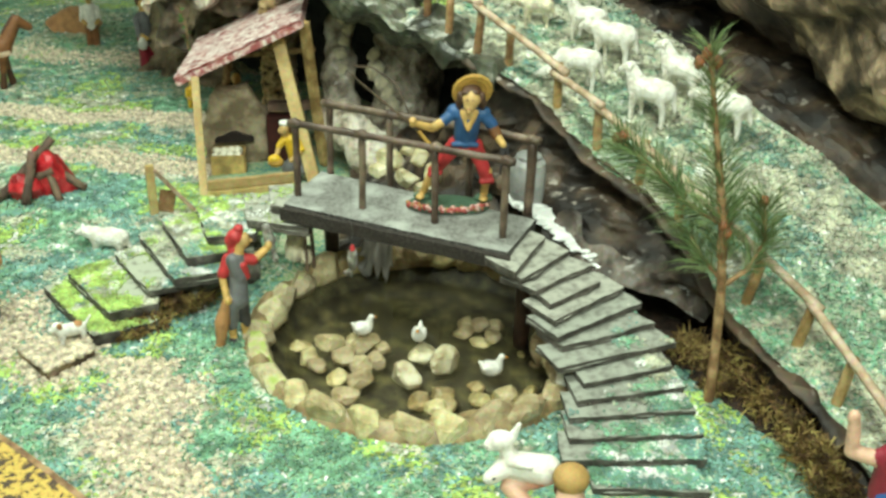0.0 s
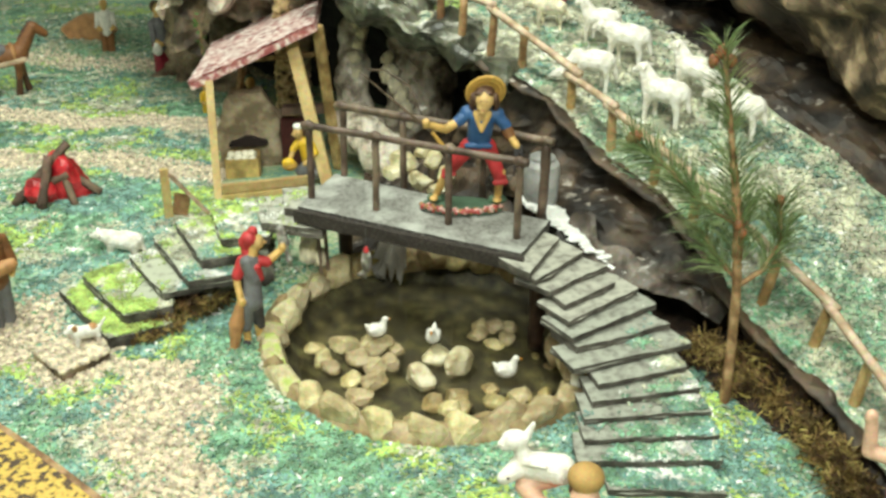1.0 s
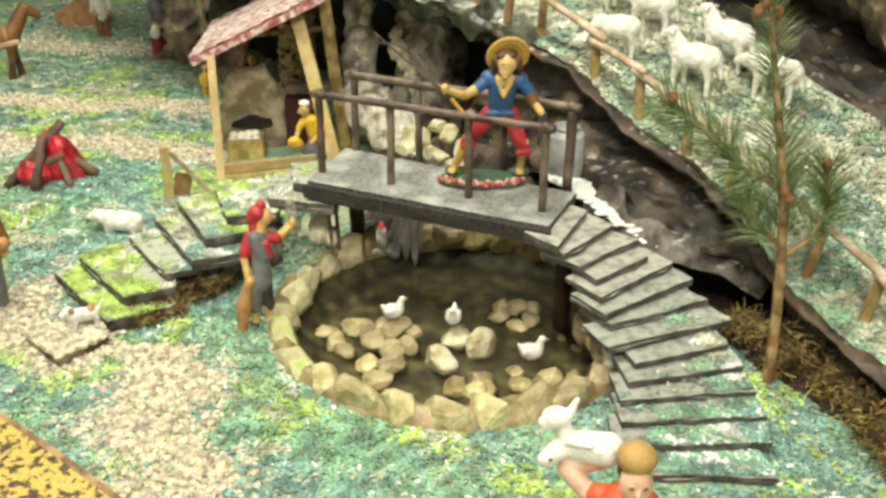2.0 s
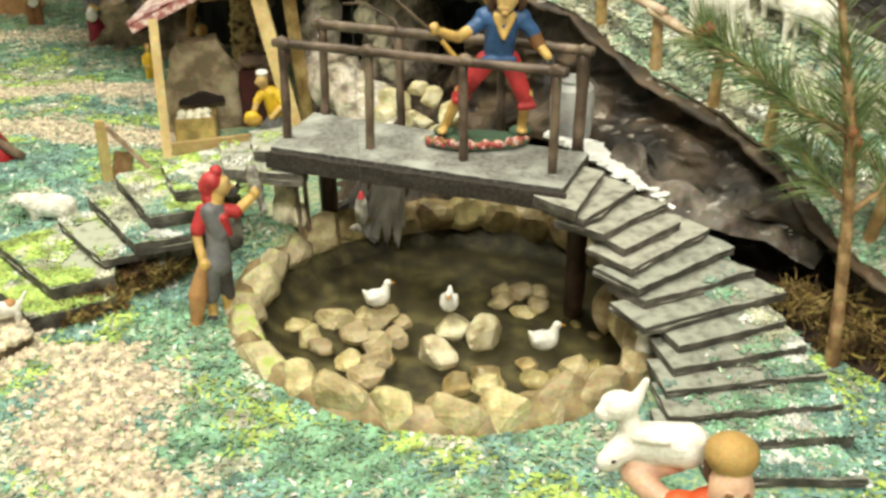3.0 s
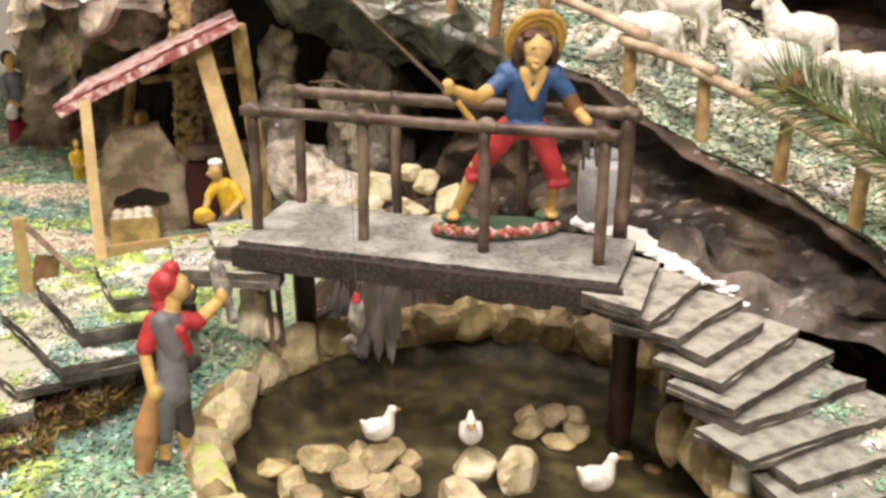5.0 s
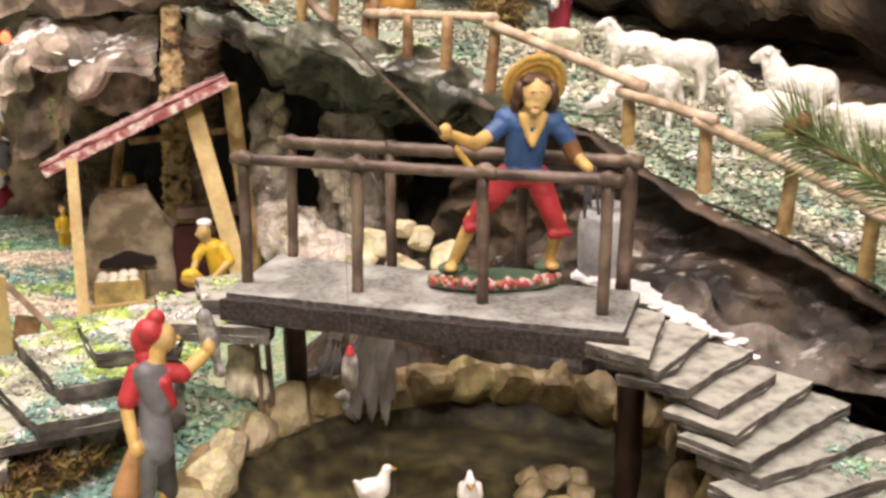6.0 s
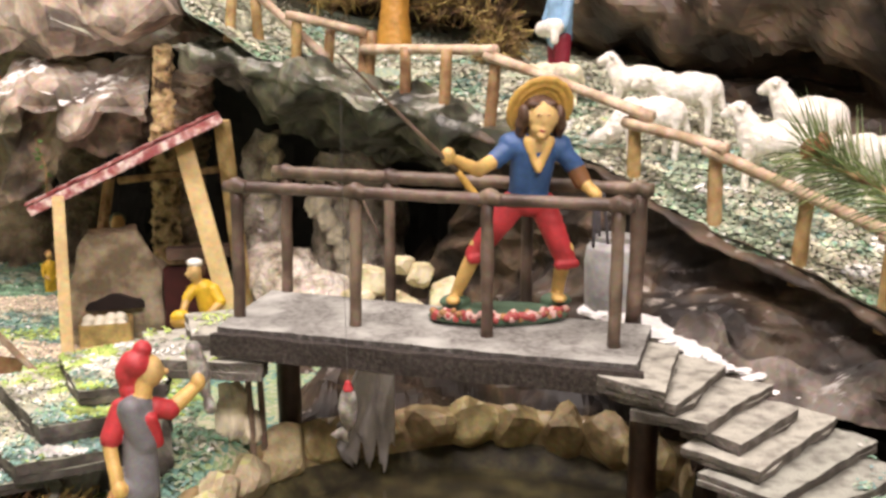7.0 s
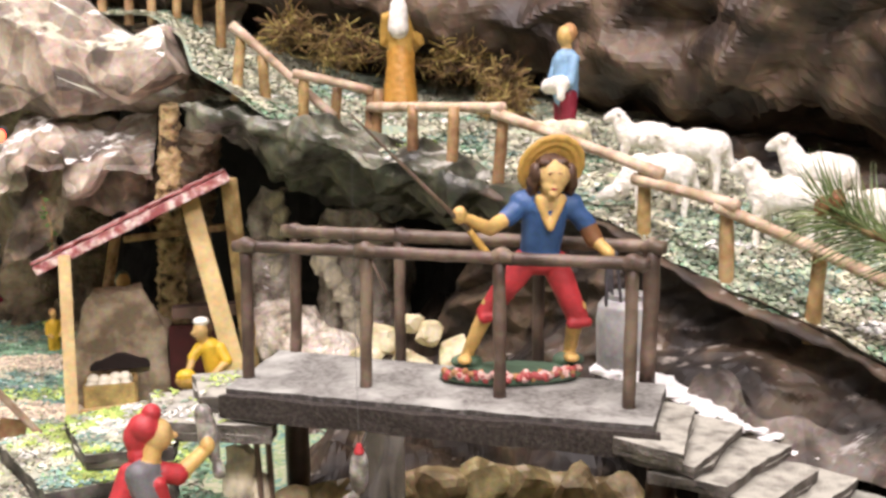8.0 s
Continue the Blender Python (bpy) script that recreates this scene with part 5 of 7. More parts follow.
def build_stall_goods():
    c = thing("egg_crate", "golden wooden crate full of white eggs", "crate")
    x0, x1, y0, y1, z0, z1 = -0.277, -0.238, 1.294, 1.324, -0.022, 0.009
    part("front", beam((x0, y0, (z0 + z1) / 2), (x1, y0 + 0.008, (z0 + z1) / 2), 0.003, z1 - z0), "crate", c)
    part("back", beam((x0 - 0.004, y1, (z0 + z1) / 2), (x1 - 0.004, y1 + 0.008, (z0 + z1) / 2), 0.003, z1 - z0), "crate", c)
    part("side", beam((x0, y0 + 0.002, (z0 + z1) / 2), (x0 - 0.004, y1 - 0.002, (z0 + z1) / 2), 0.003, z1 - z0), "crate", c)
    part("side", beam((x1, y0 + 0.010, (z0 + z1) / 2), (x1 - 0.004, y1 + 0.006, (z0 + z1) / 2), 0.003, z1 - z0), "crate", c)
    part("bottom", prism([(x0, y0), (x1, y0 + 0.008), (x1 - 0.004, y1 + 0.008), (x0 - 0.004, y1)], z0, z0 + 0.020, 0.0006), "crate", c)
    r = rng(3)
    v, f = ICO[2]
    for i in range(4):
        for j in range(3):
            e = mesh_object("egg", v * np.array((0.0054, 0.0050, 0.0050)), f, "egg", smooth=True)
            e.location = (x0 + 0.005 + i * 0.0088 + r.uniform(-0.001, 0.001) - 0.001 * j, y0 + 0.006 + 0.008 * j + 0.0015 * i, z1 - 0.003 + 0.003 * (j == 1) + r.uniform(0, 0.002))
            tagged(e, "small white egg heaped in the wooden crate", "egg", "eggs in the crate")
    b = thing("lamp_box", "dark red cellophane covered lamp box behind the baker", "lamp box")
    part("body", prism([(-0.216, 1.345), (-0.168, 1.350), (-0.168, 1.362), (-0.216, 1.358)], -0.021, 0.045, 0.0015), "red_box", b)
    o = thing("oven", "tapered tan bark oven with a dark mouth", "oven")
    bm = bmesh.new()
    lo = [(-0.294, 1.335), (-0.216, 1.350), (-0.218, 1.385), (-0.298, 1.375)]
    hi = [(-0.278, 1.342), (-0.240, 1.350), (-0.242, 1.375), (-0.280, 1.370)]
    a = [bm.verts.new((x, y, -0.022)) for x, y in lo]
    m = [bm.verts.new((x, y, 0.036)) for x, y in lo]
    b = [bm.verts.new((x, y, 0.078)) for x, y in hi]
    bm.faces.new(a[::-1])
    bm.faces.new(b)
    for p, q in ((a, m), (m, b)):
        for i in range(4):
            bm.faces.new((p[i], p[(i + 1) % 4], q[(i + 1) % 4], q[i]))
    bmesh.ops.subdivide_edges(bm, edges=bm.edges, cuts=7, use_grid_fill=True)
    for w in bm.verts:
        w.co += Vector(noise.noise_vector(w.co * 45)) * 0.006 + Vector(noise.noise_vector(w.co * 160)) * 0.002
    part("body", bm, "oven", o, smooth=True)
    # solid black arch before the body, painting the opening's inner shade
    pts = [(-0.256 + 0.024 * math.cos(t), 0.012 + 0.012 * math.sin(t) + 0.0015 * math.sin(5 * t)) for t in np.linspace(0, math.pi, 12)]
    v = [(x, 1.334 + (x + 0.28) * 0.2, z) for x, z in pts] + [(x, 1.328 + (x + 0.28) * 0.2, z) for x, z in pts]
    part_faces = [tuple(range(11, -1, -1)), tuple(range(12, 24))] + [(i, i + 1, i + 13, i + 12) for i in range(11)] + [(11, 0, 12, 23)]
    mesh_object("mouth", v, part_faces, "oven_hole", o, "black piece for the shade inside the oven mouth")


build_stall()
build_stall_goods()


# ---------------------------------------------------------------- moulded figures
def fisherman():
    s = [
        ("grass_base", (0.024, 0.992, 0.0980), (0.040, 0.019, 0.0050)),
        ("grass_base", (0.000, 0.996, 0.1045), (0.009, 0.0075, 0.004)), ("grass_base", (0.057, 0.996, 0.1045), (0.009, 0.0075, 0.004)),
        ("skin", (-0.002, 0.988, 0.1075), (0.004, 0.006, 0.0025)), ("skin", (0.0575, 0.988, 0.1075), (0.004, 0.006, 0.0025)),
        ("skin", (0.000, 0.996, 0.108), (0.0115, 0.990, 0.137), 0.0034, 0.0050), ("skin", (0.0575, 0.996, 0.108), (0.0595, 0.986, 0.136), 0.0034, 0.0048),
        ("red", (0.010, 0.990, 0.133), (0.030, 0.990, 0.160), 0.0056, 0.0080), ("red", (0.0595, 0.985, 0.130), (0.047, 0.990, 0.160), 0.0058, 0.0078),
        ("red", (0.0385, 0.990, 0.161), (0.0150, 0.0095, 0.0075)), ("red", (0.008, 0.986, 0.131), (0.016, 0.986, 0.133), 0.0030, 0.0026), ("red", (0.055, 0.981, 0.128), (0.064, 0.981, 0.129), 0.0030, 0.0026),
        ("blue", (0.028, 0.9805, 0.164), (0.049, 0.9805, 0.164), 0.0024, 0.0024),
        ("blue", (0.0385, 0.990, 0.165), (0.0405, 0.986, 0.190), 0.0106, 0.0124), ("blue", (0.028, 0.986, 0.193), (0.054, 0.986, 0.192), 0.0072, 0.0072),
        ("blue", (0.027, 0.985, 0.192), (0.019, 0.981, 0.186), 0.0056, 0.0050), ("blue", (0.055, 0.985, 0.191), (0.0625, 0.984, 0.182), 0.0058, 0.0054),
        ("skin", (0.0355, 0.9765, 0.1965), (0.0405, 0.9735, 0.1815), 0.0026, 0.0016), ("skin", (0.0470, 0.9765, 0.1965), (0.0408, 0.9735, 0.1815), 0.0030, 0.0020), ("face_skin", (0.0410, 0.9765, 0.1950), (0.0058, 0.0040, 0.0062)),
        ("skin", (0.019, 0.981, 0.186), (0.009, 0.974, 0.1815), 0.0042, 0.0040), ("skin", (0.009, 0.974, 0.1815), (-0.006, 0.966, 0.1885), 0.0040, 0.0030), ("skin", (-0.008, 0.965, 0.190), (0.0040, 0.0036, 0.0048)),
        ("brown", (0.0625, 0.984, 0.182), (0.0665, 0.982, 0.174), 0.0052, 0.0050), ("skin", (0.0665, 0.982, 0.174), (0.0725, 0.974, 0.168), 0.0036, 0.0032),
        ("face_skin", (0.041, 0.9805, 0.197), (0.042, 0.9800, 0.205), 0.0050, 0.0048),
        ("face_skin", (0.0428, 0.9755, 0.2085), (0.0078, 0.0076, 0.0086)), ("face_skin", (0.0420, 0.9745, 0.2040), (0.0062, 0.0062, 0.0058)), ("face_skin", (0.0422, 0.9686, 0.2074), (0.0009, 0.0010, 0.0022)), ("face_skin", (0.0414, 0.9700, 0.1998), (0.0026, 0.0022, 0.0020)), ("rose", (0.0417, 0.9680, 0.2026), (0.0015, 0.0006, 0.0004)),
        ("brown", (0.0396, 0.9686, 0.2106), (0.0014, 0.0006, 0.00045)), ("brown", (0.0450, 0.9686, 0.2106), (0.0014, 0.0006, 0.00045)),
        ("hair", (0.0426, 0.9860, 0.2115), (0.0090, 0.0066, 0.0088)), ("hair", (0.0332, 0.9778, 0.2100), (0.0032, 0.0050, 0.0058)), ("hair", (0.0322, 0.9795, 0.2050), (0.0034, 0.0044, 0.0042)), ("hair", (0.0325, 0.9815, 0.2012), (0.0030, 0.0040, 0.0034)), ("hair", (0.0524, 0.9782, 0.2095), (0.0032, 0.0050, 0.0062)), ("hair", (0.0534, 0.9795, 0.2045), (0.0034, 0.0044, 0.0042)), ("hair", (0.0528, 0.9815, 0.2010), (0.0028, 0.0040, 0.0032)), ("hair", (0.0380, 0.9745, 0.2158), (0.0038, 0.0030, 0.0022)), ("hair", (0.0470, 0.9745, 0.2160), (0.0036, 0.0030, 0.0022)),
        ("hair", (0.0426, 0.9795, 0.2168), (0.0074, 0.0052, 0.0030)),
    ]
    for dx, dz in ((0.0, 0.0), (0.003, -0.004), (-0.002, -0.006)):
        s.append(("dark", (0.0735 + dx, 0.973, 0.168), (0.0745 + dx * 1.6, 0.971, 0.146 + dz), 0.0013, 0.0010))
    r = rng(15)
    for k in range(96):
        t = -2.85 + 2.55 * k / 95 + r.uniform(-0.04, 0.04)
        q = r.uniform(0.78, 1.0)
        s.append((("rose", "pink", "tan", "rose", "pink")[k % 5], (0.024 + 0.040 * q * math.cos(t), 0.992 + 0.020 * q * math.sin(t), 0.1010 + r.uniform(-0.002, 0.0025)), (r.uniform(0.0013, 0.0022),) * 3))
    # brim: a tilted ring of short pieces
    c, rr = Vector((0.0435, 0.9870, 0.2125)), 0.0166
    ax, ay = Vector((1, 0, 0.08)).normalized(), Vector((0.05, -0.30, 0.95)).normalized()
    for k in range(16):
        t0, t1 = 2 * math.pi * k / 16, 2 * math.pi * (k + 1) / 16
        p = c + (ax * math.cos(t0) + ay * math.sin(t0)) * rr
        q = c + (ax * math.cos(t1) + ay * math.sin(t1)) * rr
        s.append(("straw", tuple(p), tuple(q), 0.0019, 0.0019))
        p = c + (ax * math.cos(t0) + ay * math.sin(t0)) * 0.0132
        q = c + (ax * math.cos(t1) + ay * math.sin(t1)) * 0.0132
        s.append(("straw", tuple(p), tuple(q), 0.0018, 0.0018))
        p = c + (ax * math.cos(t0) + ay * math.sin(t0)) * 0.0100 + Vector((0, 0.0012, 0))
        q = c + (ax * math.cos(t1) + ay * math.sin(t1)) * 0.0100 + Vector((0, 0.0012, 0))
        s.append(("straw", tuple(p), tuple(q), 0.0020, 0.0020))
    s.append(("straw", (0.0430, 0.9930, 0.2140), (0.0100, 0.0070, 0.0100)))
    return sculpt("fisherman_figurine", s, "painted fisherman figurine in straw hat, blue shirt, red trousers", "figurine", 0.0007, smooth=3, rough=0.0003)


def fishing_rod():
    r = thing("fishing_rod", "thin brown fishing rod with a silver fish on the line", "fishing rod")
    part("grip", stick([(0.010, 0.966, 0.165), (-0.003, 0.966, 0.182)], [0.0022, 0.0017]), "straw", r, "yellow wooden grip", smooth=True)
    part("rod", stick([(-0.003, 0.966, 0.182), (-0.035, 0.955, 0.214), (-0.063, 0.946, 0.242)], [0.0014, 0.001, 0.0006]), "rail", r, smooth=True)
    part("line", stick([(-0.063, 0.946, 0.242), (-0.062, 0.944, 0.12), (-0.061, 0.942, 0.078)], 0.00013, 4, steps=3), "line", r)
    bm = bmesh.new()
    bmesh.ops.create_icosphere(bm, subdivisions=3, radius=1, matrix=pose(-0.061, 0.941, 0.064) @ Matrix.Diagonal((0.0050, 0.004, 0.0125, 1)))
    bmesh.ops.create_cone(bm, segments=8, radius1=0.0055, radius2=0.0008, depth=0.008, cap_ends=True, matrix=pose(-0.064, 0.941, 0.051, 0, 25, 0) @ Matrix.Diagonal((1, 0.3, 1, 1)))
    fish = part("toy_fish", bm, "fishskin", r, "silvery fish with a red mouth", smooth=True)
    part("mouth", stick([(-0.061, 0.941, 0.0735), (-0.061, 0.941, 0.0785)], [0.0030, 0.0012], 10), "red", fish, "red mouth", smooth=True)


def boy_with_cap():
    x, y = -0.162, 0.893
    s = [("dark", (x - 0.003, y - 0.003, 0.003), (0.0042, 0.007, 0.0036)), ("dark", (x + 0.009, y + 0.003, 0.003), (0.0042, 0.007, 0.0036)),
         ("skin", (x - 0.003, y, 0.004), (x - 0.003, y, 0.020), 0.0034, 0.0040), ("skin", (x + 0.008, y + 0.004, 0.004), (x + 0.007, y + 0.004, 0.020), 0.0034, 0.0040),
         ("grey", (x - 0.003, y, 0.019), (x + 0.000, y + 0.001, 0.046), 0.0050, 0.0068), ("dark", (x + 0.008, y + 0.005, 0.019), (x + 0.006, y + 0.003, 0.046), 0.0050, 0.0066),
         ("grey", (x + 0.004, y + 0.003, 0.044), (x + 0.004, y + 0.006, 0.060), 0.0090, 0.0080), ("grey", (x + 0.004, y + 0.006, 0.060), (x + 0.004, y + 0.009, 0.081), 0.0080, 0.0074),
         ("grey", (x + 0.001, y + 0.004, 0.083), (x + 0.006, y + 0.004, 0.066), 0.0058, 0.0060),
         ("red", (x - 0.004, y + 0.008, 0.082), (x - 0.0085, y + 0.004, 0.069), 0.0050, 0.0050), ("red", (x + 0.011, y + 0.011, 0.081), (x + 0.017, y + 0.013, 0.079), 0.0050, 0.0050),
         ("red", (x + 0.010, y + 0.004, 0.078), (x + 0.0125, y + 0.006, 0.066), 0.0032, 0.0028),
         ("skin", (x - 0.0090, y + 0.003, 0.066), (x - 0.0050, y - 0.005, 0.050), 0.0034, 0.0030), ("skin", (x - 0.004, y - 0.006, 0.048), (0.0038, 0.0036, 0.0042)),
         ("skin", (x + 0.018, y + 0.014, 0.079), (x + 0.029, y + 0.020, 0.088), 0.0040, 0.0032), ("skin", (x + 0.030, y + 0.020, 0.090), (0.0036, 0.0036, 0.0042)),
         ("skin", (x + 0.005, y + 0.010, 0.086), (x + 0.006, y + 0.012, 0.092), 0.0046, 0.0046), ("face_skin", (x + 0.0085, y + 0.014, 0.098), (0.0068, 0.0068, 0.0082)), ("face_skin", (x + 0.0155, y + 0.016, 0.0970), (0.0018, 0.0013, 0.0016)), 
         ("red", (x + 0.003, y + 0.013, 0.1020), (0.0078, 0.0080, 0.0068)), ("red", (x - 0.001, y + 0.013, 0.0975), (0.0058, 0.0066, 0.0080)), ("red", (x - 0.0005, y + 0.012, 0.0900), (0.0048, 0.0056, 0.0046)), ("red", (x + 0.006, y + 0.014, 0.1085), (0.0046, 0.0046, 0.0044)),
         ("fishskin", (x + 0.027, y + 0.030, 0.103), (x + 0.030, y + 0.028, 0.090), 0.0042, 0.0052), ("fishskin", (x + 0.030, y + 0.028, 0.090), (x + 0.033, y + 0.026, 0.080), 0.0046, 0.0020), ("fishskin", (x + 0.033, y + 0.026, 0.080), (x + 0.0345, y + 0.025, 0.075), 0.0018, 0.0034),
         ("tan", (x - 0.006, y - 0.006, 0.046), (x - 0.010, y - 0.008, 0.026), 0.0030, 0.0068), ("tan", (x - 0.010, y - 0.008, 0.026), (x - 0.012, y - 0.012, 0.004), 0.0068, 0.0040), ("tan", (x - 0.012, y - 0.012, 0.006), (x - 0.017, y - 0.014, 0.001), 0.0036, 0.0020)]
    return sculpt("boy_figurine", s, "painted boy figurine in red cap and grey waistcoat holding a fish", "figurine", 0.0007, smooth=2, rough=0.0002)


def baker():
    x, y = -0.177, 1.262
    s = [("grey", (x + 0.012, y + 0.004, 0.010), (0.020, 0.015, 0.010)), ("grey", (x + 0.008, y, 0.014), (x + 0.012, y + 0.004, 0.026), 0.0105, 0.0085),
         ("yellow", (x + 0.010, y + 0.002, 0.026), (x + 0.006, y, 0.047), 0.0085, 0.0082), ("yellow", (x - 0.002, y - 0.002, 0.048), (x - 0.007, y - 0.006, 0.041), 0.0044, 0.0042), ("yellow", (x + 0.014, y - 0.002, 0.047), (x + 0.019, y - 0.006, 0.038), 0.0046, 0.0044),
         ("skin", (x + 0.019, y - 0.007, 0.037), (x + 0.008, y - 0.015, 0.027), 0.0032, 0.0028), ("skin", (x - 0.007, y - 0.007, 0.040), (x - 0.010, y - 0.014, 0.031), 0.0032, 0.0028),
         ("straw", (x - 0.010, y - 0.018, 0.026), (0.0095, 0.0075, 0.0068)), ("yellow", (x - 0.011, y - 0.019, 0.030), (0.0075, 0.006, 0.0052)),
         ("skin", (x + 0.003, y - 0.001, 0.050), (x + 0.001, y - 0.002, 0.056), 0.0036, 0.0036), ("face_skin", (x - 0.001, y - 0.003, 0.0610), (0.0058, 0.0060, 0.0078)), ("face_skin", (x - 0.0065, y - 0.006, 0.0605), (0.0014, 0.0014, 0.0018)), ("hair", (x - 0.0048, y - 0.0072, 0.0572), (0.0020, 0.0012, 0.0008)), ("hair", (x + 0.0035, y + 0.0015, 0.0620), (0.0048, 0.0052, 0.0054)),
         ("white", (x - 0.0005, y - 0.001, 0.0690), (0.0064, 0.0064, 0.0034))]
    return sculpt("baker_figurine", s, "painted baker figurine kneeling with bread, yellow shirt and white cap", "figurine", 0.0007, smooth=2, rough=0.0002)


def standing_figure(name, label, x, y, z, h, turn, top, skirt, hair, arms=None, extra=()):
    """A robed or trousered figurine of height h, its face along -y before the turn."""
    k = h / 0.12
    s = [(skirt, (-0.006 * k, 0, 0.003 * k), (-0.005 * k, 0, 0.05 * k), 0.0075 * k, 0.009 * k), (skirt, (0.006 * k, 0, 0.003 * k), (0.005 * k, 0, 0.05 * k), 0.0075 * k, 0.009 * k),
         (top, (0, 0, 0.05 * k), (0, 0, 0.083 * k), 0.0125 * k, 0.0125 * k), (top, (-0.010 * k, 0, 0.086 * k), (0.010 * k, 0, 0.086 * k), 0.006 * k, 0.006 * k),
         (arms or top, (-0.015 * k, 0, 0.085 * k), (-0.018 * k, -0.006 * k, 0.062 * k), 0.0052 * k, 0.0046 * k), (arms or top, (0.015 * k, 0, 0.085 * k), (0.018 * k, -0.006 * k, 0.062 * k), 0.0052 * k, 0.0046 * k),
         ("skin", (-0.018 * k, -0.006 * k, 0.062 * k), (-0.010 * k, -0.015 * k, 0.055 * k), 0.004 * k, 0.0034 * k), ("skin", (0.018 * k, -0.006 * k, 0.062 * k), (0.010 * k, -0.015 * k, 0.055 * k), 0.004 * k, 0.0034 * k),
         ("skin", (0, 0, 0.09 * k), (0, 0, 0.098 * k), 0.005 * k, 0.005 * k), ("skin", (0, -0.002 * k, 0.107 * k), (0.0078 * k, 0.0082 * k, 0.0100 * k)), (hair, (0, 0.003 * k, 0.110 * k), (0.0088 * k, 0.0080 * k, 0.0096 * k))]
    s += [tuple([e[0]] + [tuple(c * k for c in p) if isinstance(p, tuple) else p * k for p in e[1:]]) for e in extra]
    return sculpt(name, s, label, "figurine", 0.0012 * max(0.8, k), smooth=3, rough=0.0005, place=pose(x, y, z, 0, 0, turn))


def sheep(x, y, turn, big, label, head="up", mat="wool", z=None):
    k = big
    hx, hz = (0.024, 0.053) if head == "up" else ((0.034, 0.018) if head == "down" else (0.030, 0.040))
    s = [(mat, (-0.015 * k, 0, 0.034 * k), (0.013 * k, 0, 0.034 * k), 0.0118 * k, 0.0110 * k), (mat, (-0.004 * k, 0, 0.0365 * k), (0.016 * k, 0.0096 * k, 0.0108 * k)), (mat, (0.015 * k, 0, 0.037 * k), (hx * 0.92 * k, 0, hz * 0.94 * k), 0.0100 * k, 0.0066 * k),
         (mat, (hx * k, 0, hz * k), ((hx + 0.009) * k, 0, (hz - 0.004) * k), 0.0058 * k, 0.0036 * k),
         (mat, ((hx - 0.002) * k, 0.005 * k, (hz + 0.002) * k), ((hx - 0.004) * k, 0.010 * k, (hz + 0.001) * k), 0.0022 * k, 0.0015 * k), (mat, ((hx - 0.002) * k, -0.005 * k, (hz + 0.002) * k), ((hx - 0.004) * k, -0.010 * k, (hz + 0.001) * k), 0.0022 * k, 0.0015 * k),
         (mat, (-0.024 * k, 0, 0.032 * k), (-0.028 * k, 0, 0.018 * k), 0.0032 * k, 0.0024 * k)]
    for lx, ly, step in ((0.014, 0.006, 0.002), (0.014, -0.006, -0.003), (-0.015, 0.006, -0.003), (-0.015, -0.006, 0.003)):
        s.append((mat, (lx * k, ly * k, 0.028 * k), ((lx + step) * k, ly * k, 0.014 * k), 0.0052 * k, 0.0028 * k))
        s.append((mat, ((lx + step) * k, ly * k, 0.014 * k), ((lx + step) * k, ly * k, 0.001 * k), 0.0025 * k, 0.0024 * k))
    z = float(hill_z(x, y)) if z is None else z
    return sculpt("sheep_figurine", s, label, "toy sheep", 0.00095 * k, "flock of toy sheep", 2, rough=0.0006, place=pose(x, y, z - 0.001, 0, 0, turn))


fisherman()
fishing_rod()
boy_with_cap()
baker()
sheep(0.218, 1.088, 145, 1.0, "white sheep figurine standing with raised head")
sheep(0.253, 1.118, 138, 1.0, "white sheep figurine standing close beside another")
sheep(0.290, 1.074, 147, 0.95, "white sheep figurine behind the pine sapling", "mid")
sheep(0.150, 1.138, 170, 0.92, "cream sheep figurine grazing beside the fence", "down")
sheep(0.190, 1.185, 150, 0.98, "cream sheep figurine walking with lowered head", "mid")
sheep(0.166, 1.235, 155, 0.86, "white sheep figurine with long raised neck")
sheep(0.112, 1.265, 170, 0.72, "beige lamb figurine standing by the shepherd", "mid", "foam")
sheep(-0.330, 1.058, 172, 0.86, "white lamb figurine lying on the slate steps", "mid", "wool", -0.012)
standing_figure("woman_figurine", "woman figurine seen from behind, white headscarf and ochre skirt", -0.006, 1.476, 0.230, 0.118, 165, "straw", "ochre", "white",
                extra=[("ochre", (0, 0.004, 0.004), (0, 0.002, 0.055), 0.018, 0.011), ("white", (0, 0.010, 0.095), (0, 0.012, 0.075), 0.0085, 0.0100)])
standing_figure("shepherd_boy_figurine", "shepherd boy figurine in light blue shirt carrying a lamb", 0.126, 1.335, 0.200, 0.104, -70, "lightblue", "maroon", "tan",
                extra=[("wool", (-0.012, -0.012, 0.058), (0.014, -0.014, 0.060), 0.008, 0.0085), ("wool", (0.018, -0.016, 0.058), (0.020, -0.018, 0.048), 0.005, 0.004)])
standing_figure("traveller_figurine", "man figurine in grey coat holding a white sack by the tree", -0.492, 1.765, -0.043, 0.125, 60, "grey", "maroon", "hair",
                extra=[("white", (-0.016, -0.010, 0.056), (-0.016, -0.010, 0.046), 0.004, 0.0080)])
standing_figure("old_man_figurine", "bearded man figurine in brown cloak and pale robe", -0.400, 0.915, 0.0, 0.118, 55, "brown", "grey", "tan",
                extra=[("brown", (0, 0.004, 0.05), (0, 0.003, 0.092), 0.016, 0.012), ("tan", (-0.008, -0.016, 0.064), (0.010, -0.018, 0.066), 0.007, 0.006)])
standing_figure("seated_man_figurine", "stooping man figurine with white apron far across the field", -0.630, 1.905, -0.053, 0.10, 20, "white", "brown", "white")
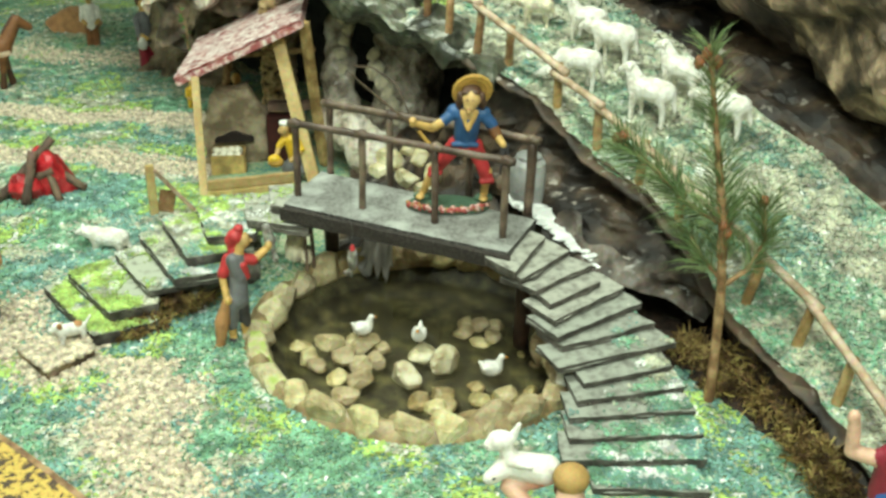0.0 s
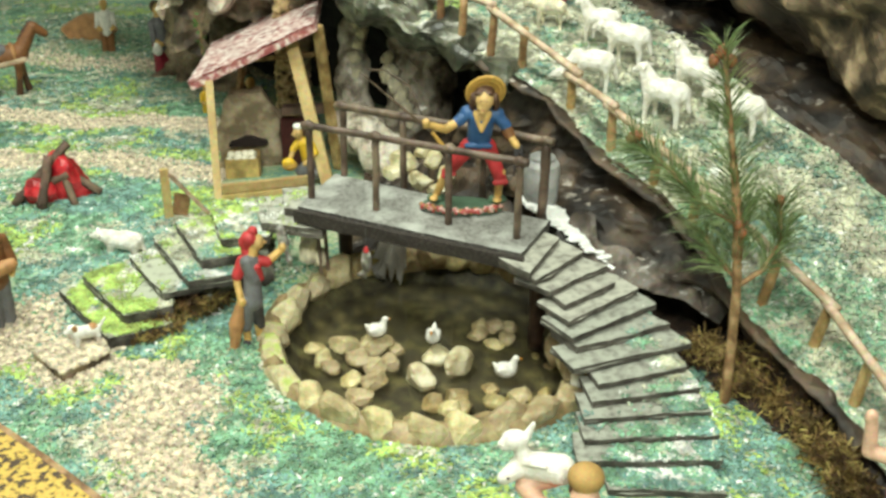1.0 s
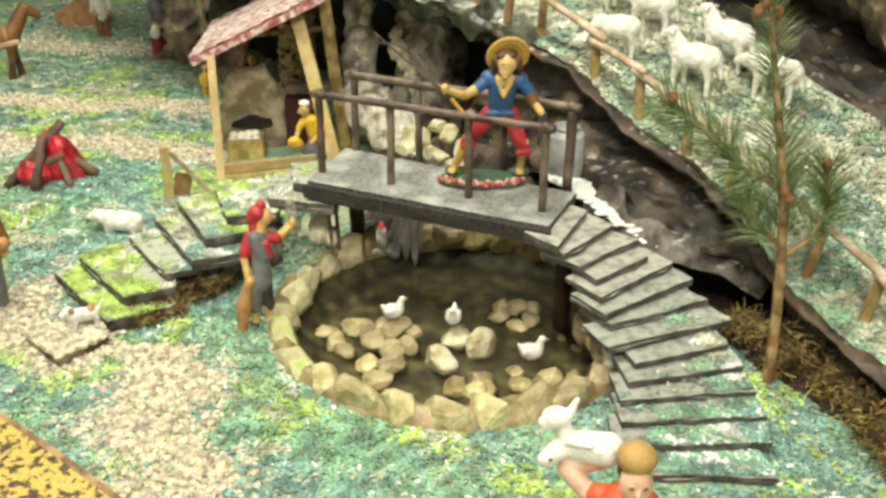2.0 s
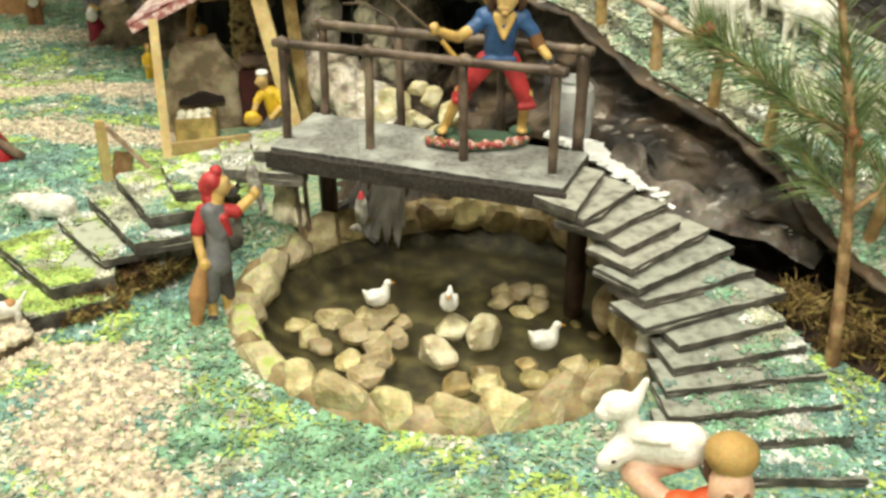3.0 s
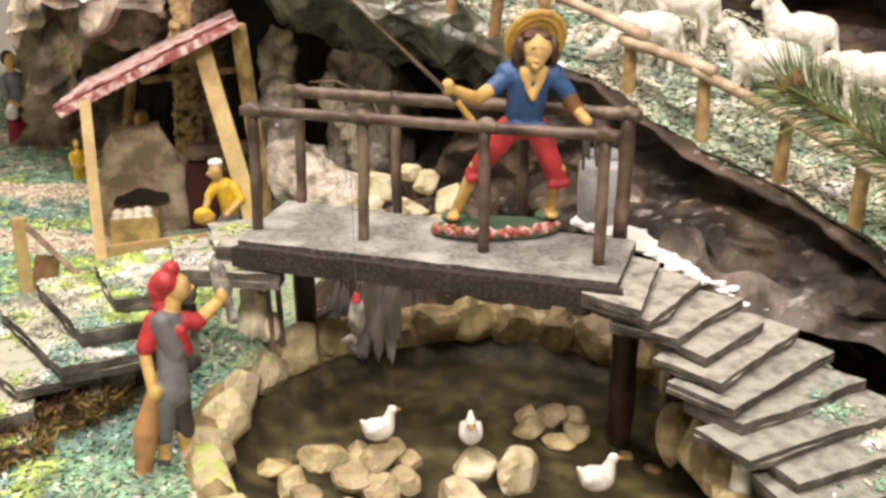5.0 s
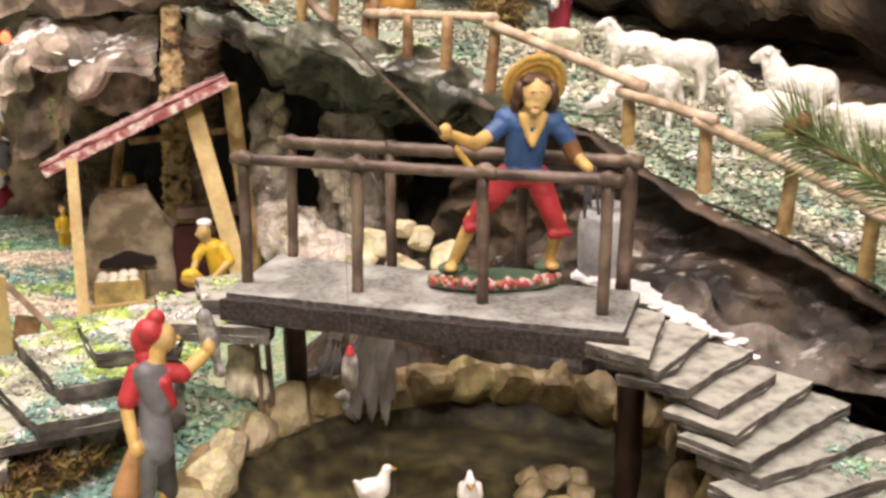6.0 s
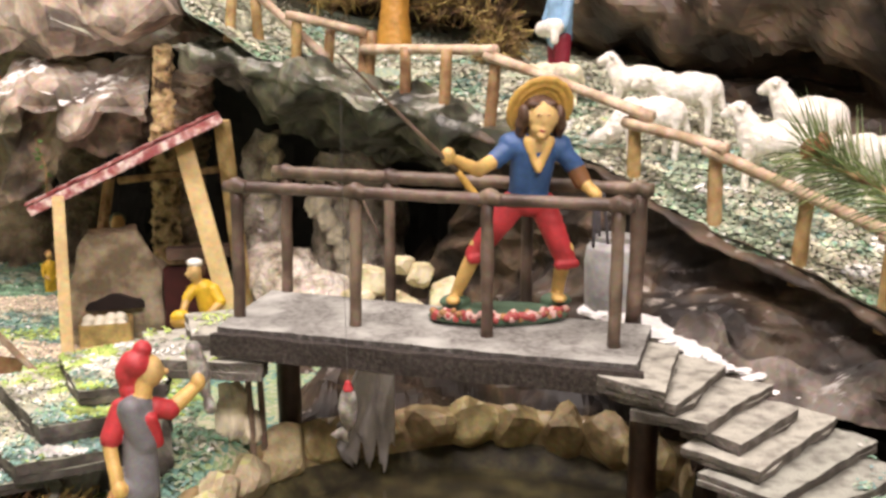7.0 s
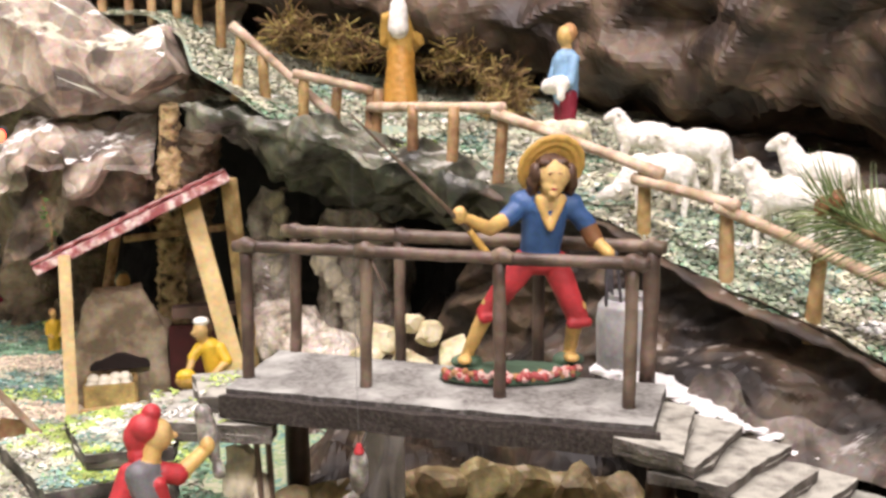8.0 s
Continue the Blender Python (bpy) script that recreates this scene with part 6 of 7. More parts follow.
standing_figure("villager_figurine", "small figurine in yellow tunic behind the stall", -0.366, 1.552, -0.036, 0.055, 40, "yellow", "yellow", "tan")

standing_figure("villager_figurine", "small figurine in dark red robe and green cap behind the oven", -0.262, 1.395, -0.012, 0.098, 20, "maroon", "maroon", "grass_base")


def horse():
    s = [("brown", (-0.02, 0, 0.060), (0.024, 0, 0.062), 0.017, 0.016), ("brown", (0.030, 0, 0.068), (0.050, 0, 0.098), 0.012, 0.008), ("brown", (0.052, 0, 0.100), (0.068, 0, 0.088), 0.0085, 0.006),
         ("hair", (0.030, 0, 0.084), (0.048, 0, 0.108), 0.004, 0.003), ("hair", (-0.036, 0, 0.066), (-0.044, 0, 0.030), 0.005, 0.003), ("tan", (0.016, 0, 0.064), (0.004, 0.018, 0.018)),
         ("grey", (-0.008, 0, 0.072), (0.018, 0.017, 0.010))]
    for lx, ly, st in ((0.024, 0.009, 0.006), (0.024, -0.009, -0.005), (-0.026, 0.009, -0.006), (-0.026, -0.009, 0.005)):
        s += [("brown", (lx, ly, 0.056), (lx + st, ly, 0.028), 0.0085, 0.005), ("hair", (lx + st, ly, 0.028), (lx + st * 1.6, ly, 0.004), 0.0045, 0.0055)]
    return sculpt("horse_figurine", s, "brown draught horse figurine with a harness and wooden shaft", "toy horse", 0.0014, smooth=3, place=pose(-0.690, 1.615, -0.031, 0, 0, 35))


def near_figures():
    """The two figurines closest to the viewer and a dog."""
    s = [("orange", (0.105, 0.575, 0.0), (0.100, 0.578, 0.060), 0.022, 0.015), ("orange", (0.100, 0.578, 0.06), (0.104, 0.580, 0.088), 0.015, 0.012), ("orange", (0.092, 0.585, 0.088), (0.118, 0.580, 0.087), 0.0075, 0.0075),
         ("pale_skin", (0.088, 0.588, 0.086), (0.074, 0.598, 0.096), 0.0062, 0.0052), ("pale_skin", (0.074, 0.598, 0.096), (0.094, 0.600, 0.100), 0.0052, 0.0046),
         ("pale_skin", (0.110, 0.577, 0.104), (0.0092, 0.0092, 0.0125)), ("pale_skin", (0.110, 0.567, 0.103), (0.0018, 0.0022, 0.0034)), ("brown", (0.1065, 0.5685, 0.1070), (0.0016, 0.0010, 0.0009)), ("brown", (0.1140, 0.5685, 0.1070), (0.0016, 0.0010, 0.0009)), ("rose", (0.110, 0.5685, 0.0975), (0.0024, 0.0010, 0.0008)),
         ("cap", (0.110, 0.582, 0.1175), (0.0112, 0.0112, 0.0086)), ("hair", (0.110, 0.586, 0.106), (0.0096, 0.0070, 0.0090)),
         ("wool", (0.078, 0.604, 0.108), (0.096, 0.598, 0.110), 0.0085, 0.0098), ("wool", (0.071, 0.601, 0.108), (0.062, 0.595, 0.104), 0.0066, 0.0044), ("wool", (0.074, 0.598, 0.114), (0.086, 0.592, 0.116), 0.0022, 0.0016),
         ("dark", (0.0645, 0.5915, 0.1065), (0.0008, 0.0008, 0.0008)), ("wool", (0.068, 0.607, 0.124), (0.0085, 0.0070, 0.0066)), ("wool", (0.062, 0.605, 0.122), (0.0045, 0.004, 0.004)), ("wool", (0.075, 0.608, 0.126), (0.079, 0.609, 0.135), 0.0030, 0.0016),
         ("wool", (0.072, 0.606, 0.118), (0.074, 0.604, 0.112), 0.0050, 0.0060), ("wool", (0.082, 0.602, 0.102), (0.080, 0.604, 0.092), 0.0034, 0.0028)]
    sculpt("herdsman_figurine", s, "herdsman figurine in orange-red tunic and tan cap carrying a white lamb", "figurine", 0.0008, smooth=3)
    s = [("royal", (0.338, 0.640, 0.0), (0.335, 0.645, 0.062), 0.026, 0.017), ("maroon", (0.333, 0.647, 0.060), (0.331, 0.648, 0.088), 0.016, 0.013), ("maroon", (0.322, 0.650, 0.088), (0.344, 0.646, 0.088), 0.007, 0.007),
         ("pale_skin", (0.316, 0.652, 0.086), (0.304, 0.658, 0.086), 0.0058, 0.0052), ("pale_skin", (0.304, 0.658, 0.086), (0.302, 0.660, 0.108), 0.005, 0.0042), ("pale_skin", (0.301, 0.660, 0.112), (0.0045, 0.004, 0.006)),
         ("pale_skin", (0.334, 0.648, 0.110), (0.0095, 0.0095, 0.0115)), ("hair", (0.336, 0.646, 0.115), (0.0105, 0.0105, 0.0105))]
    sculpt("dancer_figurine", s, "figurine with a raised bare arm, maroon blouse and royal blue skirt", "figurine", 0.0012, smooth=3)
    s = [("white", (-0.010, 0, 0.014), (0.010, 0, 0.016), 0.0075, 0.0075), ("white", (0.014, 0, 0.022), (0.0065, 0.006, 0.006)), ("white", (0.020, 0, 0.020), (0.004, 0.0035, 0.003)), ("tan", (0.012, 0.005, 0.025), (0.003, 0.002, 0.004)),
         ("tan", (-0.008, 0, 0.019), (0.006, 0.006, 0.004)), ("white", (0.010, 0.005, 0.010), (0.012, 0.005, 0.001), 0.003, 0.0025), ("white", (0.010, -0.005, 0.010), (0.012, -0.005, 0.001), 0.003, 0.0025),
         ("white", (-0.012, 0.005, 0.010), (-0.012, 0.005, 0.001), 0.0035, 0.0025), ("white", (-0.012, -0.005, 0.010), (-0.012, -0.005, 0.001), 0.0035, 0.0025), ("white", (-0.017, 0, 0.018), (-0.023, 0, 0.026), 0.002, 0.0014)]
    sculpt("dog_figurine", s, "small white and tan dog figurine at the foot of the steps", "toy dog", 0.0008, smooth=3, place=pose(-0.306, 0.876, 0.007, 0, 0, 215) @ Matrix.Scale(0.80, 4))
    s = [("white", (0.127, 0.826, 0.012), (0.127, 0.826, 0.026), 0.0062, 0.0050), ("turquoise", (0.127, 0.826, 0.014), (0.0068, 0.0068, 0.0038)), ("white", (0.126, 0.825, 0.032), (0.0048, 0.0048, 0.0048)), ("white", (0.122, 0.822, 0.031), (0.0026, 0.002, 0.002))]
    sculpt("goose_figurine", s, "tiny white goose figurine with a turquoise band on the pond rim", "figurine", 0.0007, smooth=2)


horse()
near_figures()


# ---------------------------------------------------------------- camp fire, signs, clutter
def camp_fire():
    c = thing("camp_fire", "camp fire of crossed logs over red cellophane", "camp fire")
    x, y = -0.448, 1.188
    for i, (a, b, w) in enumerate((((-0.045, -0.02, 0.0), (0.012, 0.02, 0.062), 0.0050), ((-0.010, -0.028, 0.0), (-0.006, 0.004, 0.052), 0.0056), ((0.046, 0.012, 0.004), (-0.012, 0.010, 0.046), 0.0048),
                                   ((-0.045, -0.008, 0.004), (0.016, 0.000, 0.032), 0.0050), ((0.026, -0.018, 0.0), (0.000, 0.012, 0.044), 0.0044), ((-0.03, 0.03, 0.0), (0.004, 0.012, 0.054), 0.0046))):
        part("log", stick([(x + a[0], y + a[1], a[2]), (x + b[0], y + b[1], b[2])], w, 9, 0.25, i), "log", c, smooth=True)
    v, f = rock_shape(55, (0.030, 0.024, 0.040), 3, 9, 0.1)
    ob = mesh_object("flame", v, f, "red_foil", c, "crumpled red cellophane flame")
    ob.location = (x + 0.004, y + 0.012, 0.012)
    v, f = rock_shape(57, (0.022, 0.018, 0.022), 3, 9, 0.1)
    ob = mesh_object("flame", v, f, "red_foil", c)
    ob.location = (x - 0.018, y - 0.004, 0.006)


def sign_frame():
    s = thing("wooden_trestle", "small trestle of pale wood strips beside the steps", "trestle")
    part("post", beam((-0.305, 1.140, 0.0), (-0.306, 1.142, 0.062), 0.009, 0.006), "pine_wood", s)
    part("brace", beam((-0.301, 1.142, 0.056), (-0.262, 1.150, 0.004), 0.005, 0.004), "fence_rail", s)
    part("panel", beam((-0.300, 1.143, 0.020), (-0.283, 1.147, 0.016), 0.003, 0.026), "fence", s)


def pine_sapling():
    """A cut pine twig stuck into the board as a tree."""
    t = thing("pine_sapling", "cut pine twig standing as a tree, green needles and buds", "tree")
    base = Vector((0.250, 0.822, -0.004))
    main = [base, Vector((0.252, 0.834, 0.045)), Vector((0.251, 0.842, 0.10)), Vector((0.246, 0.850, 0.158)), Vector((0.236, 0.862, 0.215)), Vector((0.220, 0.868, 0.297))]
    part("trunk", stick(main, [0.0048, 0.0042, 0.0038, 0.0042, 0.0026, 0.0016], 9, 0.25, 2), "pine_stem", t, smooth=True)
    twigs = [
        [main[3] + Vector((0, 0, -0.002)), Vector((0.222, 0.880, 0.160)), Vector((0.196, 0.905, 0.180)), Vector((0.166, 0.925, 0.196))],
        [Vector((0.251, 0.842, 0.105)), Vector((0.272, 0.852, 0.115)), Vector((0.284, 0.860, 0.135)), Vector((0.281, 0.868, 0.168))],
        [Vector((0.251, 0.842, 0.110)), Vector((0.236, 0.862, 0.120)), Vector((0.226, 0.880, 0.135))],
        [main[3] + Vector((0, 0, -0.002)), Vector((0.258, 0.866, 0.150)), Vector((0.262, 0.885, 0.160))]]
    for k, tw in enumerate(twigs):
        part("twig", stick(tw, [0.0026] + [0.0020] * (len(tw) - 2) + [0.0016], 7, 0.25, k), "pine_stem", t, smooth=True)
    r = rng(77)

    def needles(line, per, length, start=0.0):
        v, f = [], []
        pts = along([tuple(p) for p in line], 80)
        for i in range(per):
            u = start + (1 - start) * r.uniform() ** 0.9
            k = int(u * 78)
            p = Vector(pts[k])
            d = (Vector(pts[k + 1]) - p).normalized()
            q = Vector(r.normal(size=3))
            q = (q - d * q.dot(d)).normalized()
            way = (d * r.uniform(0.55, 1.1) + q * 0.85 + Vector((0, 0, 0.10))).normalized()
            ln = length * r.uniform(0.65, 1.15)
            side = way.cross(Vector(r.normal(size=3))).normalized() * 0.00036
            bend = Vector((0, 0, -0.10 * ln)) + q * 0.08 * ln
            a, m, e = p, p + way * ln * 0.55, p + way * ln + bend
            n3 = way.cross(side).normalized() * 0.00035
            b = len(v)
            v += [a + side, a - side, a + n3, m + side * 1.1, m - side * 1.1, m + n3 * 1.2, e]
            f += [(b, b + 1, b + 4, b + 3), (b + 1, b + 2, b + 5, b + 4), (b + 2, b, b + 3, b + 5), (b + 3, b + 4, b + 6), (b + 4, b + 5, b + 6), (b + 5, b + 3, b + 6)]
        mesh_object("needles", v, f, "needle", t)
    needles(main[2:5], 220, 0.042, 0.15)
    needles(main[4:], 200, 0.030, 0.1)
    needles(twigs[0], 420, 0.038, 0.05)
    needles(twigs[1], 270, 0.036, 0.25)
    needles(twigs[2], 160, 0.034, 0.1)
    needles(twigs[3], 110, 0.034, 0.2)
    v, f = ICO[2]
    for p in ((0.219, 0.868, 0.290), (0.227, 0.866, 0.284), (0.214, 0.868, 0.283), (0.166, 0.925, 0.197), (0.171, 0.920, 0.201), (0.281, 0.868, 0.169), (0.246, 0.848, 0.156), (0.249, 0.846, 0.150)):
        b = mesh_object("bud", v * np.array((0.0042, 0.0042, 0.0058)), f, "bud", t, smooth=True)
        b.location = p


def moss_heap(name, label, spots, count, seed, curl=0.010, wide=0.0007):
    """Curly dry moss: a tangle of thin bent strands."""
    r = rng(seed)
    v, f = [], []
    for i in range(count):
        cx, cy, cz, rx, ry, rz = spots[r.integers(len(spots))]
        q = r.normal(size=3)
        q /= np.linalg.norm(q)
        q[2] = abs(q[2])
        p = np.array([cx, cy, cz]) + q * np.array([rx, ry, rz]) * r.uniform(0.55, 1.05)
        d = r.normal(size=3)
        d /= np.linalg.norm(d)
        side = np.cross(d, r.normal(size=3))
        side /= np.linalg.norm(side)
        turn = r.normal(size=3) * 0.7
        base = len(v)
        for k in range(6):
            v += [tuple(p + side * wide), tuple(p - side * wide * 0.6 + np.array([0, 0, wide]))]
            p = p + d * curl / 5
            d = d + turn * 0.5
            d /= np.linalg.norm(d)
        f += [(base + 2 * k, base + 2 * k + 1, base + 2 * k + 3, base + 2 * k + 2) for k in range(5)]
    return tagged(mesh_object(name, v, f, "moss"), label, "moss", kind="stuff")


camp_fire()
sign_frame()
pine_sapling()
moss_heap("dry_moss", "curly brown dry moss and peat on the bank", [
    (0.240, 0.872, 0.018, 0.022, 0.02, 0.02), (0.268, 0.858, 0.012, 0.02, 0.02, 0.028), (0.285, 0.835, 0.012, 0.02, 0.022, 0.024), (0.296, 0.808, 0.010, 0.020, 0.022, 0.018), (0.308, 0.776, 0.008, 0.018, 0.02, 0.02),
    (0.312, 0.745, 0.008, 0.018, 0.02, 0.02), (0.318, 0.712, 0.006, 0.018, 0.02, 0.018), (0.262, 0.838, 0.008, 0.018, 0.015, 0.014), (0.318, 0.735, 0.012, 0.012, 0.02, 0.020), (0.324, 0.700, 0.010, 0.012, 0.02, 0.018)], 4800, 3)
moss_heap("dry_moss", "curly ochre dry moss under the slate steps", [(-0.245, 0.912, 0.006, 0.018, 0.012, 0.010), (-0.226, 0.935, 0.008, 0.018, 0.012, 0.014), (-0.208, 0.955, 0.008, 0.014, 0.012, 0.012), (-0.265, 0.895, 0.003, 0.018, 0.010, 0.006)], 1500, 4)
moss_heap("dry_bush", "dry brown brushwood at the foot of the backdrop", [(-0.06, 1.50, 0.27, 0.03, 0.02, 0.04), (0.0, 1.52, 0.27, 0.03, 0.02, 0.05), (0.05, 1.47, 0.26, 0.03, 0.02, 0.04), (0.09, 1.44, 0.24, 0.02, 0.02, 0.03), (0.085, 1.40, 0.225, 0.02, 0.02, 0.02), (-0.11, 1.52, 0.29, 0.03, 0.02, 0.03)], 2600, 5, 0.02)


# ---------------------------------------------------------------- grotto
def grotto():
    def pillar(seed, line, radii):
        """A wet stone pillar: a thick bent column broken by facets."""
        bm = stick(line, radii, 40, 0.0, seed, 16)
        for w in bm.verts:
            w.co += Vector(noise.noise_vector(w.co * 26 + Vector((seed, 0, 0)))) * 0.011 + Vector(noise.noise_vector(w.co * 75 + Vector((0, seed, 0)))) * 0.0045
        return part("grotto_pillar", bm, "wet_rock")

    pillar(1, [(-0.046, 1.425, -0.04), (-0.047, 1.435, 0.05), (-0.046, 1.440, 0.10), (-0.048, 1.445, 0.136)], [0.052, 0.043, 0.041, 0.034])
    pillar(2, [(-0.135, 1.430, -0.04), (-0.137, 1.450, 0.05), (-0.136, 1.465, 0.10), (-0.134, 1.480, 0.150)], [0.036, 0.021, 0.017, 0.014])
    pillar(3, [(-0.130, 1.360, 0.045), (-0.105, 1.330, 0.036), (-0.075, 1.290, 0.022), (-0.045, 1.265, 0.008)], [0.024, 0.030, 0.030, 0.022])
    for o in [o for o in bpy.data.objects if o.name.startswith("grotto_pillar")]:
        tagged(o, "wet glossy brown-grey rock inside the grotto", "rock", "grotto rocks")
    for i, (x, y, z, s) in enumerate(((-0.128, 1.462, 0.140, 0.010), (-0.122, 1.460, 0.128, 0.011), (-0.128, 1.455, 0.112, 0.010), (-0.133, 1.448, 0.096, 0.009), (-0.128, 1.440, 0.078, 0.009), (-0.084, 1.405, 0.108, 0.010), (-0.082, 1.400, 0.092, 0.013), (-0.074, 1.395, 0.078, 0.012), (-0.066, 1.392, 0.064, 0.012), (-0.061, 1.388, 0.048, 0.011), (-0.056, 1.385, 0.030, 0.012))):
        tagged(rock("foam_stone", 220 + i, (x, y, z), (s, s * 0.8, s * 1.1), "foam", turn=i, sub=3, rough=0.2), "knobbly cream foam stone on the grotto rock", "stone", "foam stones")
    for i, (x, y, z, s) in enumerate(((-0.041, 1.125, 0.086, 0.015), (-0.010, 1.122, 0.090, 0.013), (0.006, 1.112, 0.079, 0.015), (-0.022, 1.105, 0.072, 0.014), (-0.052, 1.118, 0.076, 0.012), (-0.004, 1.098, 0.066, 0.012), (-0.022, 1.130, 0.094, 0.010))):
        tagged(rock("white_stone", 240 + i, (x, y, z), (s, s * 0.85, s * 0.75), "pale_stone", turn=i), "smooth pale yellow stone behind the bridge", "stone", "pale stones behind the bridge")
    # bank behind the pond
    xs, ts = np.linspace(-0.10, 0.21, 90), np.linspace(0, 1, 40)
    X, T = np.meshgrid(xs, ts, indexing="ij")
    rr = np.hypot(X - POND[0], 0.157)
    Y = POND[1] + np.sqrt(np.maximum(0.157 ** 2 - (X - POND[0]) ** 2, 0.004)) + 0.33 * T
    Z = -0.012 + (0.022 + 0.056 * np.clip((X + 0.02) / 0.07, 0, 1)) * np.minimum(1, T * 4.0)
    v = np.stack([X, Y, Z], axis=-1).reshape(-1, 3)
    v = crumpled(v, 90, 40, 77, ((0.05, 0.012), (0.02, 0.008)))
    tagged(mesh_object("grotto_bank", v, grid_faces(90, 40), "brown_foil"), "dark brown rock paper bank rising under the bridge", "bank", kind="structure")
    for i, (x, y, z, sx, sz) in enumerate(((-0.127, 1.014, 0.036, 0.011, 0.024), (-0.119, 1.018, 0.026, 0.009, 0.014))):
        tagged(rock("cream_rock", 270 + i, (x, y, z), (sx, sx * 0.8, sz), "foam", turn=i, rough=0.2), "rough cream rock under the bridge end", "rock", "cream rocks")
    # grey film hanging between bank and pond
    bm = bmesh.new()
    cols = []
    rr = rng(19)
    for i in range(34):
        u = i / 33
        x = -0.064 + 0.032 * u
        tip = 0.010 + 0.020 * abs(math.sin(u * 9.4 + 0.4)) + rr.uniform(0, 0.007)
        top = 0.082 - 0.060 * abs(u - 0.62) - 0.022 * max(0, 0.35 - u) / 0.35
        cols.append([bm.verts.new((x + 0.004 * math.sin(j * 0.9 + u * 3) * (1 - u), 1.036 - 0.10 * (x + 0.03) - 0.004 * math.sin(j * 0.6 + u * 8) - rr.uniform(0, 0.0012), top - (top - 0.022 + tip) * j / 15)) for j in range(16)])
    for a, b in zip(cols, cols[1:]):
        for j in range(15):
            bm.faces.new((a[j], a[j + 1], b[j + 1], b[j]))
    bmesh.ops.solidify(bm, geom=bm.faces[:], thickness=0.0016)
    tagged(part("grey_waterfall", bm, "grey_glue", None, smooth=True), "grey glossy film shaped as a small waterfall", "waterfall")
    j = thing("plastic_jar", "milky grey plastic jar behind the railing", "jar")
    part("body", stick([(0.100, 1.035, 0.080), (0.100, 1.035, 0.088), (0.100, 1.035, 0.116), (0.100, 1.035, 0.126), (0.100, 1.035, 0.130)], [0.013, 0.0165, 0.0175, 0.0165, 0.013], 20), "plastic", j, smooth=True)
    part("collar", stick([(0.100, 1.035, 0.130), (0.100, 1.035, 0.133)], [0.0125, 0.0125], 16), "plastic", j, smooth=True)
    r = rng(41)
    vs, fs, base = [], [], 0
    line = along([(0.094, 1.030, 0.088), (0.112, 1.005, 0.085), (0.128, 0.978, 0.081), (0.152, 0.950, 0.074), (0.170, 0.934, 0.066)], 46)
    for i, p in enumerate(line):
        w = 0.0090 * (1 - 0.65 * i / 46) * r.uniform(0.6, 1.2)
        v, f = rock_shape(2600 + i, (w * 1.3, w, w * 0.42), 2, 8, 0.3)
        vs.append(v + p + np.append(r.normal(0, 0.0035, 2), 0))
        fs.append(np.array(f) + base)
        base += len(v)
    tagged(mesh_object("cotton_snow", np.vstack(vs), np.vstack(fs), "snow"), "strip of white cotton snow along the stairs", "snow")
    t = thing("bent_twig", "thin bent twig arching before the grotto rock", "twig")
    part("stem", stick([(-0.098, 1.30, 0.128), (-0.075, 1.285, 0.132), (-0.045, 1.27, 0.118), (-0.030, 1.262, 0.085)], [0.0014, 0.0013, 0.0012, 0.001], 6, 0.2, 3), "rail", t, smooth=True)
    for i, (x, y, z) in enumerate(((-0.118, 1.012, 0.068), (-0.112, 1.018, 0.070))):
        t = thing("support_twig", "thin brown twig propping the top step", "twig", "props under the step")
        part("stem", stick([(x + 0.003, y, 0.0), (x, y + 0.002, z)], [0.0022, 0.0018], 7, 0.3, i), "rail", t, smooth=True)


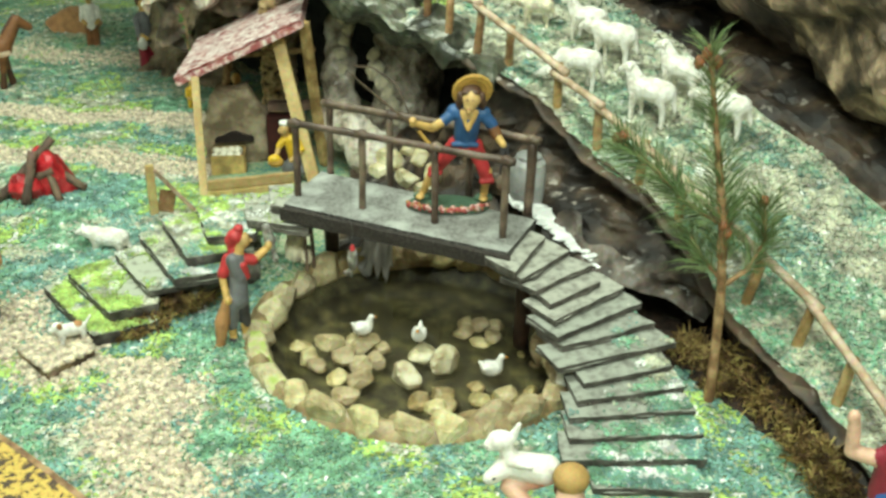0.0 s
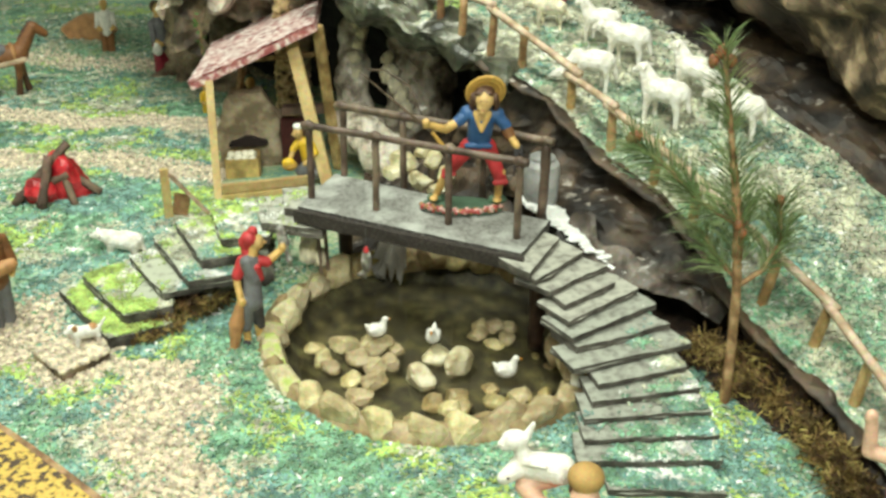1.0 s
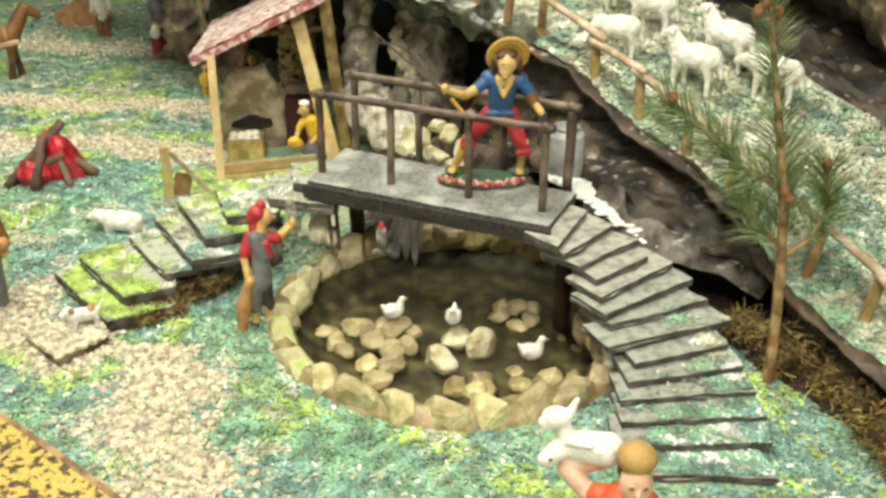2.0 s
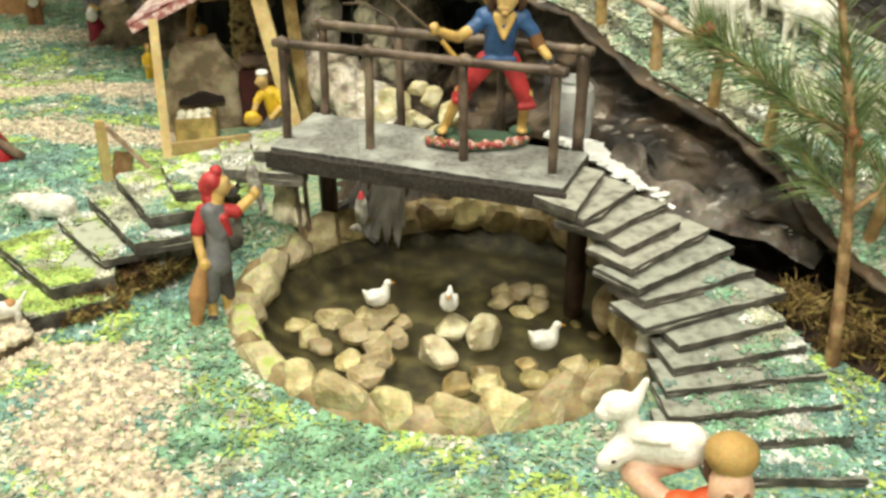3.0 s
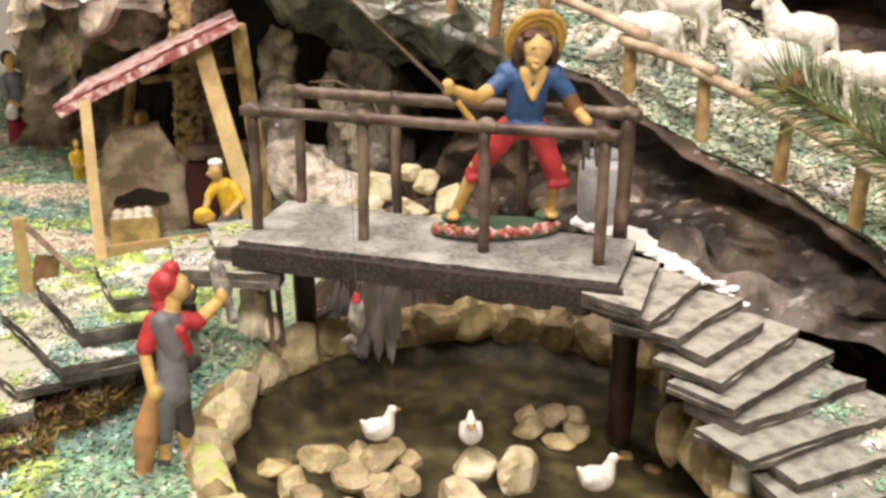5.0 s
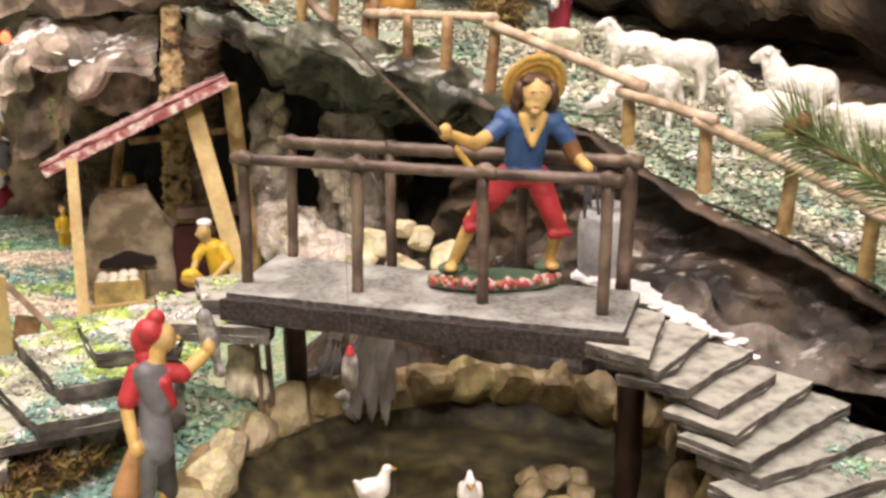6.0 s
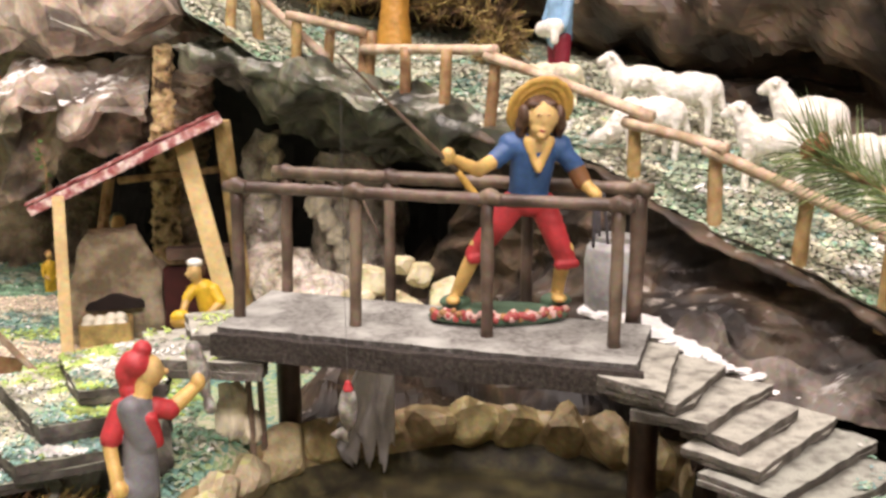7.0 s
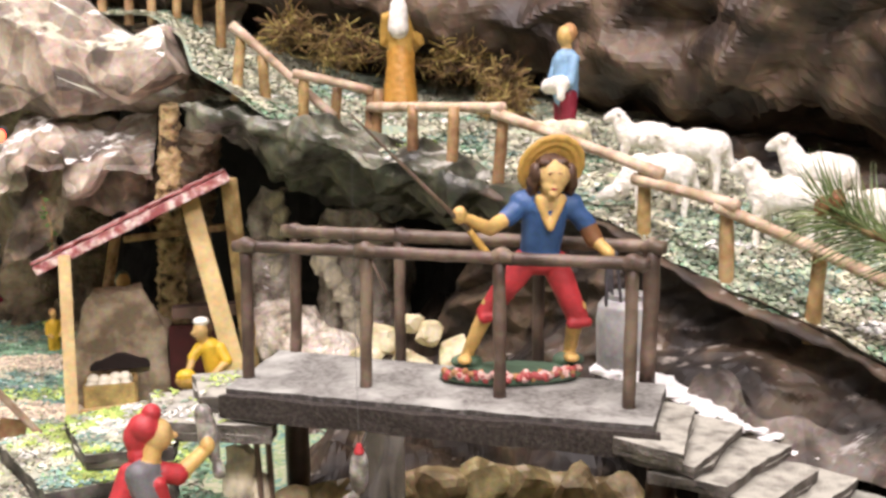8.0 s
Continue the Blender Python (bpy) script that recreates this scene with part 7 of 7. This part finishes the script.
def trees():
    v, f = rock_shape(45, (0.062, 0.042, 0.036), 4, 6, 0.02)
    v = v + crumple(v, 46, 34, 0.006)[:, None] * np.array([0.3, -0.7, 0.6])
    ob = mesh_object("paper_rock", v, f, "mound_foil")
    ob.location = (-0.250, 1.462, 0.268)
    tagged(ob, "grey folded paper rock on the mound beside the terrace", "rock")
    t = thing("dark_tree_trunk", "thick dark mossy tree trunk behind the stall", "tree trunk")
    part("trunk", stick([(-0.452, 1.780, -0.06), (-0.450, 1.775, 0.03), (-0.442, 1.75, 0.12), (-0.43, 1.72, 0.24)], [0.040, 0.034, 0.033, 0.04], 22, 0.35, 3, 12), "bark", t, smooth=True)
    for i, (dx, dy) in enumerate(((0.05, -0.03), (-0.045, -0.035), (0.0, -0.055))):
        part("root", stick([(-0.452, 1.780, -0.02), (-0.452 + dx * 0.7, 1.780 + dy * 0.7, -0.038), (-0.452 + dx * 1.4, 1.780 + dy * 1.4, -0.050)], [0.020, 0.013, 0.006], 10, 0.4, i), "bark", t, smooth=True)
    part("side_trunk", stick([(-0.365, 1.700, -0.06), (-0.362, 1.695, 0.04), (-0.352, 1.68, 0.12), (-0.34, 1.66, 0.22)], [0.034, 0.028, 0.026, 0.03], 20, 0.4, 9, 12), "bark", t, smooth=True)
    part("branch_stub", stick([(-0.445, 1.76, 0.09), (-0.425, 1.735, 0.115)], [0.012, 0.008], 10, 0.4, 2), "bark", t, smooth=True)
    t = thing("bark_post", "upright peeled ochre bark branch behind the stall", "bark branch")
    part("trunk", stick([(-0.233, 1.490, -0.04), (-0.232, 1.485, 0.06), (-0.227, 1.470, 0.14), (-0.222, 1.440, 0.232)], [0.019, 0.014, 0.014, 0.008], 24, 0.42, 8, 22), "pale_bark", t)
    part("bark_strip", stick([(-0.212, 1.495, -0.04), (-0.212, 1.490, 0.06), (-0.206, 1.478, 0.14), (-0.196, 1.450, 0.205)], [0.016, 0.012, 0.017, 0.020], 22, 0.5, 18, 20), "bark", t, "dark mottled bark behind the peeled strip")
    yb = thing("yellow_board", "mottled yellow board with dark specks and a brown edge", "board")
    edge = [(-0.345 + 0.030 * k, 0.672 - 0.0005 * k ** 2 - 0.018 * k) for k in range(10)]
    ring = edge + [(edge[-1][0] - 0.02, 0.36), (-0.345, 0.36)]
    inner = [(x - 0.0035, yy - 0.005) for x, yy in edge] + ring[-2:]
    part("face", prism(inner, 0.1185, 0.1215, 0.0008), "yellow_rock", yb)
    part("edge", prism(ring, 0.100, 0.1180, 0.002), "tan_edge", yb, "worn brown edge of the board")
    part("foot", prism([(-0.30, 0.45), (-0.23, 0.45), (-0.23, 0.50), (-0.30, 0.50)], -0.006, 0.0995, 0.002), "tan_edge", yb)
    l = thing("red_lamp", "small glowing red lamp in the cave passage", "lamp")
    v, f = ICO[2]
    b = mesh_object("bulb", v * np.array((0.005, 0.005, 0.006)), f, "led", l, "glowing red bulb", smooth=True)
    b.location = (-0.3775, 1.452, 0.2035)
    part("socket", stick([(-0.3785, 1.458, 0.2045), (-0.384, 1.485, 0.207)], 0.0042, 10), "dark", l)


def peat_bank():
    """Dark soil under the moss along the terrace's foot."""
    line = along([(0.232, 0.885), (0.262, 0.850), (0.285, 0.812), (0.304, 0.768), (0.316, 0.72), (0.332, 0.64)], 90)
    rows = []
    for i, p in enumerate(line):
        for k in range(22):
            u = k / 21
            rows.append((p[0] - 0.006 - 0.050 * max(0, 1 - i / 34) + (0.044 + 0.060 * max(0, 1 - i / 34)) * u, p[1] - 0.002 + (0.014 + 0.04 * max(0, 1 - i / 34)) * u, -0.004 + 0.024 * math.sin(math.pi * min(1, u * 1.15)) * (0.75 + 0.25 * math.sin(i * 0.4))))
    v = crumpled(np.array(rows), 90, 22, 91, ((0.03, 0.006), (0.012, 0.003)))
    # flat sheet in peat colour that paints the hollow behind the stairs as shaded
    X, Y = np.meshgrid(np.linspace(0.13, 0.32, 60), np.linspace(0.885, 1.06, 60), indexing="ij")
    u = np.stack([X, Y, 0.010 + 0.0 * X], axis=-1).reshape(-1, 3)
    u = crumpled(u, 60, 60, 93, ((0.03, 0.006), (0.012, 0.003)))
    tagged(mesh_object("hollow_floor", u, grid_faces(60, 60), "soil"), "dark sheet for the shade in the hollow behind the stairs", "soil", kind="structure")
    tagged(mesh_object("peat_bank", v, grid_faces(90, 22), "soil"), "dark peat bank at the foot of the terrace", "soil", kind="structure")


def far_clutter():
    tagged(rock("straw_sack", 351, (-0.700, 2.000, -0.040), (0.050, 0.035, 0.028), "tan", sub=3, planes=6), "tan straw sack lying far across the field", "sack")
    c = thing("cart_shaft", "pale wooden cart shaft behind the horse", "cart shaft")
    part("pole", beam((-0.735, 1.545, 0.020), (-0.640, 1.590, 0.036), 0.006, 0.006), "fence_rail", c)
    p = thing("ivy_sprig", "small green sprig clinging to the cave drape", "plant")
    base = Vector((-0.345, 1.482, 0.085))
    part("stem", stick([base, base + Vector((0.002, -0.004, 0.03)), base + Vector((-0.006, -0.006, 0.062))], [0.0012, 0.001, 0.0006], 6), "pine_stem", p)
    r = rng(61)
    leaf = [(0, 0, 0), (0.003, 0.0045, 0.0006), (0, 0.010, 0.0), (-0.003, 0.0045, 0.0006), (0, 0.0045, -0.0006)]
    faces = [(0, 1, 4), (1, 2, 4), (2, 3, 4), (3, 0, 4), (0, 4, 1), (1, 4, 2), (2, 4, 3), (3, 4, 0)]
    me = None
    for i in range(16):
        u = i / 15
        q = base + Vector((-0.006 * u * u, -0.005 * u, 0.062 * u))
        if me is None:
            ob = mesh_object("leaf", leaf, faces[:4], "ivy", p)
            me = ob.data
        else:
            ob = new("leaf", me)
            ob.parent = p
        ob.matrix_basis = Matrix.Translation(q) @ pose(0, 0, 0, r.uniform(-30, 40), r.uniform(-40, 40), r.uniform(0, 360))


grotto()
trees()
peat_bank()
far_clutter()
# ---------------------------------------------------------------- strewn sawdust and gravel
def fbm(x, y, s, seed):
    """Smooth lattice noise, four octaves, about -0.6 to 0.6."""
    tab = rng(int(seed * 100)).uniform(-1, 1, (128, 128))
    out, amp = np.zeros(len(x)), 0.55
    for k in range(4):
        a, b = (x + 7) * s * 2 ** k, (y + 7) * s * 2 ** k
        i, j = np.floor(a).astype(int), np.floor(b).astype(int)
        u, v = a - i, b - j
        u, v = u * u * (3 - 2 * u), v * v * (3 - 2 * v)
        g = lambda p, q: tab[(i + p) % 128, (j + q) % 128]
        out += amp * ((g(0, 0) * (1 - u) + g(1, 0) * u) * (1 - v) + (g(0, 1) * (1 - u) + g(1, 1) * u) * v)
        amp *= 0.55
    return out


def gravel_zone(x, y):
    """Sandy tracks: bands across the field and a path towards the viewer."""
    g = np.zeros(len(x))
    w = 0.012 * np.sin(x * 19) + 0.008 * np.sin(x * 47 + 1)
    for y0, h in ((1.325, 0.040), (1.50, 0.030), (1.80, 0.045)):
        g = np.maximum(g, np.exp(-((y + 0.12 * (x + 0.4) + w - y0) / h) ** 2) * (x < -0.24))
    path = -0.22 - 0.35 * (y - 0.80)
    g = np.maximum(g, np.exp(-((x - path + 0.01 * np.sin(y * 60)) / 0.046) ** 2) * (y < 0.86) * 0.85)
    g = np.maximum(g, np.exp(-((x + 0.39) / 0.06) ** 2 - ((y - 0.90) / 0.06) ** 2))
    g = np.maximum(g, np.exp(-((x + 0.315) / 0.045) ** 2 - ((y - 0.862) / 0.045) ** 2))
    return g


def strew():
    r = rng(99)
    groups = {k: ([], []) for k in ("teal", "green", "lime", "cream", "white_flock", "gravel", "sage")}

    lime_only, white_more, lime_near, sage_share = [0.0], [0.0], [0.0], [0.10]

    def place(x, y, z, small, pebble_ok, slope_pale):
        n = len(x)
        f1, f2, f3 = fbm(x, y, 16, 3.1), fbm(x, y, 30, 8.7), fbm(x, y, 11, 5.3)
        g = gravel_zone(x, y) * pebble_ok
        u = r.uniform(size=n)
        kind = np.where(f1 + 0.4 * (r.uniform(size=n) - 0.5) > 0.02, 0, 1)
        kind = np.where((fbm(x, y, 13, 8.7) + 0.22 * (r.uniform(size=n) - 0.5) > 0.33 - lime_near[0]) & (u < 0.85), 2, kind)
        slope_pale = slope_pale - (0.20 * np.clip((1.02 - y) / 0.12, 0, 1) if slope_pale > 0.4 else 0)
        pale_patch = fbm(x, y, 24, 12.3) + 0.5 * fbm(x, y, 70, 14.9) + 0.30 * (r.uniform(size=n) - 0.5)
        kind = np.where(pale_patch > 0.52 - 1.15 * slope_pale - 0.25 * np.maximum(0, f3), 3, kind)
        kind = np.where((u > 0.975) | (fbm(x, y, 34, 17.1) + 0.25 * (r.uniform(size=n) - 0.5) > 0.62 - 1.2 * white_more[0]), 4, kind)
        if lime_only[0] > 0:
            kind = np.where(fbm(x, y, 30, 21.7) + 0.25 * (r.uniform(size=n) - 0.5) > 0.30 - lime_only[0], 2, kind)
        kind = np.where((kind < 2) & (r.uniform(size=n) < sage_share[0] + 0.5 * f3), 6, kind)
        if lime_only[0] < 0:
            kind = np.where(kind == 2, 0, kind)
        kind = np.where(r.uniform(size=n) < np.clip(g * 2.6 - 0.7 + 0.8 * f2, 0, 0.985), 5, kind)
        return kind

    def add(x, y, zf, size, pebble_ok=1.0, pale=0.0):
        z = zf(x, y)
        kind = place(x, y, z, size, pebble_ok, pale)
        names = ("teal", "green", "lime", "cream", "white_flock", "gravel", "sage")
        for k, name in enumerate(names):
            m = kind == k
            px, py, pz = x[m], y[m], z[m]
            n = len(px)
            if name == "gravel":
                keep = r.uniform(size=n) < 0.80
                px, py, pz = px[keep], py[keep], pz[keep]
                n = len(px)
                v0, f0 = ICO[1]
                size_ = r.uniform(0.0017, 0.0032, (n, 1, 1)) * r.uniform(0.65, 1.3, (n, 1, 3)) * r.uniform(0.85, 1.15, (n, len(v0), 1))
                q = v0[None] * size_ + np.stack([px, py, pz + 0.0009], axis=1)[:, None]
                groups[name][0].append(q.reshape(-1, 3))
                groups[name][1].append((np.array(f0)[None] + counted[name] + len(v0) * np.arange(n)[:, None, None]).reshape(-1, 3))
                counted[name] += n * len(v0)
                continue
            ln = size * r.uniform(0.6, 1.4, n)
            wd = ln * r.uniform(0.26, 0.55, n)
            a = r.uniform(0, 2 * math.pi, n)
            tilt = r.normal(0, 0.18, n)
            d = np.stack([np.cos(a) * np.cos(tilt), np.sin(a) * np.cos(tilt), np.sin(tilt)], axis=1)
            roll = r.normal(0, 0.22, n)
            s = np.stack([-np.sin(a) * np.cos(roll), np.cos(a) * np.cos(roll), np.sin(roll)], axis=1)
            c = np.stack([px, py, pz + r.uniform(0.0003, 0.0016, n)], axis=1)
            up = np.array([0, 0, 1.0]) * (ln * 0.18)[:, None]
            q = np.stack([c - d * (ln / 2)[:, None] - s * (wd / 2)[:, None], c - d * (ln / 2)[:, None] + s * (wd / 2)[:, None] * 0.7, c + s * (wd / 2)[:, None] + up,
                          c + d * (ln / 2)[:, None] + s * (wd / 2)[:, None] * 0.6, c + d * (ln / 2)[:, None] - s * (wd / 2)[:, None] * 0.8, c - s * (wd / 2)[:, None] + up], axis=1)
            groups[name][0].append(q.reshape(-1, 3))
            b = counted[name]
            idx = b + 6 * np.arange(n)[:, None]
            groups[name][1].append(np.concatenate([idx + np.array([[0, 5, 2, 1]]), idx + np.array([[5, 4, 3, 2]])], axis=0))
            counted[name] += 6 * n

    counted = {k: 0 for k in groups}

    def ground_spots(n, x0, x1, y0, y1):
        x, y = r.uniform(x0, x1, n), r.uniform(y0, y1, n)
        rp = np.hypot(x - POND[0], y - POND[1])
        cx = np.interp(y, CREST_Y, CREST_X)
        steps = (x > 0.125) & (x < 0.228) & (y > 0.70)
        ok = (rp > 0.157) & np.where(y < 1.25, x < cx - 0.03, x < -0.15) & ~steps & ~((y > 1.06) & (x > -0.16)) & ~((x > -0.28) & (x < -0.15) & (y > 1.21) & (y < 1.35))
        return x[ok], y[ok]

    add(*ground_spots(100000, -0.42, 0.36, 0.56, 1.25), ground_z, 0.0050, 1.0, 0.02)
    lime_near[0] = 0.10
    add(*ground_spots(36000, -0.75, -0.2, 1.0, 1.6), ground_z, 0.0056, 1.0, 0.16)
    add(*ground_spots(26000, -1.05, -0.3, 1.45, 2.3), ground_z, 0.0066, 1.0, 0.18)

    lime_near[0], sage_share[0] = -0.25, 0.62

    def hill_spots(n, y0, y1, wide):
        y = r.uniform(y0, y1, n)
        x0 = np.interp(y, CREST_Y, CREST_X)
        x = x0 + 0.004 + r.uniform(size=n) * wide
        ok = x < np.where(y < 1.36, wall_x(y) + 0.004 + 0.012 * fbm(x, y, 30, 4.4), wall_x(y) + 0.15)
        return x[ok], y[ok]

    add(*hill_spots(72000, 0.60, 1.34, 0.30), hill_z, 0.0056, 0.0, 0.50)
    add(*hill_spots(26000, 1.25, 1.66, 0.48), hill_z, 0.0058, 0.0, 0.62)
    sage_share[0] = 0.10
    # flock on the slate steps
    for side, n in (("left", 52000), ("right", 60000), ("foot", 3000)):
        mine = [s for s in SLABS if s[2] == side]
        xs_ = [p[0] for s in mine for p in s[1]]
        ys_ = [p[1] for s in mine for p in s[1]]
        x, y = r.uniform(min(xs_), max(xs_), n), r.uniform(min(ys_), max(ys_), n)
        z = np.full(n, -1.0)
        for top, ring, _ in mine:
            c = np.array(ring)
            inside = np.ones(n, bool)
            for k in range(len(c)):
                a, b = c[k], c[(k + 1) % len(c)]
                e = b - a
                inside &= (e[0] * (y - a[1]) - e[1] * (x - a[0])) > 0.00003
            z = np.where(inside, np.maximum(z, top), z)
        ok = z > -0.5
        if side == "right":
            edge = (x - 0.19) / 0.05 + (0.83 - y) / 0.10 + 1.5 * fbm(x, y, 40, 6.1) + 0.30 * r.normal(size=n)
            ok &= edge > 0.45
            lime_only[0], white_more[0] = -1.0, 0.16
            add(x[ok], y[ok], lambda a, b, zz=z[ok]: zz, 0.0032, 0.0, 0.10)
            lime_only[0], white_more[0] = 0.0, 0.0
        elif side == "foot":
            add(x[ok], y[ok], lambda a, b, zz=z[ok]: zz, 0.0036)
        else:
            ok &= (fbm(x, y, 22, 2.2) + 0.4 * (r.uniform(size=n) - 0.5) > -0.30) & ((z < 0.07) | (r.uniform(size=n) < 0.12))
            lime_only[0], white_more[0] = 0.20, 0.30
            add(x[ok], y[ok], lambda a, b, zz=z[ok]: zz, 0.0034, 0.0, 0.34)
            lime_only[0], white_more[0] = 0.0, 0.0
    labels = {"teal": "teal dyed sawdust flakes", "green": "green dyed sawdust flakes", "lime": "lime green sawdust flakes", "sage": "sage green sawdust flakes", "cream": "pale cream wood shavings", "white_flock": "white flock specks", "gravel": "beige pebbles forming sandy tracks"}
    for name, (vs, fs) in groups.items():
        if not vs:
            continue
        ob = mesh_object("gravel" if name == "gravel" else "sawdust", np.vstack(vs), np.vstack(fs), name)
        tagged(ob, labels[name] + " strewn over the board", "gravel" if name == "gravel" else "sawdust", kind="stuff")


strew()
